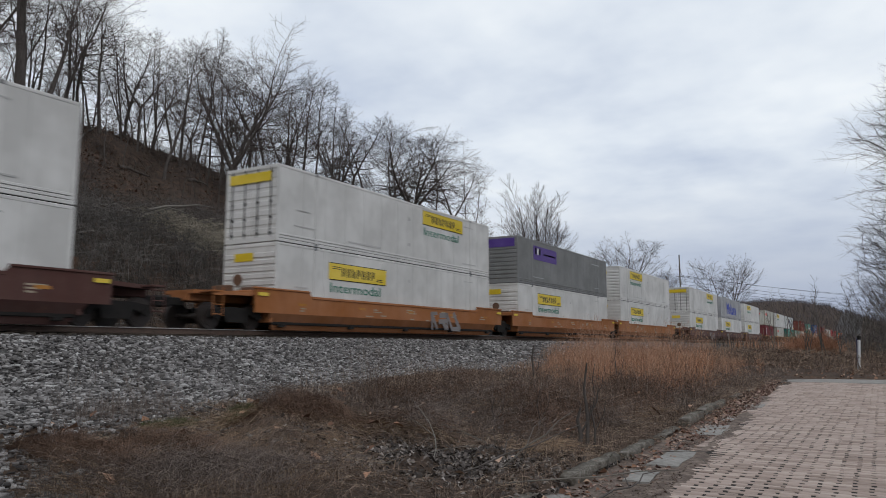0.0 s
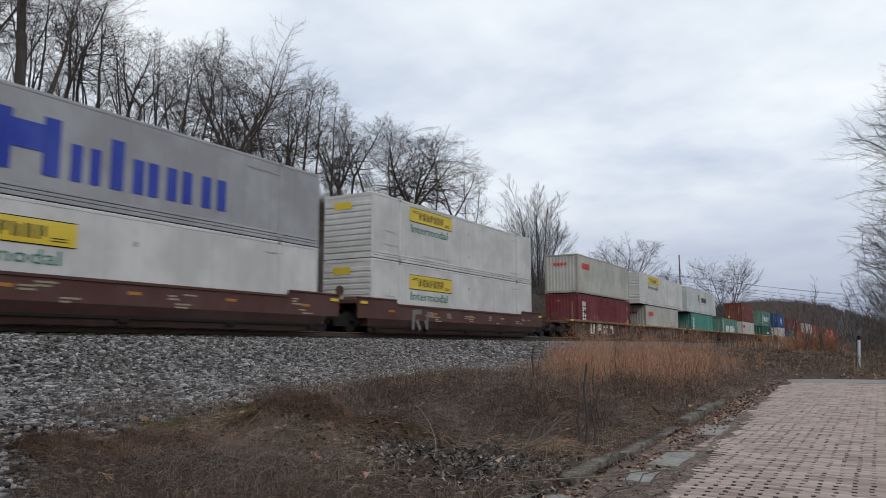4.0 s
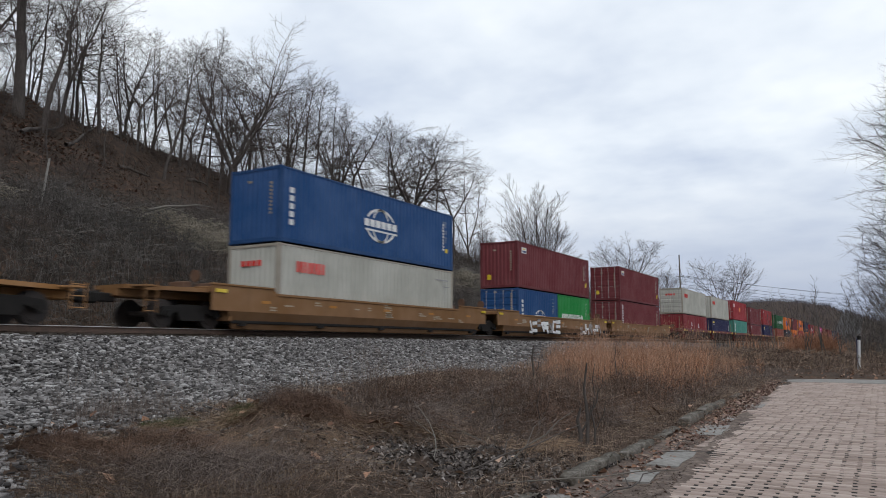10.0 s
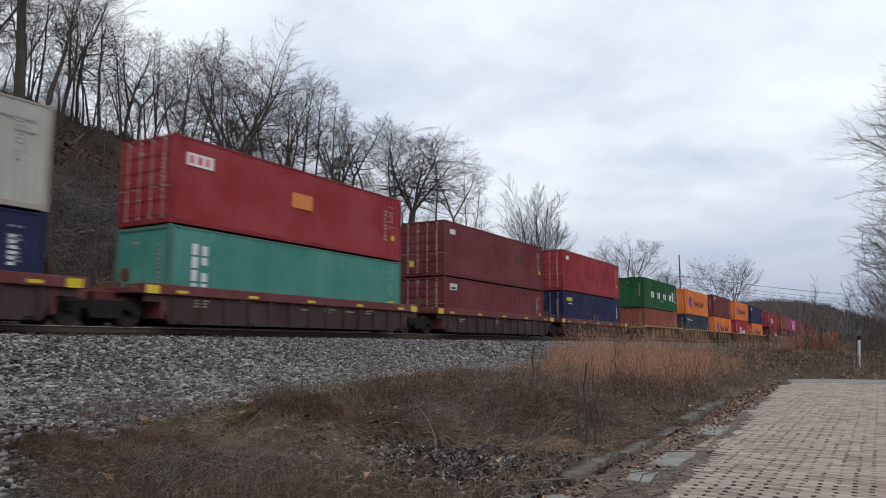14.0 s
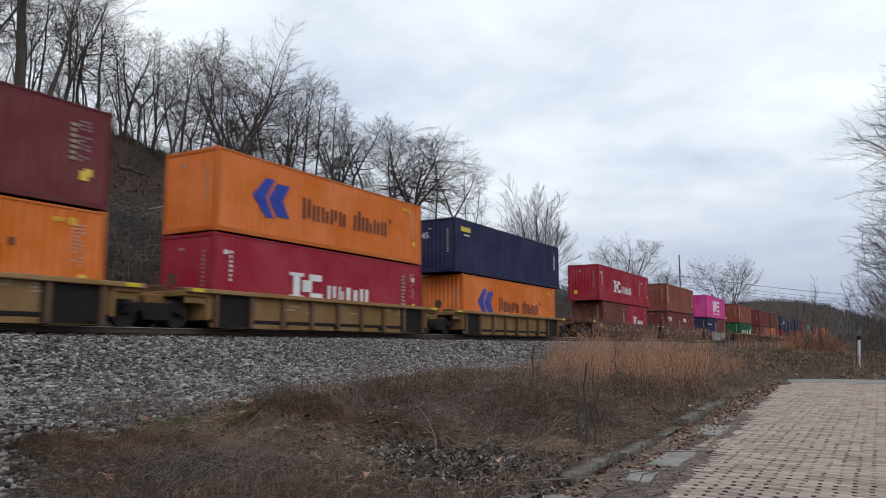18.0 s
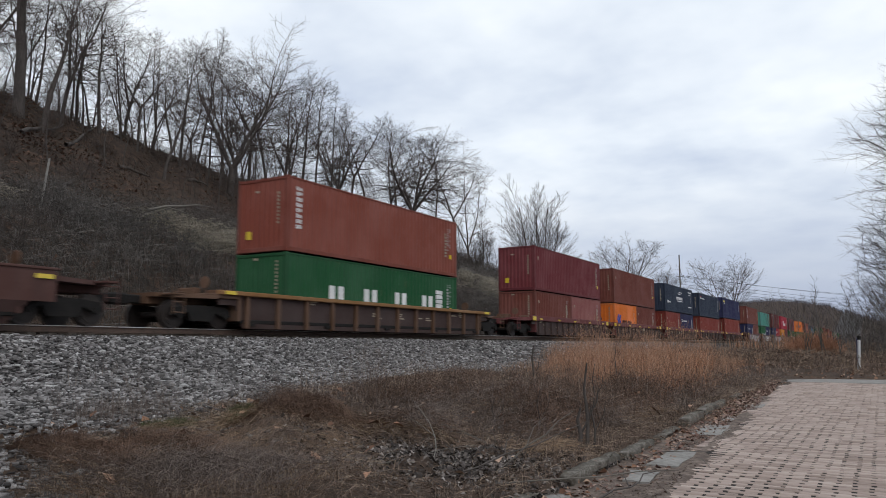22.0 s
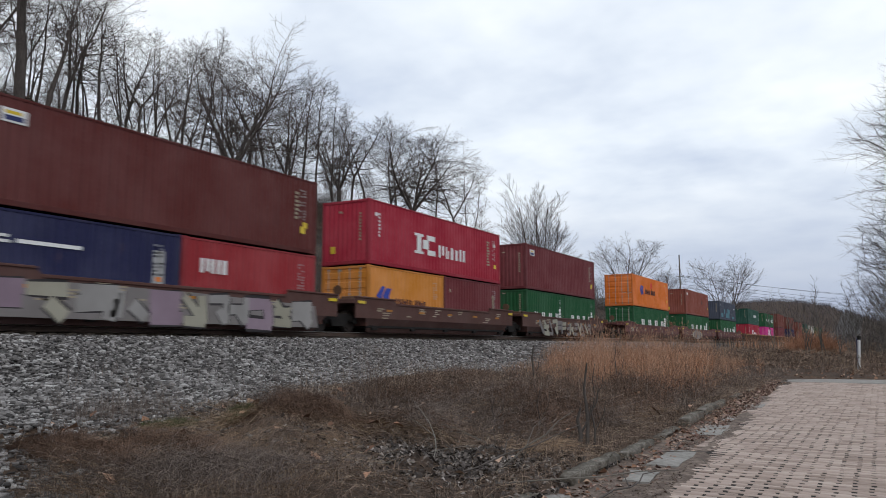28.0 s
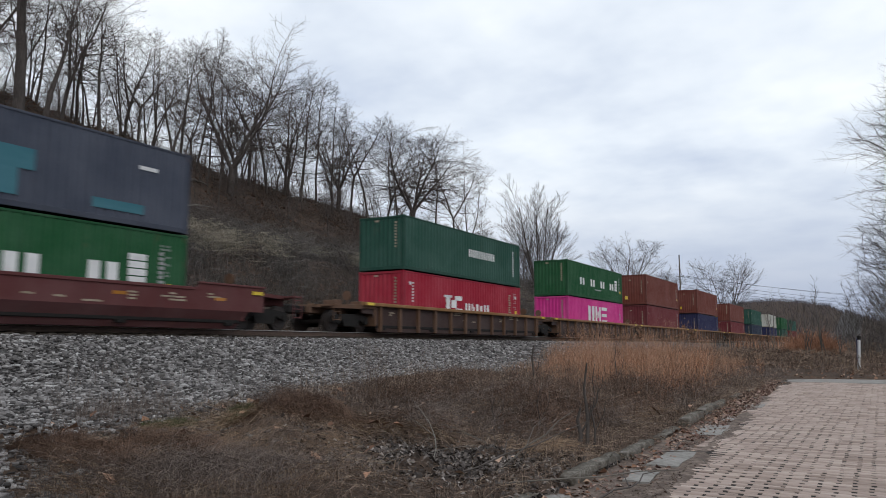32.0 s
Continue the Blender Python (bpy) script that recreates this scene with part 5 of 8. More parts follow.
# middle of each load along the train, well length, car style and colour, graffiti, upper box, lower boxes
# a box: length in feet, height, colour, mark, doors towards the view
H, S = HIGH, STD
JB, JBL, JBD = (53, H, "white", "jb", False), (53, H, "white", "jblow", False), (53, H, "white", "jbfar", True)
CONSIST = [
    (-385.98, 16.5, "smooth", "brown", None, JB, [JBL]),
    (-362.40, 16.5, "smooth", "orange", ("grey", 10.2, 12.2), JBD, [JBL]),
    (-342.60, 16.5, "smooth", "orange", None, (53, H, "grey", "purple", False), [JBL]),
    (-323.05, 16.5, "smooth", "orange", None, JB, [JBL]),
    (-297.75, 16.5, "smooth", "brown", ("grey", 10.0, 13.0), JBD, [JBL]),
    (-279.15, 16.5, "smooth", "brown", ("grey", 3.0, 4.6), (53, H, "silver", "bigblue", False), [JBL]),
    (-259.65, 16.5, "smooth", "brown", ("grey", 3.0, 4.2), JB, [JBL]),
    (-237.40, 14.9, "ribbed", "rust", ("white", 3.6, 8.4), (40, H, "beige", "oocl", False), [(40, H, "maroon", "column", False)]),
    (-220.25, 14.9, "ribbed", "rust", ("grey", 7.0, 11.0), JB, [(40, H, "beige", "oocl", False)]),
    (-201.90, 14.9, "ribbed", "rust", None, (53, H, "offwhite", "swift", False), [(40, H, "teal", "column", False)]),
    (-183.45, 14.9, "ribbed", "rust", None, None, [(40, H, "sage", "shipping", False)]),
    (-166.60, 14.9, "ribbed", "rust", None, (40, H, "redbrown", "dots", False), [(40, H, "beige", "oocl", False)]),
    (-144.85, 14.6, "ribbed", "amber", ("grey", 6.2, 9.0), (40, H, "sage", "shipping", False), [(40, S, "bottle", "outline", True)]),
    (-120.95, 16.5, "smooth", "tan", None, (40, H, "blue", "globe", False), [(40, H, "beige", "oocl", False)]),
    (-101.20, 16.5, "smooth", "tan", ("white", 3.2, 15.6), (40, H, "maroon", "sticker", False), [(20, S, "blue", "globe20", True), (20, S, "emerald", "green20", False)]),
    (-81.65, 16.5, "smooth", "tan", None, (40, H, "maroon", "sticker", True), [(40, H, "maroon", "vertical", True)]),
    (-59.60, 12.5, "spine", "maroon", None, (40, H, "beige", "oocl", True), [(20, S, "rosered", "sticker20", False), (20, S, "rosered", "tag20", False)]),
    (-44.10, 12.5, "spine", "maroon", None, (40, H, "beige", "oocl", False), [(40, S, "navy", "yellowtag", False)]),
    (-28.20, 12.5, "spine", "maroon", None, (40, H, "red", "plate", True), [(40, H, "teal", "column", False)]),
    (-12.30, 12.5, "spine", "maroon", None, (40, H, "maroon", "smudge", True), [(40, S, "maroon", "sticker", True)]),
    (3.25, 12.5, "spine", "maroon", None, (40, H, "red", "smudge", True), [(40, H, "navy", "yellowtag", True)]),
    (22.80, 12.5, "ribbed", "ochre", None, (40, H, "green", "uasc", False), [(40, S, "brick", "plain", False)]),
    (38.95, 12.5, "ribbed", "ochre", None, (40, H, "orange", "arrow", False), [(40, S, "slate", "stripes", False)]),
    (54.80, 12.5, "ribbed", "ochre", None, (40, H, "maroon", "sticker", False), [(40, H, "orange", "arrow", False)]),
    (70.70, 12.5, "ribbed", "ochre", None, (40, H, "orange", "arrow", False), [(40, H, "crimson", "kline", False)]),
    (86.80, 12.5, "ribbed", "ochre", None, (45, H, "navy", "yellowtag", False), [(40, H, "orange", "arrow", False)]),
    (108.55, 16.5, "smooth", "brown", None, (45, H, "crimson", "kline", False), [(20, S, "redbrown", "plain", False), (20, S, "crimson", "kline20", False)]),
    (128.05, 16.5, "smooth", "brown", None, (40, H, "brick", "vertical", False), [(40, S, "maroon", "twosticker", False)]),
    (147.55, 16.5, "smooth", "brown", ("lilac", 3.6, 11.0), (40, H, "pink", "one", False), [(20, S, "navy", "stripes20", False), (20, S, "redbrown", "plain", False)]),
    (171.25, 16.5, "ribbed", "rust", None, (40, H, "brick", "vertical", False), [(40, S, "green", "uasc", False)]),
    (193.05, 12.5, "spine", "maroon", None, (40, H, "maroon", "plain", False), [(20, S, "redbrown", "plain", False), (20, S, "dusty", "plain", False)]),
    (208.60, 12.5, "spine", "maroon", None, (40, H, "redbrown", "plain", False), [(20, S, "orange", "arrow20", False), (20, S, "redbrown", "plain", False)]),
    (224.75, 12.5, "spine", "maroon", None, (40, H, "slate", "peak", False), [(20, S, "oxide", "plain", False), (20, S, "navy", "stripes20", False)]),
    (240.60, 12.5, "spine", "maroon", None, (40, H, "slate", "stripes", False), [(40, S, "oxide", "plain", False)]),
    (256.35, 12.5, "spine", "maroon", None, (45, H, "navy", "yellowtag", False), [(40, H, "oxide", "plain", False)]),
    (276.00, 12.5, "smooth", "brown", ("lilac", 1.0, 11.0), (40, H, "redbrown", "vertical", False), [(20, S, "navy", "stripes20", False), (20, S, "redbrown", "plain", False)]),
    (291.50, 12.5, "smooth", "brown", ("word", 0, 0), (40, S, "teal", "plain", False), [(20, S, "green", "uasc20", False), (20, S, "navy", "stripes20", False)]),
    (307.10, 12.5, "smooth", "brown", ("lilac", 0.4, 12.0), (40, H, "oxblood", "sticker", False), [(20, S, "navy", "stripes20", False), (20, S, "red", "plate20", False)]),
    (322.55, 12.5, "smooth", "brown", None, (40, H, "crimson", "kline", False), [(20, S, "amber", "arrow20", True), (20, S, "maroon", "plain", False)]),
    (338.25, 12.5, "smooth", "brown", ("tan", 1.4, 10.6), (40, H, "maroon", "sticker", False), [(20, S, "green", "uasc20", False), (20, S, "green", "uasc20", False)]),
    (360.25, 16.5, "smooth", "wine", None, (40, H, "orange", "arrowmid", True), [(40, S, "green", "uasc", True)]),
    (380.10, 16.5, "smooth", "wine", ("blob", 4.2, 8.4), (40, H, "brick", "smudge", False), [(40, S, "green", "uasc", False)]),
    (399.80, 16.5, "smooth", "wine", None, (40, S, "steelblue", "patches", False), [(40, S, "green", "uasc", False)]),
    (423.75, 16.5, "ribbed", "rust", None, (40, S, "bottle", "outline", False), [(40, S, "crimson", "kline", False)]),
    (443.60, 16.5, "ribbed", "rust", None, (40, S, "green", "uasc", False), [(40, S, "pink", "one", False)]),
    (463.10, 16.5, "ribbed", "rust", None, (40, H, "redbrown", "plain", False), [(40, H, "maroon", "plain", False)]),
    (484.60, 16.5, "ribbed", "rust", None, (40, H, "redbrown", "plain", False), [(40, H, "navy", "plain", False)]),
    (506.00, 16.5, "ribbed", "rust", None, (40, S, "redbrown", "plain", False), [(40, S, "maroon", "plain", False)]),
    (525.70, 16.5, "ribbed", "rust", None, (40, S, "bottle", "plain", False), [(40, S, "slate", "plain", False)]),
    (547.20, 16.5, "ribbed", "rust", None, (40, S, "beige", "plain", False), [(40, S, "navy", "plain", False)]),
    (568.00, 16.5, "ribbed", "rust", None, (40, S, "green", "plain", False), [(40, S, "bottle", "plain", False)]),
    (588.00, 16.5, "ribbed", "rust", None, (40, S, "bottle", "plain", False), [(40, S, "maroon", "plain", False)]),
]
MOVING = []   # thing, its distance along the train, its level


def build_train():
    for i, (c, Lw, style, colour, graff, top, low) in enumerate(CONSIST):
        gap = []
        for j in (i - 1, i + 1):
            if 0 <= j < len(CONSIST):
                g = abs(CONSIST[j][0] - c) - (CONSIST[j][1] + Lw) / 2
                a = g / 2
                # the joint's bogie goes with the car nearer the tail
                gap.append(-a if a < 2.6 and j > i else a)
            else:
                gap.append(3.6)
        car = build_car(Lw, style, colour, gap[0], gap[1], graff)
        if colour == "wine":
            part("lettering", lettering("53", 0.62, flat_paint("bone", MARK["bone"])), car, "cream number on the side", at=on_side(1.436, -Lw / 2 + 0.55, 0.62) @ Matrix.Diagonal((1.3, 0.8, 1, 1)))
        MOVING.append((car, c, RAIL))
        z = BASE
        if len(low) == 2:
            for b, d in zip(low, (-3.06, 3.06)):
                MOVING.append((build_container(*b), c + d, z))
        else:
            MOVING.append((build_container(*low[0]), c, z))
        if top:
            MOVING.append((build_container(*top), c, z + low[0][1] + 0.03))


build_train()

# ---- trees and brush ----
def tube(V, F, pts, radii, sides):
    """Adds a tapered tube along pts to the lists."""
    n0 = len(V)
    for i, (p, r) in enumerate(zip(pts, radii)):
        d = (pts[min(i + 1, len(pts) - 1)] - pts[max(i - 1, 0)]).normalized()
        a = d.orthogonal().normalized()
        b = d.cross(a)
        for s in range(sides):
            t = 2 * math.pi * s / sides
            V.append(tuple(p + a * (r * math.cos(t)) + b * (r * math.sin(t))))
    for i in range(len(pts) - 1):
        for s in range(sides):
            k = (s + 1) % sides
            F.append((n0 + i * sides + s, n0 + i * sides + k, n0 + (i + 1) * sides + k, n0 + (i + 1) * sides + s))


def grow_bare(seed, tall=12.0, r=0.13, clear=0.3, limbs=17, reach=3.2, rise=(64, 36), profile=(0.75, 1.0, 0.9, 0.5), fork=1, split=0.3, spread=0.30, lean=(0.0, 0.0), counts=(9, 7, 6), thin=0.010, up=0.03, kink=0.16, mats=None):
    """A bare broadleaf tree: leaders, limbs rising from them, and three further orders of branches down to the twigs.
    rise: the limbs' angle from the leader, low and high; fork: leaders that part at the height split."""
    rnd = random.Random(seed)
    wood, fine = ([], []), ([], [])
    UP = Vector((0, 0, 1))

    def run(p, d, ln, n, bend, lift):
        pts = [p.copy()]
        for i in range(n):
            d = (d + Vector((rnd.gauss(0, bend), rnd.gauss(0, bend), rnd.gauss(0, bend * 0.7))) + UP * lift).normalized()
            p = p + d * (ln / n)
            pts.append(p.copy())
        return pts

    def spot(pts, t):
        x = t * (len(pts) - 1)
        j = min(int(x), len(pts) - 2)
        return pts[j].lerp(pts[j + 1], x - j), (pts[j + 1] - pts[j]).normalized()

    def branch(p, d, ln, rad, level):
        if level == 3:
            u = d.orthogonal().normalized() * rad
            w = d.cross(u)
            m = len(fine[0])
            fine[0].extend(tuple(p + u * c + w * e) for c, e in ((1, 0), (-0.5, 0.866), (-0.5, -0.866)))
            fine[0].append(tuple(p + d * ln + UP * (ln * up)))
            fine[1].extend(((m, m + 1, m + 3), (m + 1, m + 2, m + 3), (m + 2, m, m + 3)))
            return
        n = (6, 7, 4)[level]
        pts = run(p, d, ln, n, kink * (1, 1, 1.3)[level], up * (1, 1.3, 1.0)[level])
        tip = thin * (1.0, 0.8, 0.6, 0.35)[level]
        radii = [rad + (tip - rad) * (i / n) ** 0.8 for i in range(n + 1)]
        if level == 1 and rad > 0.045:
            tube(wood[0], wood[1], pts, radii, 5)
        else:
            quads = []
            tube(fine[0], quads, pts, radii, (6, 5, 3)[level])
            fine[1].extend(t for q in quads for t in ((q[0], q[1], q[2]), (q[0], q[2], q[3])))
        k = max(2, round(counts[level - 1] * rnd.uniform(0.8, 1.2)))
        side = rnd.choice((-1, 1))
        flat = d.cross(UP)
        flat = (flat if flat.length > 0.2 else d.orthogonal()).normalized()
        for i in range(k):
            t = min(0.98, 0.18 + 0.8 * (i + rnd.uniform(0.2, 0.8)) / k)
            q, along = spot(pts, t)
            side = -side
            out = (flat * side * rnd.uniform(0.5, 1.0) + along.cross(flat) * rnd.uniform(-0.7, 0.7)).normalized()
            a = radians(rnd.uniform(32, 68))
            branch(q, (along * math.cos(a) + out * math.sin(a)).normalized(), ln * (0.68 - 0.36 * t) * rnd.uniform(0.75, 1.3), max(thin * (1, 0.9, 0.62, 0.5)[level], (rad + (tip - rad) * t ** 0.8) * 0.55), level + 1)

    base = Vector((0, 0, -0.4))
    d = Vector((lean[0], lean[1], 1)).normalized()
    leaders = []
    if fork > 1:
        stem = run(base, d, split * tall + 0.4, 4, 0.05, 0.02)
        tube(wood[0], wood[1], stem, [r * 1.25, r * 1.06, r, r * 0.97, r * 0.94], 8)
        turn = rnd.uniform(0, 6.28)
        for i in range(fork):
            a = turn + 6.283 * i / fork + rnd.uniform(-0.4, 0.4)
            w = spread * rnd.uniform(0.6, 1.3)
            leaders.append((stem[-1] - d * 0.15, (d + Vector((math.cos(a), math.sin(a), 0)) * w).normalized(), (1 - split) * tall * rnd.uniform(0.85, 1.08), r * 1.1 / math.sqrt(fork), 0.10))
    else:
        leaders.append((base, d, tall + 0.4, r * 1.15, clear))
    for p, d, ln, rad, low in leaders:
        pts = run(p, d, ln, 10, 0.06, 0.03)
        radii = [rad * (1 - 0.92 * (i / 10) ** 1.1) + thin * 0.5 for i in range(11)]
        tube(wood[0], wood[1], pts, radii, 7)
        spin = rnd.uniform(0, 6.28)
        k = max(5, round(limbs / len(leaders)))
        for i in range(k):
            t = low + (0.985 - low) * (i + rnd.uniform(0.1, 0.9)) / k
            q, along = spot(pts, t)
            spin += 2.4 + rnd.uniform(-0.6, 0.6)
            u = along.orthogonal().normalized()
            w = along.cross(u)
            h = (t - low) / (1 - low)
            a = radians(rise[0] + (rise[1] - rise[0]) * h + rnd.uniform(-12, 12))
            size = reach * float(np.interp(h, np.linspace(0, 1, len(profile)), profile)) * rnd.uniform(0.7, 1.2)
            own = rad * (1 - 0.92 * t ** 1.1)
            branch(q, (along * math.cos(a) + (u * math.cos(spin) + w * math.sin(spin)) * math.sin(a)).normalized(), size, max(thin * 1.2, min(own * 0.7, 0.012 + size * 0.015)), 1)
    b, c = mats or (M_BARK, M_TWIG)
    top = max(v[2] for v in fine[0])
    return (mesh_fast("trunk", wood[0], wood[1], (b,), True), mesh_fast("crown", fine[0], fine[1], (c,), True), top)


def grow_broom(seed, stems, tilt, length, trunk, r, counts=(7, 6, 5, 4), angle=0.55, ratio=0.58, thin=0.008, droop=0.0, mats=None):
    """A bare tree with straight limbs that divide again and again, fanning from a short trunk."""
    rnd = random.Random(seed)
    wood, twigs = ([], []), ([], [])

    def limb(p, d, ln, r, level):
        n = 3 if level < 2 else 2
        pts, radii, q, e = [p.copy()], [r], p.copy(), d.copy()
        for i in range(n):
            e = (e + Vector((rnd.gauss(0, 0.06), rnd.gauss(0, 0.06), rnd.gauss(0.02 - droop, 0.05)))).normalized()
            q = q + e * (ln / n)
            pts.append(q.copy())
            radii.append(max(thin * 0.5, r * (1 - 0.75 * (i + 1) / n)))
        V, F = wood if level < 1 else twigs
        tube(V, F, pts, radii, (6, 5, 4, 3, 3)[level])
        if level >= len(counts):
            return
        spin = rnd.uniform(0, 6.28)
        for i in range(counts[level]):
            t = (0.3 if level else 0.25) + (0.72 if level else 0.75) * (i + rnd.random() * 0.7) / counts[level]
            t = min(t, 0.99)
            x = t * n
            j = min(int(x), n - 1)
            a = pts[j].lerp(pts[j + 1], x - j)
            along = (pts[j + 1] - pts[j]).normalized()
            u = along.orthogonal().normalized()
            w = along.cross(u)
            spin += 2.4 + rnd.uniform(-0.5, 0.5)
            g = angle * rnd.uniform(0.7, 1.3)
            c = along * math.cos(g) + (u * math.cos(spin) + w * math.sin(spin)) * math.sin(g)
            limb(a, c.normalized(), ln * ratio * (1.15 - 0.6 * t) * rnd.uniform(0.8, 1.2), max(thin, r * (1 - 0.6 * t) * 0.42), level + 1)

    if trunk > 0.3:
        tube(wood[0], wood[1], [Vector((0, 0, -0.35)), Vector((0.03, 0.02, trunk * 0.5)), Vector((0, 0.04, trunk + 0.15))], [r * 2.0, r * 1.6, r * 1.5], 8)
    for s in range(stems):
        t = 2 * math.pi * (s + rnd.random() * 0.5) / stems
        w = math.tan(tilt * (0.15 + 0.85 * ((s * 0.618) % 1.0)))
        d = Vector((math.cos(t) * w, math.sin(t) * w, 1)).normalized()
        limb(Vector((0.3 * r * math.cos(t), 0.3 * r * math.sin(t), max(trunk, -0.3) if trunk > 0.3 else -0.3)), d, length * (1.0 - 0.25 * ((s * 0.618) % 1.0)) * rnd.uniform(0.9, 1.1), r * rnd.uniform(0.75, 1), 0)
    top = max(v[2] for v in twigs[0])
    b, c = mats or (M_BARK, M_TWIG)
    return (mesh_fast("trunk", wood[0], wood[1], (b,), True), mesh_fast("crown", twigs[0], twigs[1], (c,), True), top)


def plant(meshes, x, y, label, tall, turn=0.0, group="", name="bare_tree", lean=0.0, wide=1.0, top=False):
    """Plants a tree so that it stands that many metres tall, or reaches that level."""
    g = float(height(x, y))
    scale = (tall - g if top else tall) / meshes[2]
    t = thing(name, label, "tree", group, at=pose(x, y, g, 0, lean, turn))
    t.scale = (scale * wide, scale * wide, scale)
    part("trunk", meshes[0], t)
    part("crown", meshes[1], t)
    return t


def build_trees():
    kinds = [dict(r=0.13, reach=3.2, limbs=22), dict(r=0.10, reach=2.7, limbs=20, clear=0.38, rise=(58, 34)), dict(r=0.14, reach=3.6, limbs=24, fork=2, split=0.28), dict(r=0.09, reach=2.4, limbs=19, clear=0.42, rise=(56, 32)),
             dict(r=0.12, reach=3.1, limbs=24, fork=2, split=0.42, spread=0.4), dict(r=0.12, reach=3.5, limbs=26, fork=3, split=0.22, spread=0.34), dict(r=0.08, reach=2.3, limbs=18, clear=0.3, lean=(0.0, 0.16)), dict(r=0.11, reach=2.9, limbs=20, clear=0.34, lean=(0.05, -0.12))]
    forest = [grow_bare(111 + i, **k) for i, k in enumerate(kinds)]
    words = ["slender bare grey tree on the wooded hillside", "tall leafless tree standing on the hill", "forked bare tree on the brown hillside", "thin bare sapling among the hillside trees"]
    rnd = random.Random(5)
    # the row along the brow: place, level of the top, kind
    for i, (x, y, z, k) in enumerate([(-47, 26.7, 25.5, 1), (-48, 30.2, 26.2, 2), (-46, 30.7, 25.3, 0), (-47, 33.1, 25.6, 3), (-45, 33.1, 23.8, 4), (-48, 36.6, 26.2, 5), (-41, 32.3, 21.7, 2), (-45, 36.8, 24.7, 0), (-47, 40.1, 26.6, 1), (-44, 38.8, 23.8, 3), (-47, 43.0, 26.4, 5), (-47, 46.0, 27.6, 4), (-45.5, 46.7, 26.6, 1), (-47, 50.4, 27.5, 2), (-46, 51.6, 27.2, 0), (-48, 56.2, 27.9, 3), (-45, 55.1, 25.7, 5), (-47, 60.5, 26.4, 4), (-46, 62.2, 26.2, 1), (-47, 66.9, 27.2, 2), (-48, 71.0, 28.1, 0), (-50, 82.7, 29.1, 3), (-50, 87.7, 28.3, 4), (-48, 88.8, 25.9, 5)]):
        plant(forest[k], x, y, words[(1, 0, 2, 0, 2, 2)[k]], z, rnd.uniform(0, 360), group="trees on the hillside", lean=rnd.uniform(-4, 4), wide=rnd.uniform(1.0, 1.25), top=True)
    # the wood behind it, lower towards its end
    for i in range(118):
        y = 14 + 90 * ((i * 0.618) % 1.0)
        x = -rnd.uniform(49, 66)
        k = rnd.uniform(4.5, 10.5) * np.interp(y, [16, 30, 50, 75, 90, 105], [1.1, 1.0, 1.0, 0.85, 0.6, 0.45])
        plant(forest[i * 5 % 8], x, y, words[i % 2], k, rnd.uniform(0, 360), group="trees on the hillside", lean=rnd.uniform(-6, 6), wide=rnd.uniform(0.9, 1.2))
    # saplings on the slope and under the trees
    for i in range(70):
        y = 14 + 80 * ((i * 0.618 + 0.3) % 1.0)
        x = -rnd.uniform(34, 50)
        plant(forest[(1, 3, 6, 7)[i % 4]], x, y, words[3], rnd.uniform(3.5, 6.5) * np.interp(y, [14, 60, 95], [1, 1, 0.7]), rnd.uniform(0, 360), group="trees on the hillside", lean=rnd.uniform(-9, 9), wide=rnd.uniform(0.8, 1.2))
    big = grow_bare(141, 15, 0.30, 0.3, 22, 4.2, (60, 25), fork=2, split=0.35, counts=(9, 7, 5))
    plant(big, -44.0, 24.0, "stout dark bare tree on the brow of the hill", 31.0, 20, top=True)
    for x, y, k, z in [(-46.0, 21.6, 1, 29.5), (-48.0, 24.5, 4, 29.0), (-42.0, 21.0, 0, 27.0), (-45.0, 27.2, 2, 27.5), (-50.0, 27.5, 5, 29.5), (-47.5, 29.5, 3, 27.0)]:
        plant(forest[k], x, y, words[1], z, rnd.uniform(0, 360), group="trees on the hillside", lean=rnd.uniform(-5, 8), top=True)
    leaner = grow_bare(142, 12, 0.19, 0.4, 17, 3.2, (55, 25), lean=(-0.05, 0.34))
    plant(leaner, -43.0, 24.8, "bare tree leaning out from the brow of the hill", 11.5, 0)
    plant(leaner, -41.5, 20.0, "leaning bare tree among hillside trees", 9.5, 30)
    arch = grow_bare(143, 11, 0.20, 0.25, 44, 4.0, (70, 40), (0.8, 1.0, 1.0, 0.7), 3, 0.18, 0.42, (0.0, 0.10), (9, 7, 5), 0.010, 0.02, 0.17)
    plant(arch, -41.8, 38.9, "tall bare tree arching over the slope", 25.2, 0, wide=1.25, top=True)
    plant(arch, -46.5, 44.0, "broad bare tree with a spreading twiggy crown", 26.2, 150, wide=1.1, top=True)
    plant(arch, -47.0, 51.0, "broad bare tree on the brow", 25.6, 250, wide=1.05, top=True)
    wide = grow_bare(244, 9.6, 0.28, 0.2, 90, 3.8, (80, 52), (0.9, 1.0, 1.0, 0.85), 5, 0.28, 0.66, (0, 0.04), (9, 8, 5), 0.010, 0.005, 0.17)
    plant(wide, -43.5, 66.6, "old bare tree with a wide domed crown", 26.3, 0, wide=1.15, top=True)
    plant(wide, -47.0, 58.5, "broad bare tree beside the domed tree", 25.8, 100, wide=0.9, top=True)
    pale = (M_BARK_PALE, M_PALE_TWIG)
    far = (M_BARK_FAR, M_TWIG_FAR)
    fan = grow_broom(45, 9, 0.62, 6.4, 0.0, 0.075, (9, 8, 6), 0.46, 0.52, 0.007, mats=(M_BARK, M_TWIG_FAR))
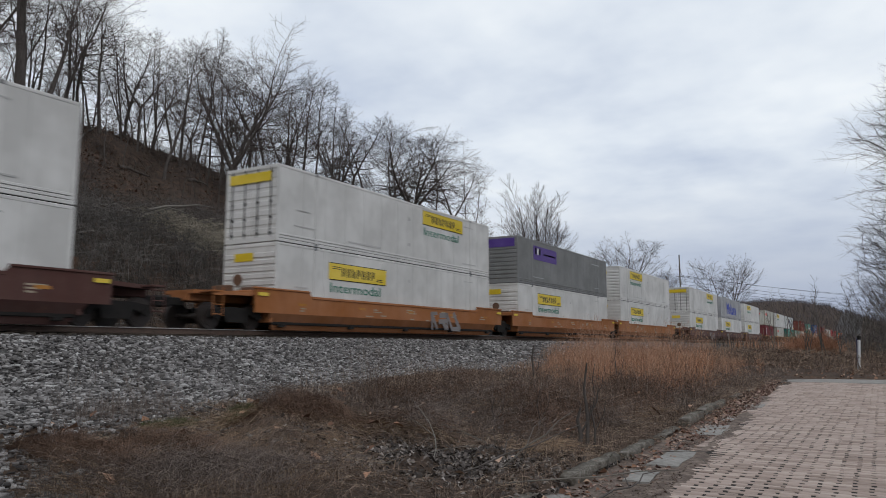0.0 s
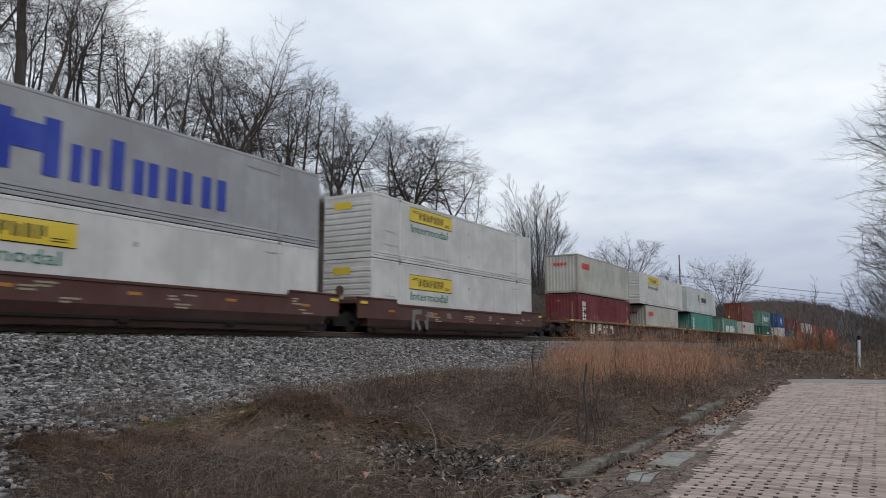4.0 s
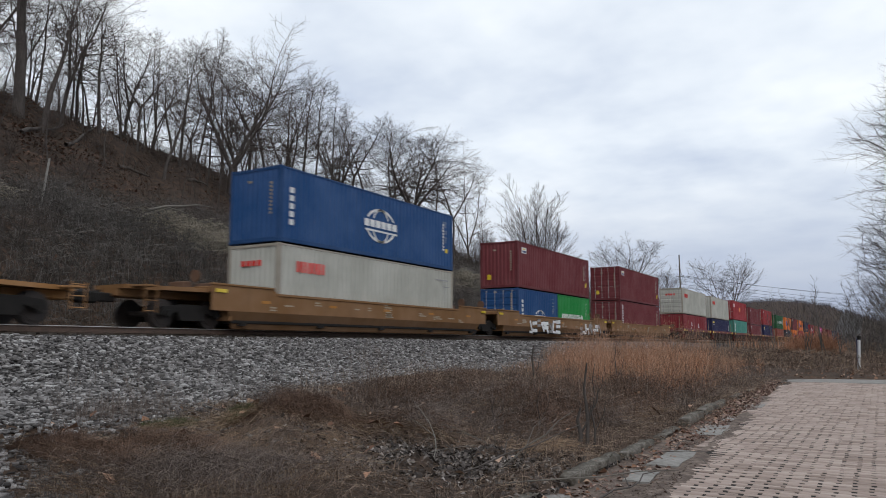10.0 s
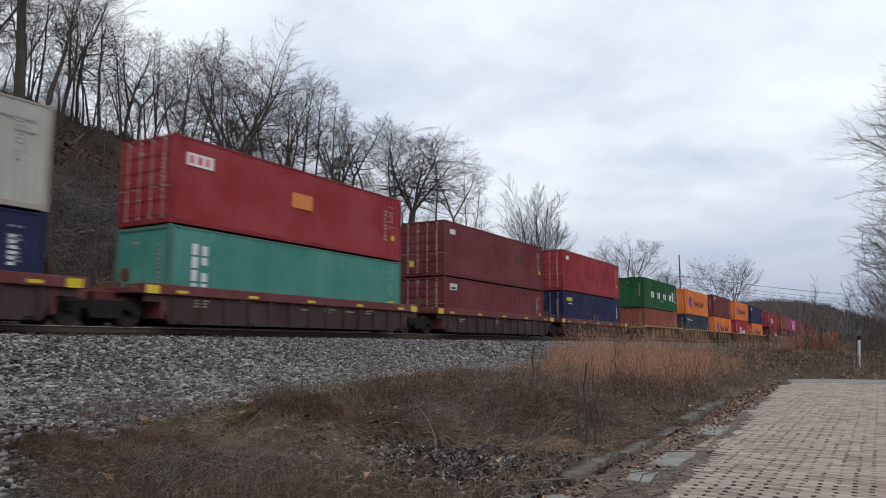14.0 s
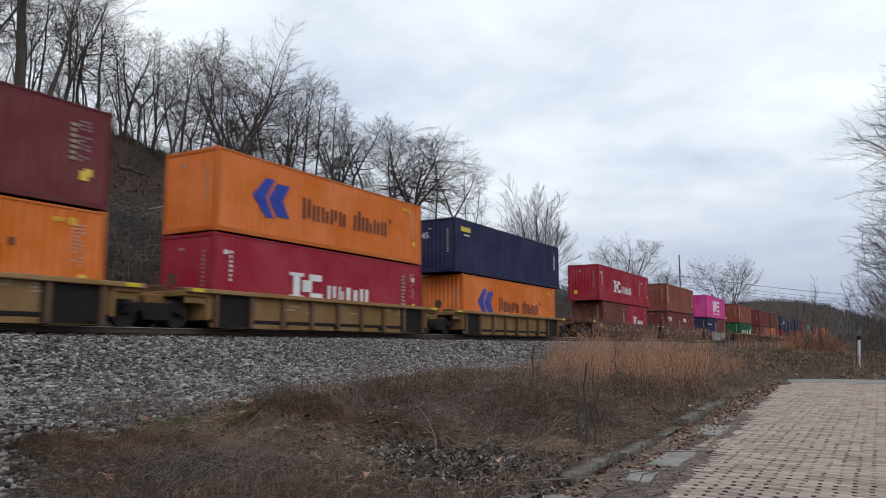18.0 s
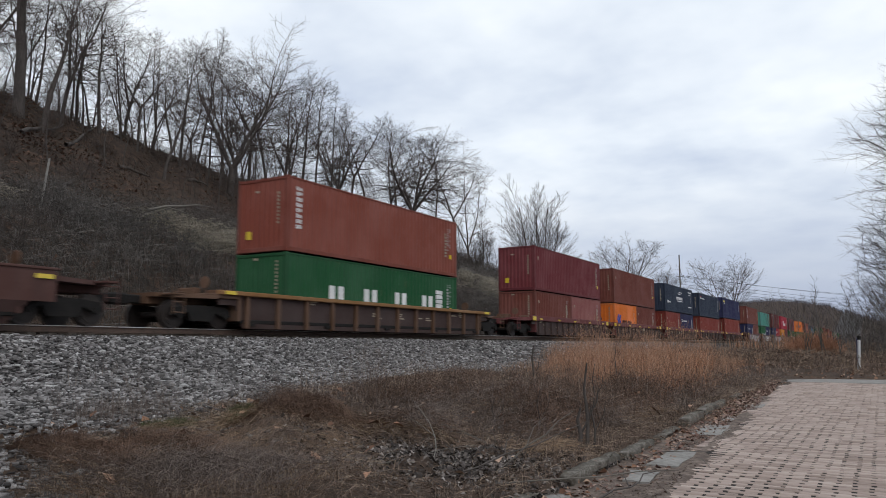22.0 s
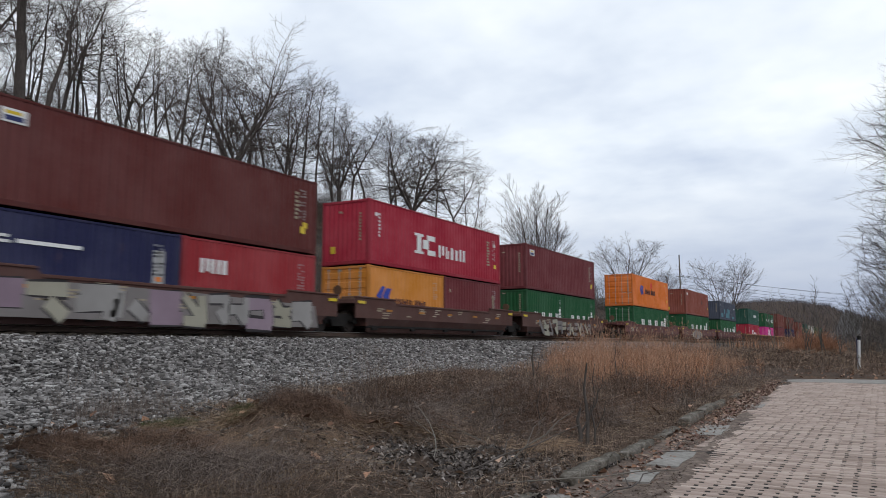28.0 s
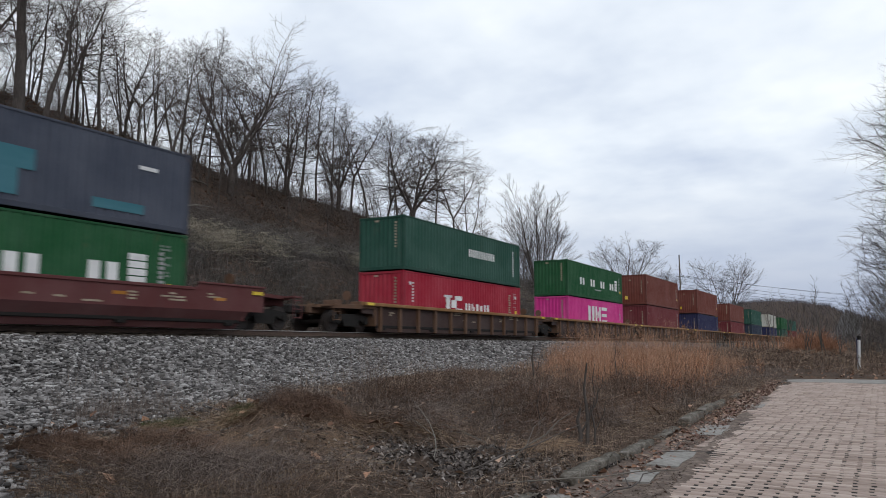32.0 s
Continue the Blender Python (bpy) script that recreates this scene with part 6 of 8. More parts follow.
    plant(fan, -31.0, 73.0, "many-stemmed bare tree fanning upwards beside the track", 19.2, 0, wide=1.05, top=True)
    round_ = grow_bare(146, 8.0, 0.16, 0.2, 44, 3.2, (66, 30), (0.95, 1.0, 0.9, 0.6), 5, 0.22, 0.42, (0, 0), (7, 6, 5), 0.013, 0.05, 0.08, far)
    plant(round_, -31.0, 106.0, "round-headed bare tree beside the track", 17.4, 0, wide=1.1, top=True)
    plant(round_, -29.0, 121.0, "small bare tree beside the track", 10.5, 80)
    plant(round_, -27.0, 162.0, "round-headed bare tree near the power line", 20.4, 140, wide=0.95, top=True)
    # edge of the wood behind the wide tree
    for i in range(12):
        x, y = -rnd.uniform(35, 44), 72 + i * 4.4
        plant((round_, forest[i % 6])[i % 2], x, y, "scrubby bare tree at the end of the wood", rnd.uniform(5.0, 7.5), rnd.uniform(0, 360), group="scrub at the end of the wood")
    # the tree at the end of the brick road, its trunk beyond the view
    side = grow_bare(147, 15.5, 0.24, 0.12, 88, 4.6, (84, 44), (0.9, 1.0, 1.0, 0.95, 0.6), 1, counts=(12, 9, 6), thin=0.009, up=0.025, kink=0.2)
    plant(side, 3.3, 41.0, "tall bare tree with level limbs beside the road end", 15.5, 0)
    plant(side, 6.4, 50.0, "tall bare tree behind the road end", 16.0, 120)
    thicket = grow_bare(148, 4.4, 0.05, 0.1, 30, 1.7, (46, 18), (0.9, 1.0, 0.9, 0.6), 6, 0.06, 0.55, (0, 0), (6, 5, 4), 0.006, 0.05, 0.14, pale)
    for i, (x, y, k) in enumerate([(1.6, 37.5, 4.2), (3.0, 36.0, 4.8), (2.4, 41.5, 6.0), (0.9, 45.0, 4.6), (4.8, 40.0, 5.6), (0.2, 50.5, 4.0), (2.2, 50.0, 6.4), (-1.2, 55.5, 3.8), (4.4, 54.0, 7.0), (-2.8, 64, 3.6), (1.2, 64, 6.0), (5.5, 47.0, 6.5), (0.0, 58.0, 4.6), (3.2, 46.0, 5.2), (-0.6, 49.0, 3.4), (6.0, 60.0, 7.5), (2.6, 70.0, 6.5), (1.9, 35.0, 3.2), (3.6, 43.0, 7.0), (1.8, 47.0, 5.0), (2.9, 39.0, 6.6), (4.2, 45.0, 8.0), (3.4, 48.5, 8.2), (5.0, 52.0, 9.0)]):
        plant(thicket, x, y, "dense leafless thicket beyond the brick road", k, i * 67, group="thickets at the road end", name="bare_shrub")
    bush = grow_bare(150, 2.2, 0.03, 0.1, 22, 1.2, (50, 22), (0.9, 1.0, 0.8), 6, 0.06, 0.7, (0, 0), (5, 5, 3), 0.008, 0.04, 0.16)
    for i in range(70):
        y = 12 + 70 * ((i * 0.618) % 1.0)
        plant(bush, -rnd.uniform(27, 47), y, "scraggly leafless shrub on the slope", rnd.uniform(1.0, 2.6), rnd.uniform(0, 360), group="shrubs on the slope", name="bare_shrub", wide=rnd.uniform(1.0, 1.6))
    sapling = grow_bare(149, 4.2, 0.035, 0.3, 12, 1.0, (40, 18), (0.8, 1.0, 0.6), 2, 0.2, 0.22, (0.03, 0), (3, 3, 2), 0.006, 0.08, 0.08, pale)
    for i, (x, y, k, ln) in enumerate([(-6.4, 56, 4.9, -4), (-5.6, 57, 4.6, 5), (-5.2, 59, 5.2, 9), (-3.2, 43, 3.6, -6), (-2.6, 44, 4.6, 3), (-1.8, 42, 3.9, -9), (-1.2, 40.5, 2.6, -16), (-3.8, 47, 4.2, 6), (-2.2, 41, 3.0, -20), (-0.8, 43, 4.4, 4)]):
        plant(sapling, x, y, "thin pale sapling in the brush", k, i * 50, lean=ln, group="saplings in the brush", name="sapling")
    # trees far along both sides of the line
    for i in range(34):
        left = i % 3
        y = 180 + i * 9.0
        x = -rnd.uniform(30, 60) if left else rnd.uniform(14, 50)
        plant(round_ if i % 2 else fan, x, y, "far bare tree beside the railway", rnd.uniform(7, 11), rnd.uniform(0, 360), group="far trees along the line")


build_trees()


def strokes(P, h, w, rng, bend=0.5, fan=1.0):
    """Curved tapering blades rooted at P: vertices and triangles."""
    n = len(P)
    az = rng.uniform(0, 2 * np.pi, n)
    dx, dy = np.cos(az), np.sin(az)
    tilt = rng.normal(0, 0.28, n) * fan
    curve = np.abs(rng.normal(0, bend, n))
    a2 = rng.uniform(0, 2 * np.pi, n)
    sx, sy = np.cos(a2) * w / 2, np.sin(a2) * w / 2
    mid = np.stack([P[:, 0] + dx * h * 0.5 * tilt, P[:, 1] + dy * h * 0.5 * tilt, P[:, 2] + 0.55 * h / np.sqrt(1 + tilt ** 2)], 1)
    reach = tilt + curve
    tip = np.stack([P[:, 0] + dx * h * reach * 0.9, P[:, 1] + dy * h * reach * 0.9, P[:, 2] + h * np.clip(1.0 - 0.42 * curve ** 1.3, 0.05, 1) / np.sqrt(1 + tilt ** 2)], 1)
    o = np.stack([sx, sy, np.zeros(n)], 1)
    base = P - np.array([0, 0, 0.02])
    V = np.stack([base - o, base + o, mid - o * 0.7, mid + o * 0.7, tip], 1).reshape(-1, 3)
    k = np.arange(n)[:, None] * 5
    F = np.concatenate([k + [[0, 1, 3]], k + [[0, 3, 2]], k + [[2, 3, 4]]], 0)
    return V, F


def stuff(name, chunks, mat, label, category):
    V, F, n = [], [], 0
    for v, f in chunks:
        V.append(v); F.append(f + n); n += len(v)
    ob = new(name, mesh_fast(name, np.concatenate(V), np.concatenate(F), (mat,)))
    return tagged(ob, label, category, kind="stuff")


def on_ground(x, y, dz=0.0):
    return np.stack([x, y, height(x, y) + dz], 1)


def clumped(rng, n, x0, x1, y0, y1, clumps, size):
    """Places gathered round random centres."""
    cx, cy = rng.uniform(x0, x1, clumps), rng.uniform(y0, y1, clumps)
    i = rng.integers(0, clumps, n)
    s = size * rng.uniform(0.4, 1.3, clumps)[i]
    return np.clip(cx[i] + rng.normal(0, 1, n) * s, x0, x1), np.clip(cy[i] + rng.normal(0, 1, n) * s, y0, y1)


def tangle(rng, P, span, rise, w):
    """Thin arching stems that leave the ground and come back to it."""
    n = len(P)
    az = rng.uniform(0, 2 * np.pi, n)
    d = np.stack([np.cos(az), np.sin(az), np.zeros(n)], 1) * span[:, None]
    side = np.stack([-np.sin(az), np.cos(az), np.zeros(n)], 1)
    wob = rng.normal(0, 0.12, n)[:, None] * span[:, None] * side
    up = np.array([0, 0, 1.0])
    c = [P, P + d * 0.3 + up * (rise * 0.85)[:, None] + wob * 0.5, P + d * 0.68 + up * rise[:, None] + wob, P + d + up * (rise * rng.uniform(0.1, 0.8, n))[:, None]]
    o = (side * 0.6 + up * 0.8) * w[:, None] / 2
    V = np.stack([c[0] - o, c[0] + o, c[1] - o, c[1] + o, c[2] - o * 0.8, c[2] + o * 0.8, c[3]], 1).reshape(-1, 3)
    k = np.arange(n)[:, None] * 7
    return V, np.concatenate([k + [[0, 1, 3]], k + [[0, 3, 2]], k + [[2, 3, 5]], k + [[2, 5, 4]], k + [[4, 5, 6]]], 0)


def leaf_scatter(rng, x, y, size, dz=0.01, curl=0.35):
    """Curled fallen leaves: two bent triangles each."""
    n = len(x)
    P = on_ground(x, y, dz)
    a = rng.uniform(0, 2 * np.pi, n)
    u = np.stack([np.cos(a), np.sin(a), rng.normal(0, curl, n)], 1) * size[:, None]
    v = np.stack([-np.sin(a), np.cos(a), rng.normal(0, curl, n)], 1) * size[:, None] * 0.7
    up = np.zeros((n, 3)); up[:, 2] = size * rng.uniform(0.1, 0.7, n)
    V = np.stack([P - u, P - u * 0.3 + v + up, P + u * 0.45 + v * 0.6 + up * 0.6, P + u, P + u * 0.3 - v * 0.9 + up * 0.8, P - u * 0.5 - v * 0.7 + up * 0.4, P + up * 0.15], 1).reshape(-1, 3)
    k = np.arange(n)[:, None] * 7
    return V, np.concatenate([k + [[a, b, 6]] for a, b in ((0, 1), (1, 2), (2, 3), (3, 4), (4, 5), (5, 0))], 0)


def drape(rng, x, y, span, lift, w, wild=0.6, dz=0.01):
    """Limp stems combed together that lie over the ground and its heaps."""
    n = len(x)
    az = 1.9 * np.sin(1.1 * x + 0.6 * y) + 1.6 * np.sin(1.9 * y - 0.8 * x + 1) + rng.normal(0, wild, n)
    c, s = np.cos(az), np.sin(az)
    curl = rng.normal(0, 0.5, n) * span
    rows = []
    for t in (0.0, 0.3, 0.65, 1.0):
        px, py = x + c * span * t - s * curl * t * t, y + s * span * t + c * curl * t * t
        rows.append(on_ground(px, py, dz + lift * 4 * t * (1.08 - t)))
    o = np.stack([-s * 0.7, c * 0.7, np.full(n, 0.6)], 1) * (w / 2)[:, None]
    V = np.stack([rows[0] - o, rows[0] + o, rows[1] - o, rows[1] + o, rows[2] - o * 0.8, rows[2] + o * 0.8, rows[3]], 1).reshape(-1, 3)
    k = np.arange(n)[:, None] * 7
    return V, np.concatenate([k + [[0, 1, 3]], k + [[0, 3, 2]], k + [[2, 3, 5]], k + [[2, 5, 4]], k + [[4, 5, 6]]], 0)


def stone_edge(y):
    """Where the crushed stone gives way to the weeds, as far as it reaches towards the road."""
    return np.interp(y, [2.0, 2.8, 4.0, 6.0, 8.5, 13.0, 25.0, 40.0], [-4.3, -4.9, -6.6, -7.5, -9.1, -10.3, -11.5, -11.9]) + 0.25 * np.sin(y * 2.3) + 0.15 * np.sin(y * 5.1)


def build_weeds():
    rng = np.random.default_rng(3)
    U = rng.uniform
    # rust-coloured tall grass along the kerb, in tufts that fan out
    tufts = 470
    ty = 13.0 + 22 * rng.random(tufts) ** 1.1
    tu = rng.beta(1.5, 1.35, tufts)
    tx = -ty * (0.13 + 0.31 * tu) + rng.normal(0, 0.5, tufts)
    sel = (tx < -3.3) & (tx > -11.5)
    tx, ty = tx[sel], ty[sel]
    n = len(tx) * 70
    i = rng.integers(0, len(tx), n)
    x, y = tx[i] + rng.normal(0, 0.08, n), ty[i] + rng.normal(0, 0.08, n)
    own = 0.25 + 1.5 * rng.random(len(tx)) ** 1.9
    tall = own[i] * np.interp(y, [13.5, 17, 26, 34], [0.7, 1.1, 1.0, 0.8])
    edge = np.clip(np.minimum(-x / y - 0.13, 0.46 + x / y) / 0.08, 0.4, 1)
    tall = tall * edge
    plume = rng.random(len(tx))[i] < 0.10
    tall = np.where(plume, tall * 0.3 + 1.2 * edge, tall)
    V, F = strokes(on_ground(x, y), tall * U(0.2, 1.15, n), U(0.0025, 0.0065, n), rng, 0.8, 1.3)
    # each tuft leans as one
    sway = rng.normal(0, 0.24, (len(tx), 2))[np.repeat(i, 5)]
    V = V.copy(); V[:, :2] += sway * np.maximum(V[:, 2:3] - height(V[:, 0], V[:, 1])[:, None], 0)
    stuff("bluestem_grass", [(V, F)], M_STRAW, "tall rust-coloured dry grass beside the kerb", "grass")
    # dark stalks added among the tufts to darken the gaps between them
    k = rng.integers(0, n, 3200)
    P = on_ground(x[k] + rng.normal(0, 0.2, 3200), y[k] + rng.normal(0, 0.2, 3200))
    stuff("dark_stalks", [strokes(P, U(0.3, 1.0, 3200) * np.clip(tall[k] + 0.3, 0, 1.2), U(0.004, 0.008, 3200), rng, 0.5, 1.2)], M_RUSSET, "dark stalks added to darken gaps in the tall grass", "weeds")
    # feathery seed heads and fluff
    m = 40000
    k = rng.integers(0, n, m)
    P = on_ground(x[k] + rng.normal(0, 0.12, m), y[k] + rng.normal(0, 0.12, m)); P[:, 2] += tall[k] * U(0.4, 0.98, m)
    stuff("seed_heads", [strokes(P, U(0.03, 0.14, m), U(0.003, 0.006, m), rng, 0.8, 1.6)], M_PALE_RUST, "feathery seed heads of the dry grass", "grass")
    # finer grey stems in front of the tall grass
    x, y = clumped(rng, 11000, -8.5, -2.9, 9.5, 21, 120, 0.32)
    P = on_ground(x, y)
    stuff("grey_brushwood", [strokes(P, U(0.15, 0.95, len(x)), U(0.002, 0.005, len(x)), rng, 0.9, 1.8), tangle(rng, P, U(0.2, 0.7, len(x)), U(0.02, 0.32, len(x)), U(0.002, 0.004, len(x)))], M_DRY, "fine grey-brown stems matted below the tall grass", "weeds")
    x, y = clumped(rng, 9000, -7.2, -3.0, 9.0, 16.5, 60, 0.3)
    P = on_ground(x, y)
    stuff("russet_brushwood", [strokes(P[::3], U(0.1, 0.6, len(x[::3])), U(0.0025, 0.005, len(x[::3])), rng, 1.0, 3.0), tangle(rng, P, U(0.1, 0.6, len(x)), U(0.02, 0.4, len(x)), U(0.002, 0.005, len(x)))], M_RUSSET, "dark russet brush standing before the tall grass", "brush")
    # limp dead stems matted over the verge
    def verge_places(n, clumps, size):
        cy = 3.0 + 19 * rng.random(clumps) ** 1.5
        cx = U(stone_edge(cy) - 0.2, -2.75)
        i = rng.integers(0, clumps, n)
        s = size * U(0.4, 1.3, clumps)[i]
        x, y = np.minimum(cx[i] + rng.normal(0, 1, n) * s, -2.65), cy[i] + rng.normal(0, 1, n) * s
        keep = x > stone_edge(y) - 0.25 * rng.random(n)
        return x[keep], y[keep]

    def open_places(x, y):
        """Leaves out the bare leaf-strewn hollow by the kerb."""
        keep = ((x + 3.2) / 1.15) ** 2 + ((y - 5.55) / 0.85) ** 2 > rng.uniform(0.6, 1.2, len(x))
        return x[keep], y[keep]

    x, y = verge_places(52000, 900, 0.3)
    x, y = open_places(x, y)
    keep = rng.random(len(x)) < np.interp(y, [3.0, 5.5, 9.0], [0.4, 0.7, 1.0]) * np.where((x < -4.3) & (y < 4.7), 0.4, 1)
    x, y = x[keep], y[keep]
    n = len(x)
    near = np.interp(y, [3, 8, 16], [0.75, 1.1, 1.9])
    stuff("dry_weeds", [drape(rng, x, y, U(0.06, 0.35, n), U(0.0, 0.09, n), U(0.0018, 0.0045, n) * near, 1.6)], M_DRY, "limp brown dead weeds matted over the verge", "weeds")
    x, y = verge_places(12000, 120, 0.26)
    x, y = open_places(x, y)
    n = len(x)
    near = np.interp(y, [3, 8, 16], [0.75, 1.1, 1.9])
    stuff("straw_mat", [drape(rng, x, y, U(0.15, 0.5, n), U(0.01, 0.12, n), U(0.0015, 0.0035, n) * near, 0.8, 0.02)], M_HAY, "golden-brown straw lying combed over the mounds", "weeds")
    x, y = verge_places(12000, 420, 0.2)
    x, y = open_places(x, y)
    n = len(x)
    stuff("upright_weeds", [strokes(on_ground(x, y), U(0.06, 0.25, n), U(0.0015, 0.004, n), rng, 1.2, 3.2)], M_DRY, "short brown dead weeds standing on the verge", "weeds")
    y = 3.2 + 21 * rng.random(9000)
    x = np.interp(y, [3, 10, 20, 25], [-2.42, -2.5, -2.85, -2.95]) + rng.normal(0, 0.14, 9000)
    P = on_ground(x, y)
    stuff("kerb_weeds", [strokes(P[:5000], U(0.04, 0.2, 5000), U(0.002, 0.005, 5000), rng, 1.0, 2.4), tangle(rng, P[5000:], U(0.08, 0.35, 4000), U(0.0, 0.12, 4000), U(0.002, 0.004, 4000))], M_DRY, "dry weeds hanging over the kerb", "weeds")
    # fine russet brush on the heaps
    ch = []
    for cx, cy, rx, ry, hh, n in [(-5.75, 6.5, 0.75, 0.62, 0.22, 12000), (-6.3, 4.1, 0.7, 0.3, 0.2, 6500), (-5.6, 4.5, 0.75, 0.36, 0.2, 6500), (-5.5, 3.75, 0.9, 0.32, 0.16, 9000), (-4.7, 7.3, 0.8, 0.5, 0.12, 3500), (-7.2, 10.4, 1.3, 0.7, 0.14, 4000), (-8.2, 14.2, 1.5, 0.9, 0.2, 4500), (-5.6, 10.6, 1.0, 0.7, 0.16, 3500), (-5.6, 13.4, 1.2, 0.8, 0.24, 4000), (-4.0, 9.1, 0.8, 0.7, 0.24, 4500), (-3.6, 12.0, 0.55, 1.2, 0.26, 4500), (-9.4, 16.5, 1.4, 1.0, 0.2, 3500), (-3.4, 8.0, 0.4, 0.7, 0.24, 3500), (-4.6, 11.6, 0.8, 0.8, 0.32, 4000)]:
        a, q = U(0, 2 * np.pi, n), np.sqrt(rng.random(n))
        x, y = cx + rx * q * np.cos(a), cy + ry * q * np.sin(a)
        h = hh * (1.05 - 0.7 * q ** 2) * (0.75 + 0.35 * np.sin(x * 7 + cy) * np.sin(y * 6 + cx))
        k = np.interp(cy, [4, 8, 16], [0.7, 1.0, 1.6])
        half = n // 4
        ch.append(strokes(on_ground(x[:half], y[:half]), h[:half] * U(0.4, 1.3, half), U(0.0012, 0.0032, half) * k, rng, 0.9, 2.0))
        ch.append(drape(rng, x[half:], y[half:], U(0.06, 0.3, n - half), h[half:] * U(0.1, 1.0, n - half), U(0.0014, 0.0036, n - half) * k, 2.5, 0.02 + h[half:] * U(0.0, 0.6, n - half)))
    stuff("russet_weeds", ch, M_RUSSET, "matted russet weed mounds on the verge", "weeds")
    # pale arching stems in front, grey stalks at the foot of the ballast
    n = 9000
    x, y = -4.4 + rng.normal(0, 0.5, n), 4.0 + rng.normal(0, 0.4, n)
    ch = [drape(rng, x, y, U(0.06, 0.4, n), U(0.02, 0.18, n), U(0.0012, 0.003, n), 2.0, 0.02)]
    x, y = U(-6.8, -2.9, 1100), U(3.2, 9.0, 1100)
    x, y = open_places(x, y)
    n = len(x)
    stuff("bleached_stems", [drape(rng, x, y, U(0.1, 0.45, n), U(0.02, 0.15, n), U(0.0014, 0.0028, n), 2.0, 0.02)], M_HAY, "long bleached grass stems arching over the weeds", "weeds")
    x, y = clumped(rng, 2600, -5.0, -2.9, 6.6, 9.6, 26, 0.25)
    ch.append(tangle(rng, on_ground(x, y, 0.02), U(0.1, 0.45, len(x)), U(0.03, 0.3, len(x)), U(0.0015, 0.004, len(x))))
    x, y = clumped(rng, 1500, -9.4, -7.4, 5.8, 8.6, 14, 0.3)
    ch.append(strokes(on_ground(x, y), U(0.1, 0.5, len(x)), U(0.002, 0.0035, len(x)), rng, 0.9, 1.6))
    x, y = clumped(rng, 700, -10.4, -7.2, 4.5, 11, 14, 0.4)
    ch.append(strokes(on_ground(x, y), U(0.08, 0.6, len(x)), U(0.0015, 0.004, len(x)), rng, 0.9, 2.2))
    x, y = clumped(rng, 7000, -7.5, -2.7, 8, 26, 120, 0.45)
    ch.append(strokes(on_ground(x, y), U(0.15, 0.7, len(x)), U(0.003, 0.006, len(x)), rng, 0.7, 1.5))
    x, y = clumped(rng, 6000, -7.5, -2.7, 8, 26, 120, 0.45)
    ch.append(tangle(rng, on_ground(x, y), U(0.15, 0.6, len(x)), U(0.05, 0.4, len(x)), U(0.002, 0.005, len(x))))
    x, y = clumped(rng, 160, -16.9, -10.5, 8, 32, 14, 0.25)
    ch.append(strokes(on_ground(x, y), U(0.2, 0.6, len(x)), U(0.004, 0.008, len(x)), rng, 0.4, 0.9))
    stuff("grey_stalks", ch, M_GREY, "thin grey dead stalks", "weeds")
    x, y = clumped(rng, 9000, -7.5, -6.0, 5.8, 8.4, 9, 0.2)
    stuff("green_grass", [strokes(on_ground(x, y), U(0.08, 0.19, len(x)), U(0.003, 0.006, len(x)), rng, 0.9, 1.8)], M_GREEN, "small patches of green winter grass", "grass")
    # brush beyond the road end and down the right of way
    ch = []
    x, y = clumped(rng, 9000, -13.5, 6.0, 28.5, 60, 240, 0.7)
    ch.append(strokes(on_ground(x, y), U(0.25, 1.0, len(x)), U(0.006, 0.012, len(x)), rng, 0.7, 1.6))
    x, y = clumped(rng, 9000, -13.0, 6.0, 28.0, 60, 240, 0.8)
    ch.append(tangle(rng, on_ground(x, y), U(0.3, 1.3, len(x)), U(0.1, 0.7, len(x)), U(0.006, 0.014, len(x))))
    x, y = clumped(rng, 9000, -15.0, 14.0, 58, 200, 260, 1.8)
    ch.append(strokes(on_ground(x, y), U(0.6, 2.2, len(x)), U(0.015, 0.04, len(x)), rng, 0.5, 1.2))
    stuff("roadside_brush", ch, M_DRY, "brown leafless brush along the right of way", "brush")
    # rust-coloured bush of grass beyond the road end
    n = 9000
    a, q = U(0, 2 * np.pi, n), np.sqrt(rng.random(n))
    x, y = -3.5 + 1.4 * q * np.cos(a), 50 + 2.4 * q * np.sin(a)
    stuff("rust_bush", [strokes(on_ground(x, y), (2.3 - 1.2 * q ** 2) * U(0.35, 1.1, n), U(0.012, 0.028, n), rng, 0.8, 1.8)], M_STRAW, "rust-coloured clump of tall grass in the brush", "grass")
    x, y = clumped(rng, 700, -13.0, -6.0, 62, 120, 16, 1.2)
    stuff("far_bluestem", [strokes(on_ground(x, y), U(0.9, 2.2, len(x)), U(0.02, 0.04, len(x)), rng, 0.3, 0.6)], M_STRAW, "far patch of rust-coloured grass", "grass")
    # grey tangle on the bank behind the train
    ch = []
    x, y = clumped(rng, 22000, -33.0, -23.6, 4, 62, 520, 0.75)
    h = U(0.5, 2.0, len(x)) * np.clip((-22.6 - x) / 2.5, 0.35, 1)
    ch.append(strokes(on_ground(x, y), h, U(0.008, 0.018, len(x)), rng, 0.9, 1.8))
    x, y = clumped(rng, 26000, -33.0, -23.4, 4, 62, 520, 0.8)
    ch.append(tangle(rng, on_ground(x, y, 0.1), U(0.4, 2.0, len(x)), U(0.15, 1.4, len(x)) * np.clip((-22.6 - x) / 2.5, 0.35, 1), U(0.008, 0.02, len(x))))
    x, y = clumped(rng, 14000, -36.0, -23.8, 60, 190, 330, 1.2)
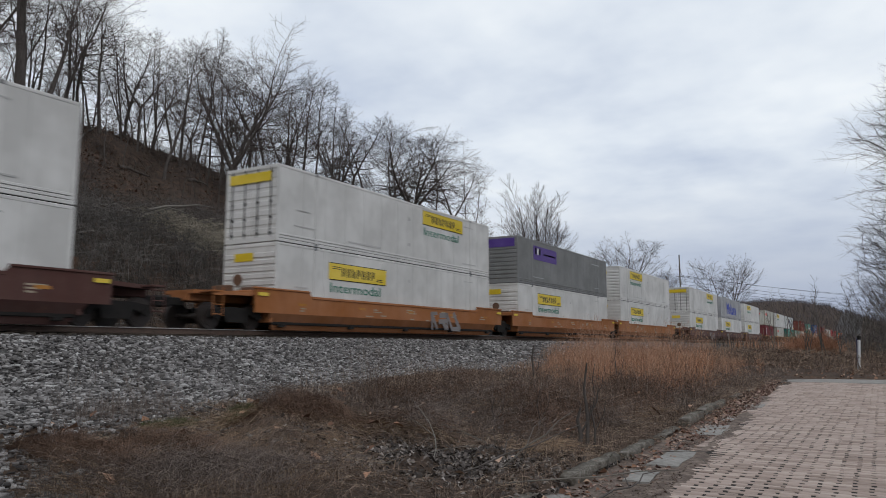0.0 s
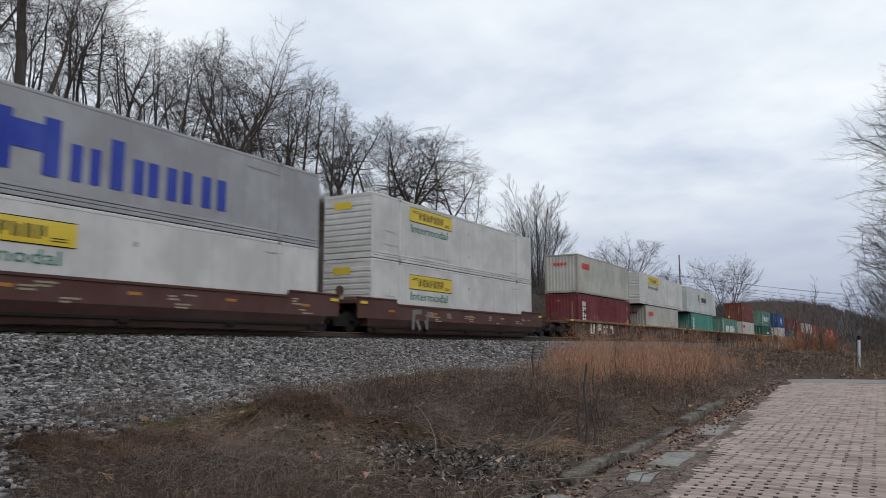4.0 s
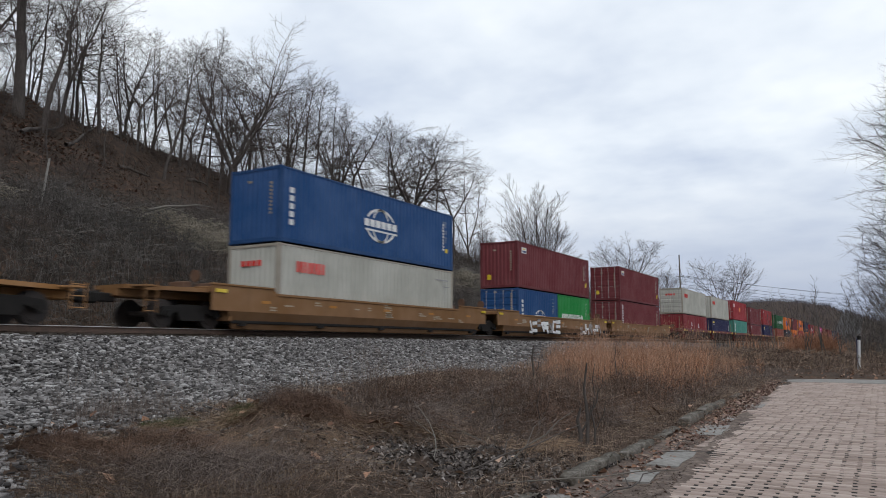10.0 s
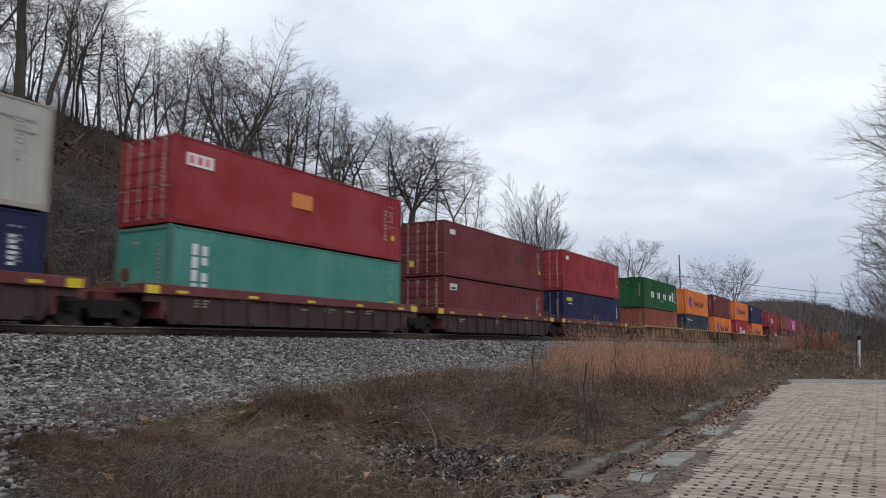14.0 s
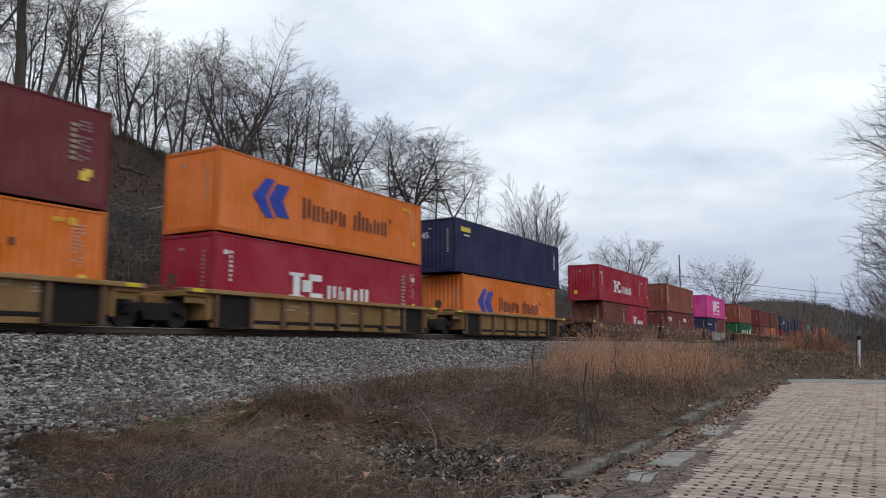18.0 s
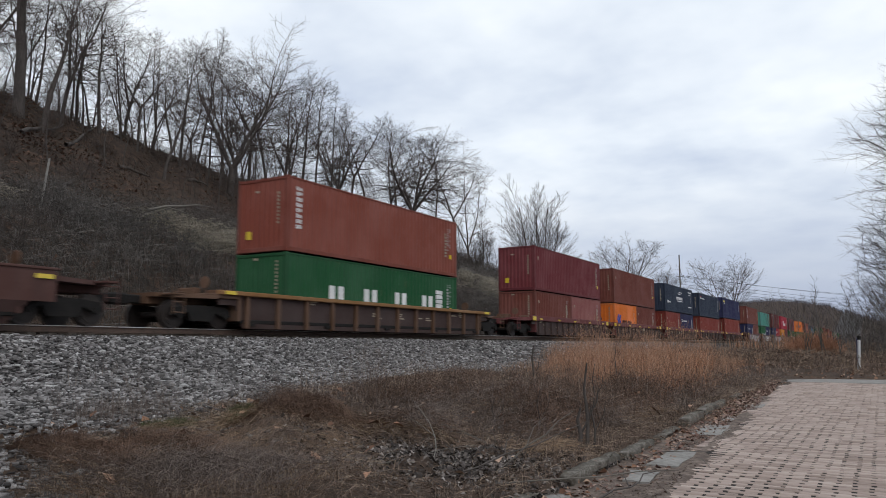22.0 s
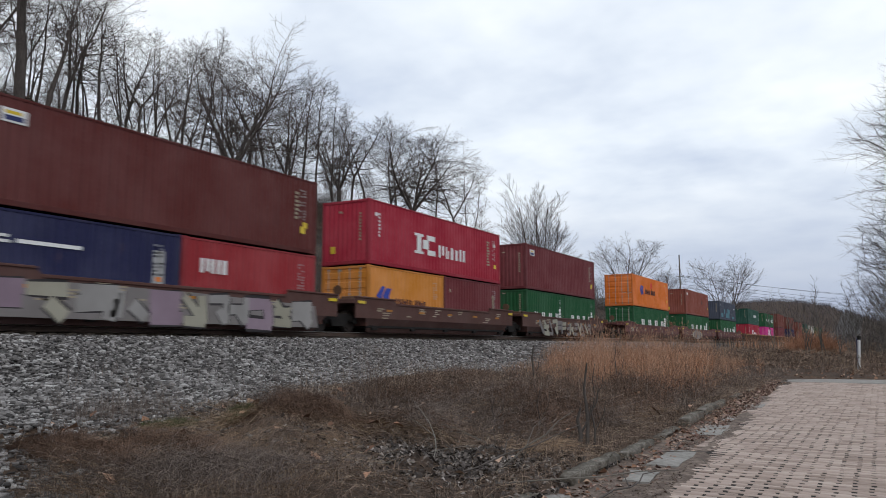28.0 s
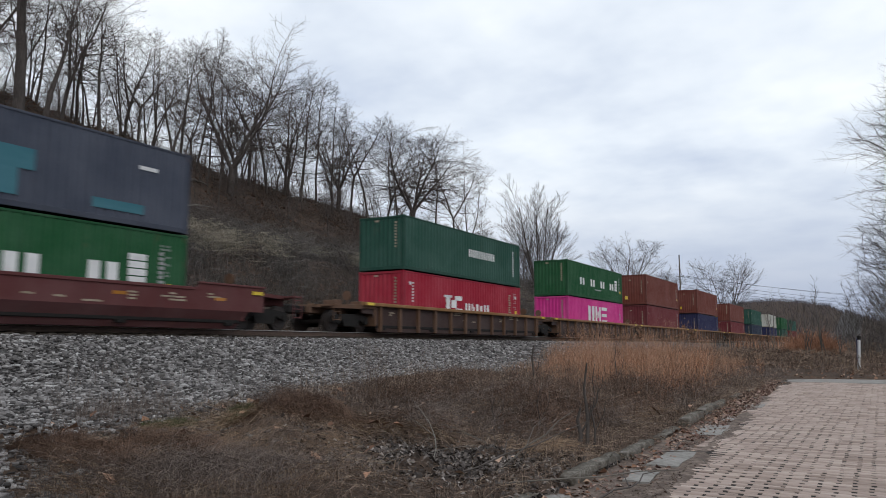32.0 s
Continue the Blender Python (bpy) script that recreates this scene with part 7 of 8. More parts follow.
    ch.append(tangle(rng, on_ground(x, y), U(0.8, 3.0, len(x)), U(0.4, 2.2, len(x)), U(0.02, 0.04, len(x))))
    stuff("bank_brush", ch, M_BRUSH, "dense grey leafless brush on the bank", "brush")
    x, y = clumped(rng, 6000, -32.0, -28.5, 8, 60, 20, 0.7)
    x = np.concatenate([x, -29.3 + rng.normal(0, 0.5, 2500)]); y = np.concatenate([y, 25.5 + rng.normal(0, 1.2, 2500)])
    x = np.concatenate([x, -29.5 + rng.normal(0, 0.9, 4500)]); y = np.concatenate([y, 57.0 + rng.normal(0, 3.0, 4500)])
    stuff("bleached_grass", [tangle(rng, on_ground(x, y, 0.5), U(0.4, 1.3, len(x)), U(-0.3, 0.5, len(x)), U(0.008, 0.016, len(x)))], M_PALE, "bleached grass hanging over the bank", "grass")
    # undergrowth under the trees
    x, y = clumped(rng, 26000, -66.0, -31.0, 6, 125, 1100, 0.9)
    ch = [strokes(on_ground(x, y), U(0.3, 1.7, len(x)), U(0.008, 0.022, len(x)), rng, 0.7, 1.5)]
    x, y = clumped(rng, 24000, -60.0, -31.0, 6, 125, 900, 1.0)
    ch.append(tangle(rng, on_ground(x, y), U(0.4, 2.2, len(x)), U(0.1, 1.1, len(x)), U(0.01, 0.025, len(x))))
    stuff("undergrowth", ch, M_UNDER, "brown leafless undergrowth on the hillside", "brush")
    # leaf litter held on the slope
    x, y = clumped(rng, 16000, -52.0, -31.0, 8, 110, 160, 1.8)
    stuff("slope_leaves", [leaf_scatter(rng, x, y, U(0.05, 0.13, len(x)), 0.08)], M_LEAF_SLOPE, "russet leaf litter lying on the wooded slope", "leaves")
    # woods on the far rise
    x, y = U(-330, 330, 60000), U(330, 760, 60000)
    stuff("far_woods", [strokes(on_ground(x, y), U(2.0, 5.5, len(x)), U(0.10, 0.26, len(x)), rng, 0.9, 2.2)], M_FAR, "leafless woods on the distant rise", "woods")


build_weeds()

# ---- ballast, kerb and brick road ----

def stone_template(rng):
    """An angular broken stone: a skewed block with eight uneven corners."""
    v = np.array([(x, y, z) for z in (-1, 1) for x, y in ((-1, -1), (1, -1), (1, 1), (-1, 1))], float) * 0.72
    v[4:, :2] *= rng.uniform(0.45, 0.95, (4, 1))
    v = v * rng.uniform(0.6, 1.35, (8, 3)) + rng.normal(0, 0.14, (8, 3))
    f = [(0, 2, 1), (0, 3, 2), (4, 5, 6), (4, 6, 7)]
    for a in range(4):
        b = (a + 1) % 4
        f += [(a, b, b + 4), (a, b + 4, a + 4)]
    return v, np.array(f)


def scatter_stones(rng, P, size):
    n = len(P)
    V, F, base = [], [], 0
    kinds = rng.integers(0, 14, n)
    for k in range(14):
        sel = np.where(kinds == k)[0]
        tv, tf = stone_template(rng)
        a, b = rng.uniform(0, 2 * np.pi, len(sel)), rng.normal(0, 0.55, len(sel))
        s = size[sel][:, None] * np.stack([rng.uniform(0.9, 2.0, len(sel)), rng.uniform(0.7, 1.3, len(sel)), rng.uniform(0.3, 0.7, len(sel))], 1)
        v = tv[None] * s[:, None]
        ca, sa, cb, sb = np.cos(a)[:, None], np.sin(a)[:, None], np.cos(b)[:, None], np.sin(b)[:, None]
        x, y, z = v[..., 0], v[..., 1], v[..., 2]
        y, z = y * cb - z * sb, y * sb + z * cb
        x, y = x * ca - y * sa, x * sa + y * ca
        v = np.stack([x, y, z], -1) + P[sel][:, None]
        V.append(v.reshape(-1, 3))
        F.append((np.arange(len(sel))[:, None, None] * 8 + tf[None]).reshape(-1, 3) + base)
        base += len(sel) * 8
    return np.concatenate(V), np.concatenate(F)


def build_ballast():
    rng = np.random.default_rng(8)
    ch = []
    # slope close by, down to the edge of the weeds
    n = 62000
    y = 2.2 + 25 * rng.random(n) ** 1.25
    edge = stone_edge(y)
    x = -17.45 + (edge + 17.45) * rng.random(n) ** 0.9
    size = rng.uniform(0.022, 0.056, n) * np.where(rng.random(n) < 0.06, 1.5, 1) * np.interp(x, [-13, -9, -5], [1, 0.85, 0.55])
    P = on_ground(x, y, 0.012)
    P[:, 2] += rng.uniform(-0.03, 0.03, n)
    ch.append(scatter_stones(rng, P, size))
    # loose fringe thinning out into the weeds
    n = 9000
    y = 2.2 + 16 * rng.random(n) ** 1.3
    x = stone_edge(y) + np.abs(rng.normal(0, 0.7, n))
    keep = x < -3.0
    x, y = x[keep], y[keep]
    stuff("stray_ballast", [scatter_stones(rng, on_ground(x, y, 0.004), rng.uniform(0.012, 0.04, len(x)))], M_MUDDY, "muddy stray stones at the foot of the ballast", "gravel")
    y = 27.0 + 50 * rng.random(11000)
    x = -17.35 + 5.2 * rng.random(11000)
    ch.append(scatter_stones(rng, on_ground(x, y, 0.012), rng.uniform(0.05, 0.09, len(x))))
    stuff("ballast", ch, M_STONE, "loose grey crushed-stone railway ballast", "gravel")
    # oily stones between and beside the rails, the train's shade put into their colour
    n = 12000
    y = 2 + 60 * rng.random(n) ** 1.3
    x = TRACK + np.where(rng.random(n) < 0.5, rng.uniform(0.9, 1.62, n), rng.uniform(-1.9, 0.9, n))
    P = on_ground(x, y, 0.0)
    stuff("fouled_ballast", [scatter_stones(rng, P, rng.uniform(0.04, 0.06, n))], M_OILY_SHADED, "oily ballast between the rails, coloured darker for shade", "gravel")
    ob = new("litter_scrap", mesh_fast("litter_scrap", *scatter_stones(rng, np.array([[0, 0, 0.05], [0.1, 0.05, 0.03], [-0.06, 0.02, 0.02]]), np.array([0.09, 0.05, 0.05])), (M_PLASTIC_WHITE,)))
    ob.matrix_basis = pose(-8.95, 8.75, float(height(-8.95, 8.75)) + 0.05)
    ob.scale = (0.6, 0.9, 0.7)
    tagged(ob, "crumpled white scrap lying on the ballast", "litter")


build_ballast()


def build_litter():
    rng = np.random.default_rng(21)
    # drifted against the kerb, and blown over the verge
    t = rng.random(1500) ** 1.2
    y = 4.0 + 19 * t
    x = np.interp(y, [4, 8, 12, 20], [-1.95, -1.98, -2.15, -2.55]) + rng.normal(0, 0.14, 1500)
    a = leaf_scatter(rng, x, y, 0.007 + 0.034 * rng.random(1500) ** 3)
    x, y = rng.uniform(-9, -2.5, 260), 3 + 16 * rng.random(260)
    b = leaf_scatter(rng, x, y, rng.uniform(0.02, 0.05, 260), 0.06)
    x, y = rng.uniform(-9.0, -2.6, 70), 3.4 + 9 * rng.random(70)
    b2 = leaf_scatter(rng, x, y, rng.uniform(0.04, 0.1, 70), 0.09)
    # single large leaves lying on the weeds
    for x, y in [[-6.77, 6.67], [-5.46, 4.62], [-4.71, 3.38], [-3.08, 4.2], [-8.78, 10.88], [-7.34, 11.24], [-3.66, 7.2], [-5.46, 8.88], [-7.15, 5.89], [-4.08, 4.85], [-4.46, 8.34], [-6.2, 13.11], [-2.96, 7.74], [-6.74, 4.24], [-4.3, 4.24]]:
        k = float(rng.uniform(0.04, 0.065))
        one = leaf_scatter(rng, np.array([x]), np.array([y]), np.array([k]), 0.09, 0.3)
        tagged(new("fallen_leaf", mesh_fast("fallen_leaf", *one, (M_LEAF_BIG,))), "large curled tan oak leaf lying on the weeds", "leaf", "large leaves on the verge")
    x, y = rng.uniform(-6, 2.0, 500), rng.uniform(26, 36, 500)
    c = leaf_scatter(rng, x, y, rng.uniform(0.03, 0.07, 500), 0.03)
    stuff("fallen_leaves", [a, b, b2, c], M_LEAF, "curled tan fallen leaves by the kerb", "leaves")
    n = 5200
    x, y = -3.3 + rng.normal(0, 0.75, n), 5.6 + rng.normal(0, 0.6, n)
    d = leaf_scatter(rng, np.clip(x, -9, -2.1), y, 0.008 + 0.02 * rng.random(n) ** 1.3, 0.02, 0.5)
    x, y = clumped(rng, 2600, -9.0, -2.4, 3.0, 24, 90, 0.5)
    e = leaf_scatter(rng, x, y, rng.uniform(0.012, 0.035, len(x)), 0.02)
    stuff("rotted_leaves", [d, e], M_LEAF_GREY, "rotted grey-brown leaf litter on the verge", "leaves")


build_litter()


def rough_block(rnd, w, l, h):
    """A worn, rounded stone block of that width, length and height, its base below the soil."""
    V, F = [], []
    prof = [(-0.5, -0.3), (-0.5, 0.7), (-0.46, 0.94), (-0.3, 1.0), (0.34, 0.98), (0.47, 0.88), (0.5, 0.6), (0.5, -0.3)]
    n = max(4, int(l / 0.13))
    for i in range(n + 1):
        t = i / n
        end = 0.93 if i in (0, n) else 1
        for px, pz in prof:
            top = pz > 0
            V.append((px * w * end + (rnd.gauss(0, 0.007) if top else 0), (t - 0.5) * l + rnd.gauss(0, 0.008), (pz * h * (0.92 if end < 1 else 1) + rnd.gauss(0, 0.008)) if top else -0.22))
    for i in range(n):
        for k in range(7):
            F.append((i * 8 + k, i * 8 + k + 1, i * 8 + 9 + k, i * 8 + 8 + k))
    for q in ((0, 1, 6, 7), (1, 2, 5, 6), (2, 3, 4, 5)):
        F += [q[::-1], tuple(n * 8 + k for k in q)]
    return mesh_fast("kerb_stone", V, F, (M_KERB,))


def build_kerb():
    """Broken stone kerb with sunken concrete gutter slabs along the bricks."""
    rnd = random.Random(9)
    kerb = thing("kerb", "old mossy stone kerb, broken and half buried", "kerb", kind="structure")
    for x, y, w, l, h, turn in [(-2.2, 3.4, 0.14, 0.8, 0.02, 2), (-2.17, 4.5, 0.14, 0.9, 0.02, 2), (-2.15, 6.1, 0.12, 1.3, 0.07, 2), (-2.18, 7.5, 0.12, 1.2, 0.05, 3), (-2.26, 9.1, 0.12, 1.1, 0.02, 3), (-2.33, 10.75, 0.14, 1.35, 0.09, 3),
                                 (-2.41, 12.2, 0.13, 1.3, 0.10, 3), (-2.47, 13.5, 0.13, 1.1, 0.08, 3), (-2.58, 16.0, 0.14, 1.1, 0.06, 3), (-2.66, 18.2, 0.16, 1.2, 0.05, 3)]:
        part("kerb_stone", rough_block(rnd, w, l, h), kerb, at=pose(x, y, 0.0, 0, rnd.uniform(-5, 3), turn))
    gutter = thing("gutter", "cracked pale concrete gutter slabs beside the bricks", "gutter", kind="structure")
    for x, y, w, l, turn in [(-1.86, 9.85, 0.34, 1.15, 3), (-1.9, 11.4, 0.22, 0.7, 5), (-1.98, 14.5, 0.3, 2.0, 4), (-2.2, 16.9, 0.24, 1.5, 3), (-1.73, 7.2, 0.26, 0.95, 2), (-1.75, 6.1, 0.24, 0.6, 8), (-2.02, 4.85, 0.24, 0.4, 10), (-1.74, 4.2, 0.22, 0.6, 4)]:
        # four broken edges, each with a chipped bend in it
        o = []
        corners = [(-0.5, -0.5), (0.5, -0.5), (0.5, 0.5), (-0.5, 0.5)]
        corners = [(a * w * rnd.uniform(0.8, 1.15), b * l * rnd.uniform(0.85, 1.08)) for a, b in corners]
        for (a, b), (c, d) in zip(corners, corners[1:] + corners[:1]):
            o.append((a, b))
            for t in (0.3, 0.68):
                o.append((a + (c - a) * t + rnd.gauss(0, 0.014), b + (d - b) * t + rnd.gauss(0, 0.03)))
        s = Shape().prism(o, 2, -0.12, 0.0)
        part("slab", s.mesh("slab", M_CONCRETE), gutter, at=pose(x, y, 0.0, rnd.uniform(-0.4, 0.4), rnd.uniform(-0.8, 0.8), turn))


build_kerb()


def build_road():
    """Bricks laid across the road in running bond; the nearest are parts of their own."""
    rnd = random.Random(4)
    def wave(x, y):
        return 0.012 * np.sin(x * 1.9 + y * 0.7) * np.sin(y * 0.9)

    ys = np.linspace(-12, 25.2, 125)
    left = np.interp(ys, [2, 5.5, 7.75, 11.5, 19, 23.6, 25.2], [-1.40, -1.48, -1.58, -1.82, -2.28, -2.64, -2.7])
    X = left[:, None] + (7.0 - left[:, None]) * np.linspace(0, 1, 31)[None] ** 1.3
    Y = np.repeat(ys[:, None], 31, 1)
    V = np.stack([X, Y, wave(X, Y) - 0.007], -1).reshape(-1, 3)
    i = (np.arange(124)[:, None] * 31 + np.arange(30)[None]).ravel()
    road = new("road", mesh_fast("road", V, np.stack([i, i + 1, i + 32, i + 31], 1), (M_JOINT,), True))
    tagged(road, "worn pinkish-brown brick road with dark open joints", "road", kind="structure")
    L, Wd, T = 0.232, 0.068, 0.06
    meshes = []
    for k in range(6):
        c = [rnd.uniform(-0.003, 0.003) for _ in range(4)]
        s = Shape().box(-0.101 + c[0], 0.101 + c[1], -0.0285 + c[2] * 0.5, 0.0285 + c[3] * 0.5, -T, 0, 0.007)
        meshes.append(s.mesh("brick", M_BRICK_ONE))
    near = 0
    V, F = [], []
    row = 0
    y = -3.0
    while y < 23.3:
        edge = float(np.interp(y, [2, 5.5, 7.75, 11.5, 19, 23.6], [-1.42, -1.5, -1.6, -1.84, -2.3, -2.66])) + 0.05 * math.sin(y * 1.3)
        x = L * math.ceil((edge + rnd.uniform(0, 0.06)) / L) + rnd.uniform(-0.01, 0.01) + (0.116 if row % 2 else 0)
        while x < 3.4:
            z = float(wave(x, y)) + rnd.uniform(-0.0045, 0.003)
            if x < edge + 0.13 and rnd.random() < 0.1:
                x += L
                continue
            if near < 300 and 5.0 < y < 8.0 and x < -0.02 and rnd.random() < 0.8:
                part("brick", meshes[rnd.randrange(6)], road, at=pose(x, y, z, rnd.uniform(-1, 1), rnd.uniform(-0.8, 0.8), rnd.uniform(-1, 1)))
                near += 1
            else:
                n = len(V)
                j = [rnd.uniform(-0.003, 0.003) for _ in range(3)]
                hx, hy, b = 0.101 + j[0], 0.0285 + j[1] * 0.5, 0.007
                for zz, i in ((-0.055, 0), (-b, 0), (0, b)):
                    V += [(x - hx + i, y - hy + i, z + zz), (x + hx - i, y - hy + i, z + zz), (x + hx - i, y + hy - i, z + zz), (x - hx + i, y + hy - i, z + zz)]
                for r in (0, 4):
                    for q in range(4):
                        p = (q + 1) % 4
                        F.append((n + r + q, n + r + p, n + r + 4 + p, n + r + 4 + q))
                F.append((n + 8, n + 9, n + 10, n + 11))
            x += L
        y += Wd
        row += 1
    tagged(part("bricks", mesh_fast("bricks", V, F, (M_BRICK,)), road), kind="stuff")
    # soil washed over the edge of the bricks and along the gutter
    V, F = [], []
    m = 160
    for i in range(m + 1):
        y = -3.0 + 26.4 * i / m
        e = float(np.interp(y, [2, 5.5, 7.75, 11.5, 19, 23.6], [-1.42, -1.5, -1.6, -1.84, -2.3, -2.66]))
        w = 0.10 + 0.09 * math.sin(y * 2.1) * math.sin(y * 0.83 + 1) + 0.05 * math.sin(y * 6.3) + rnd.uniform(-0.025, 0.025)
        k = float(np.interp(y, [3, 10, 20, 25], [-2.24, -2.32, -2.68, -2.8]))
        for x, z in ((k, -0.012), (k * 0.6 + e * 0.4, -0.013 + rnd.uniform(-0.004, 0.003)), (e - 0.08, -0.012), (e + 0.02, 0.004), (e + w * 0.6 + 0.03, 0.0045), (e + w + 0.06, -0.012)):
            V.append((x, y, z + (float(wave(x, y)) if x > e - 0.02 else 0)))
    for i in range(m):
        for k in range(5):
            a = i * 6 + k
            F.append((a, a + 1, a + 7, a + 6))
    tagged(new("gutter_soil", mesh_fast("gutter_soil", V, F, (M_SOIL,), True)), "brown soil washed along the gutter and brick edge", "soil", kind="structure")
    # strip of concrete where the bricks end
    rim = Shape().prism([(-2.75, 23.5), (-2.2, 23.3), (0.5, 23.4), (7.0, 23.5), (7.0, 25.8), (0.5, 26.0), (-1.6, 25.6), (-2.5, 24.6)], 2, -0.1, 0.01)
    tagged(new("concrete_apron", rim.mesh("concrete_apron", M_CONCRETE)), "pale concrete strip ending the brick road", "pavement", kind="structure")


build_road()


def build_small_things():
    # marker post
    m = thing("marker_post", "leaning white plastic marker post with a dark cap", "marker post", at=pose(-0.74, 31.6, 0.08, 0, 3.0, 0))
    part("shaft", Shape().rod((0, 0, -0.1), (0, 0, 1.15), 0.055, 12).mesh("shaft", M_PLASTIC_WHITE), m)
    part("cap", Shape().rod((0, 0, 1.15), (0, 0, 1.30), 0.066, 12).mesh("cap", M_BLACK), m, "dark cap")
    part("band", Shape().box(-0.075, -0.05, -0.05, 0.05, 0.35, 1.2, 0.005).mesh("band", flat_paint("darkblue", MARK["darkblue"])), m, "dark blue strip")
    # leaning pipe on the bank
    g = float(height(-31, 18.4))
    p = new("pale_pole", Shape().rod((0, 0, -0.5), (0.1, 0.25, 2.2), 0.05, 10).mesh("pale_pole", M_CONCRETE))
    p.matrix_basis = pose(-31, 18.1, g)
    tagged(p, "pale weathered pole standing on the bank", "pole")
    # fallen limb
    V, F = [], []
    tube(V, F, [Vector((0, 0, 0.3)), Vector((0, 0.9, 0.62)), Vector((0, 1.9, 0.8)), Vector((0.05, 2.8, 1.0)), Vector((0.1, 3.8, 1.02))], [0.07, 0.06, 0.05, 0.035, 0.02], 6)
    tube(V, F, [Vector((0, 0.9, 0.6)), Vector((0.2, 1.6, 0.5)), Vector((0.3, 2.3, 0.35))], [0.04, 0.03, 0.015], 5)
    b = new("fallen_limb", mesh_fast("fallen_limb", V, F, (M_BARK_PALE,), True))
    b.matrix_basis = pose(-29.6, 22.6, float(height(-29.6, 22.6)) + 0.9)
    tagged(b, "pale bare fallen limb caught on the brush", "branch")
    # logs lying on the slope
    rnd = random.Random(8)
    for ax, ay, bx, by in [(-41.11, 22.44, -44.75, 27.34), (-41.51, 25.66, -46.2, 30.7), (-40.06, 28.41, -40.37, 30.62), (-34.87, 20.87, -36.89, 23.95), (-41.8, 34.88, -40.87, 36.26)]:
        V, F = [], []
        pts = []
        for t in np.linspace(0, 1, 7):
            x, y = ax + (bx - ax) * t, ay + (by - ay) * t
            pts.append(Vector((x + rnd.gauss(0, 0.08), y + rnd.gauss(0, 0.08), float(height(x, y)) + 0.12 + 0.25 * t + rnd.gauss(0, 0.05))))
        tube(V, F, pts, [0.13 - 0.013 * i for i in range(7)], 7)
        for i in (3, 5):
            tube(V, F, [pts[i], pts[i] + Vector((0.2, rnd.uniform(-0.4, 0.4), 0.5)), pts[i] + Vector((0.3, rnd.uniform(-0.7, 0.7), 0.9))], [0.05, 0.035, 0.015], 5)
        tagged(new("fallen_log", mesh_fast("fallen_log", V, F, (M_BARK,), True)), "dark fallen tree trunk lying on the slope", "log", "fallen logs on the slope")
    # sticks by the kerb
    rnd = random.Random(31)
    for x, y, ln, turn, up, r in [(-2.9, 4.9, 1.5, 70, 12, 0.012), (-2.5, 5.0, 1.3, 20, 6, 0.010), (-1.75, 5.1, 0.9, 80, 2, 0.012), (-1.25, 6.55, 0.55, 85, 1, 0.008), (-3.4, 5.6, 1.1, 130, 20, 0.009), (-2.7, 5.4, 0.8, 40, 35, 0.010), (-3.8, 4.4, 1.6, 60, 4, 0.008), (-3.0, 6.4, 1.0, 160, 10, 0.007), (-4.6, 4.1, 1.4, 100, 8, 0.007), (-1.95, 7.3, 0.6, 50, 5, 0.007)]:
        V, F = [], []
        r *= 0.62
        pts = [Vector((0, 0, 0))]
        for i in range(5):
            pts.append(pts[-1] + Vector((ln / 5, rnd.uniform(-0.06, 0.06), rnd.uniform(-0.02, 0.03))))
        tube(V, F, pts, [r, r, r * 0.9, r * 0.8, r * 0.6, r * 0.4], 6)
        tube(V, F, [pts[2], pts[2] + Vector((0.15, 0.12, 0.05)), pts[2] + Vector((0.3, 0.2, 0.04))], [r * 0.7, r * 0.5, r * 0.3], 5)
        s = new("fallen_stick", mesh_fast("fallen_stick", V, F, (M_BARK_PALE if rnd.random() < 0.4 else M_BARK,), True))
        s.matrix_basis = pose(x, y, float(height(x, y)) + 0.03, 0, -up, turn)
        tagged(s, "thin broken stick lying by the kerb", "stick", "sticks by the kerb")
    # dead stems standing in the verge
    for x, y, h, r in [(-6.35, 14.5, 0.95, 0.034), (-2.62, 7.3, 0.85, 0.024), (-2.68, 7.25, 0.4, 0.03), (-2.56, 7.34, 0.5, 0.014), (-3.25, 7.55, 0.5, 0.008), (-3.7, 7.35, 0.4, 0.007), (-3.4, 9.8, 0.7, 0.011), (-5.9, 13.2, 0.6, 0.011), (-3.9, 12.4, 0.9, 0.011)]:
        V, F = [], []
        pts = [Vector((0, 0, -0.05)), Vector((0.01, 0.02, h * 0.35)), Vector((-0.02, 0.01, h * 0.7)), Vector((0.02, 0.0, h))]
        tube(V, F, pts, [r, r * 0.82, r * 0.6, r * 0.4], 6)
        tube(V, F, [pts[1], pts[1] + Vector((0.08, 0.05, 0.16)), pts[1] + Vector((0.1, 0.05, 0.3))], [r * 0.45, r * 0.36, r * 0.2], 5)
        s = new("dead_stem", mesh_fast("dead_stem", V, F, (M_BARK,), True))
        s.matrix_basis = pose(x, y, float(height(x, y)))
        tagged(s, "dark dead woody stem standing in the weeds", "stem", "dead stems in the verge")
    # wiry dried plants rooted in the stones
    wiry = grow_bare(160, 1.0, 0.006, 0.15, 16, 0.42, (42, 22), (0.8, 1.0, 0.8), 3, 0.12, 0.3, (0, 0), (6, 5, 3), 0.0016, 0.06, 0.12, (M_GREY, M_GREY))
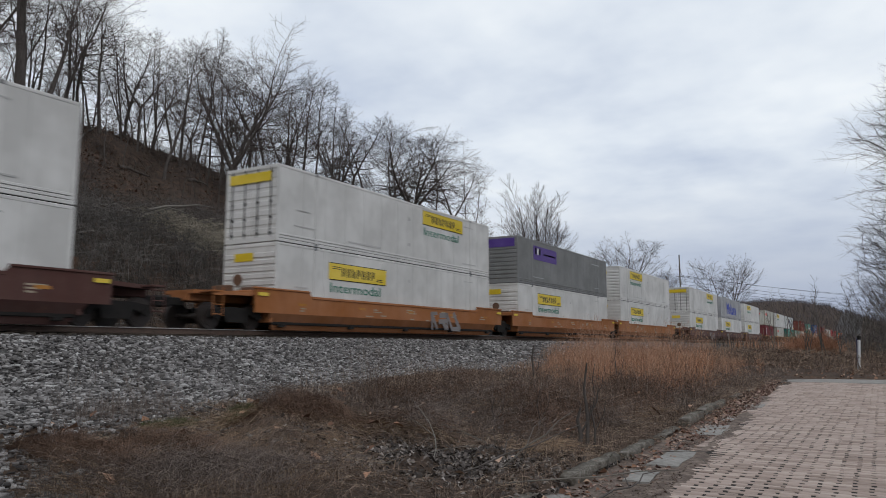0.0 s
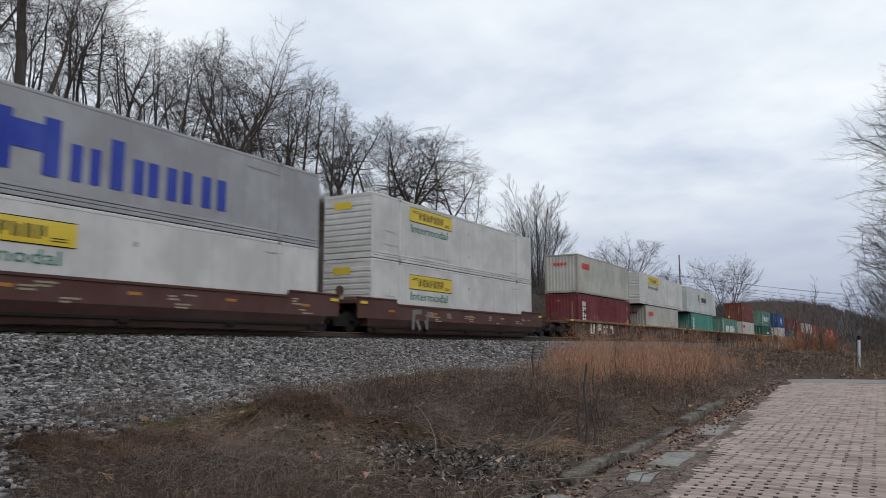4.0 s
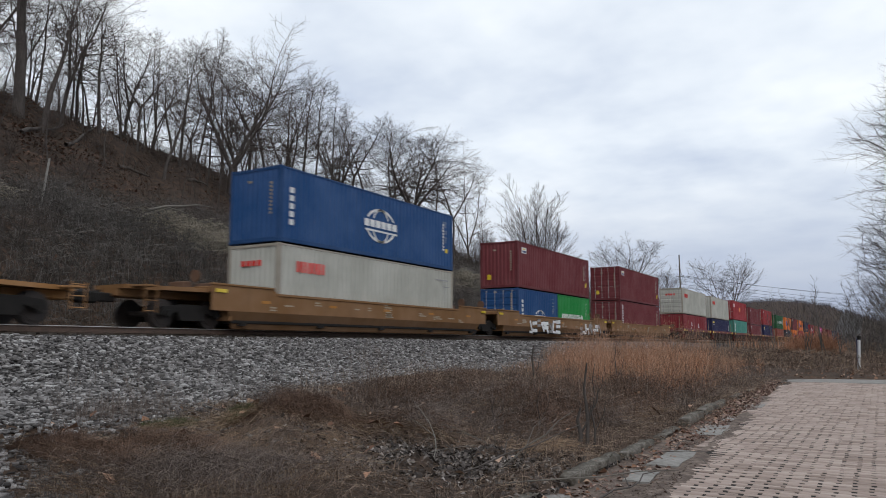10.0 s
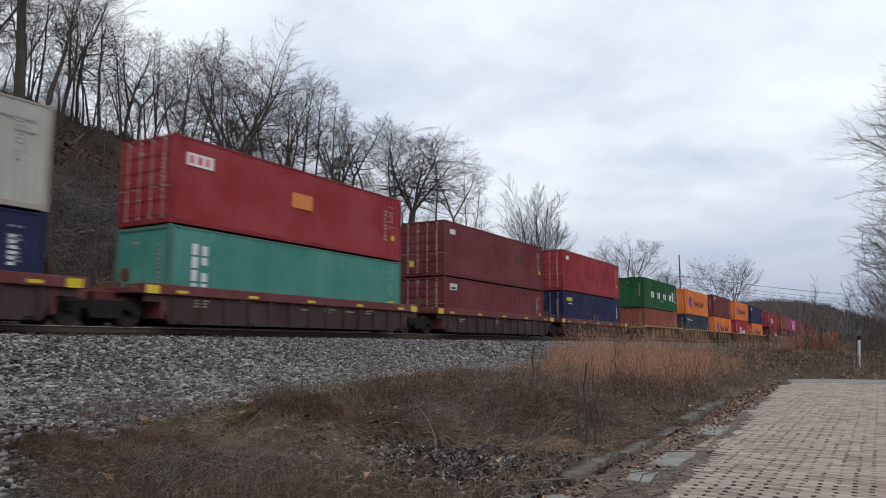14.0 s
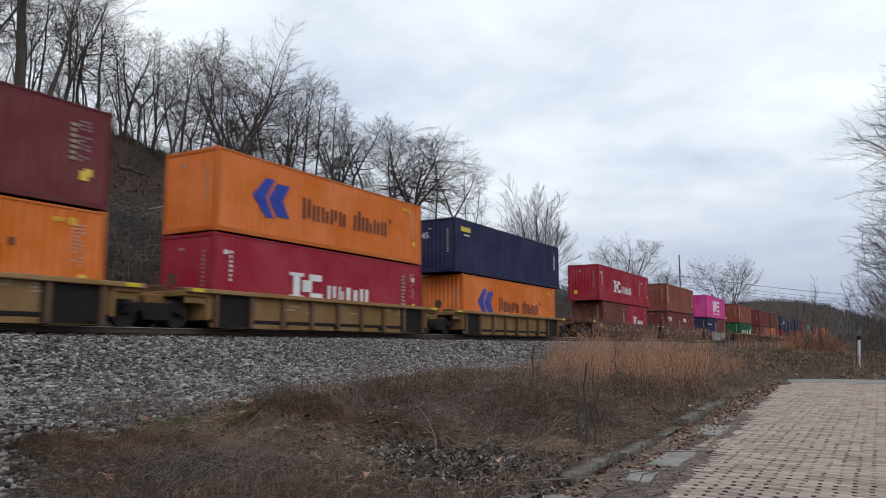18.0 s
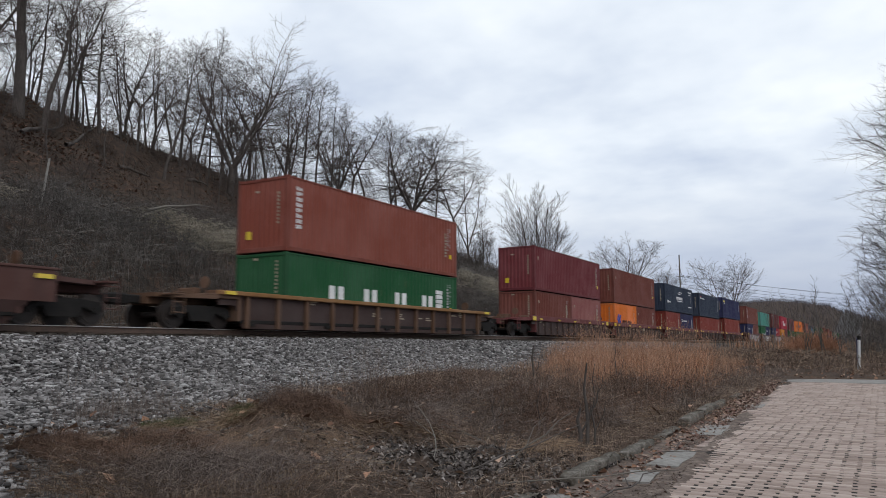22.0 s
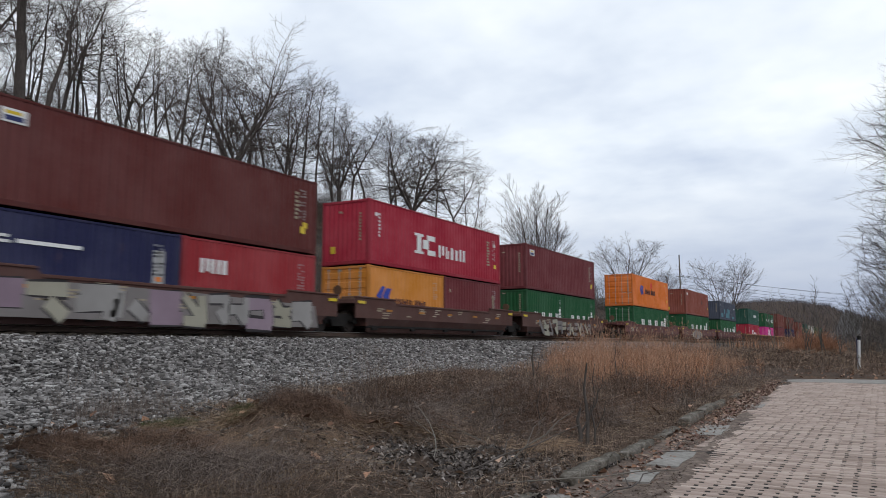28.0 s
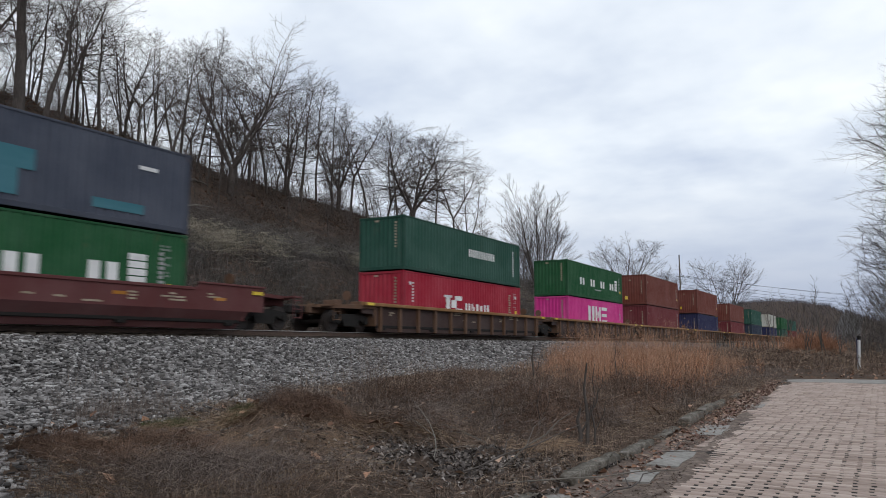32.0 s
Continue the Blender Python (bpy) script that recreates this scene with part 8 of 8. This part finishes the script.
    for i, (x, y, k) in enumerate([(-7.3, 5.51, 0.74), (-7.8, 6.15, 0.58), (-8.62, 6.99, 0.5), (-6.91, 5.01, 0.46), (-7.2, 9.64, 0.98), (-7.38, 10.23, 0.92), (-8.71, 9.06, 0.66), (-9.54, 5.97, 0.41), (-8.49, 13.8, 0.75)]):
        g = thing("dried_weed", "wiry grey dried weed standing in the ballast", "weed", "dried weeds in the ballast", at=pose(x, y, float(height(x, y)), 0, 0, i * 77))
        f = min(max(k, 0.35), 1.1) / wiry[2]
        g.scale = (f, f, f)
        part("stem", wiry[0], g)
        part("crown", wiry[1], g)
    # earth, crumbs and leaf fragments along the edge of the bricks
    rng = np.random.default_rng(77)
    n = 3000
    y = 3.5 + 20 * rng.random(n) ** 1.2
    edge = np.interp(y, [2, 5.5, 7.75, 11.5, 19, 23.6], [-1.42, -1.5, -1.6, -1.84, -2.3, -2.66])
    x = edge + 0.1 - np.abs(rng.normal(0, 0.22, n))
    P = np.stack([x, y, np.where(x > edge, 0.003, -0.008)], 1)
    stuff("gutter_crumbs", [scatter_stones(rng, P, rng.uniform(0.002, 0.009, n))], M_DIRT, "earth and crumbled stone along the gutter", "debris")
    n = 9000
    y = 3.6 + 20 * rng.random(n) ** 1.2
    edge = np.interp(y, [2, 5.5, 7.75, 11.5, 19, 23.6], [-1.42, -1.5, -1.6, -1.84, -2.3, -2.66])
    x = edge + 0.1 - np.abs(rng.normal(0, 0.28, n))
    stuff("leaf_fragments", [leaf_scatter(rng, x, y, 0.004 + 0.03 * rng.random(n) ** 2, 0.022)], M_LEAF_RED, "broken reddish-brown leaf fragments along the gutter", "leaves")
    # power line
    ends = [(-27.0, 120.6), (3.0, 205.0)]
    for k, (x, y) in enumerate(ends):
        z = float(height(x, y))
        pole = thing("utility_pole", "grey wooden utility pole with a crossarm", "utility pole", "poles of the power line", at=pose(x, y, z))
        part("shaft", Shape().rod((0, 0, -0.5), (0, 0, 15.4 - z), 0.13, 10, 0.09).mesh("shaft", M_WOODPOLE), pole)
        part("crossarm", Shape().box(-0.55, 0.55, -0.04, 0.04, 11.9 - z, 12.0 - z, 0.01).mesh("crossarm", M_WOODPOLE), pole, at=pose(0, 0, 0, 0, 0, 20))
    lo, hi = Vector((-27, 120.6, 0)), Vector((3, 205, 0))
    for dx, za, zb in ((-0.5, 12.0, 12.4), (0.5, 12.0, 11.9), (0.12, 11.2, 10.9), (0.12, 10.7, 10.2), (0.12, 10.2, 9.4)):
        V, F = [], []
        pts = [lo.lerp(hi, t) + Vector((dx, 0, za + (zb - za) * t - 1.6 * t * (1 - t))) for t in np.linspace(0, 1, 15)]
        pts += [hi + Vector((dx + 40 * t, 110 * t, zb - 1.5 * t)) for t in (0.5, 1.0)]
        tube(V, F, pts, [0.03] * len(pts), 4)
        w = new("power_cable", mesh_fast("power_cable", V, F, (M_BLACK,), True))
        tagged(w, "thin dark overhead power cable between poles", "cable", "cables of the power line")


build_small_things()

# ---- what moves: the train runs towards and past the camera ----
def motions():
    for ob, s, z in MOVING:
        walk(ob, [(t, pose(TRACK, s - travelled(t), z)) for t in range(0, 33, 2)])


motions()
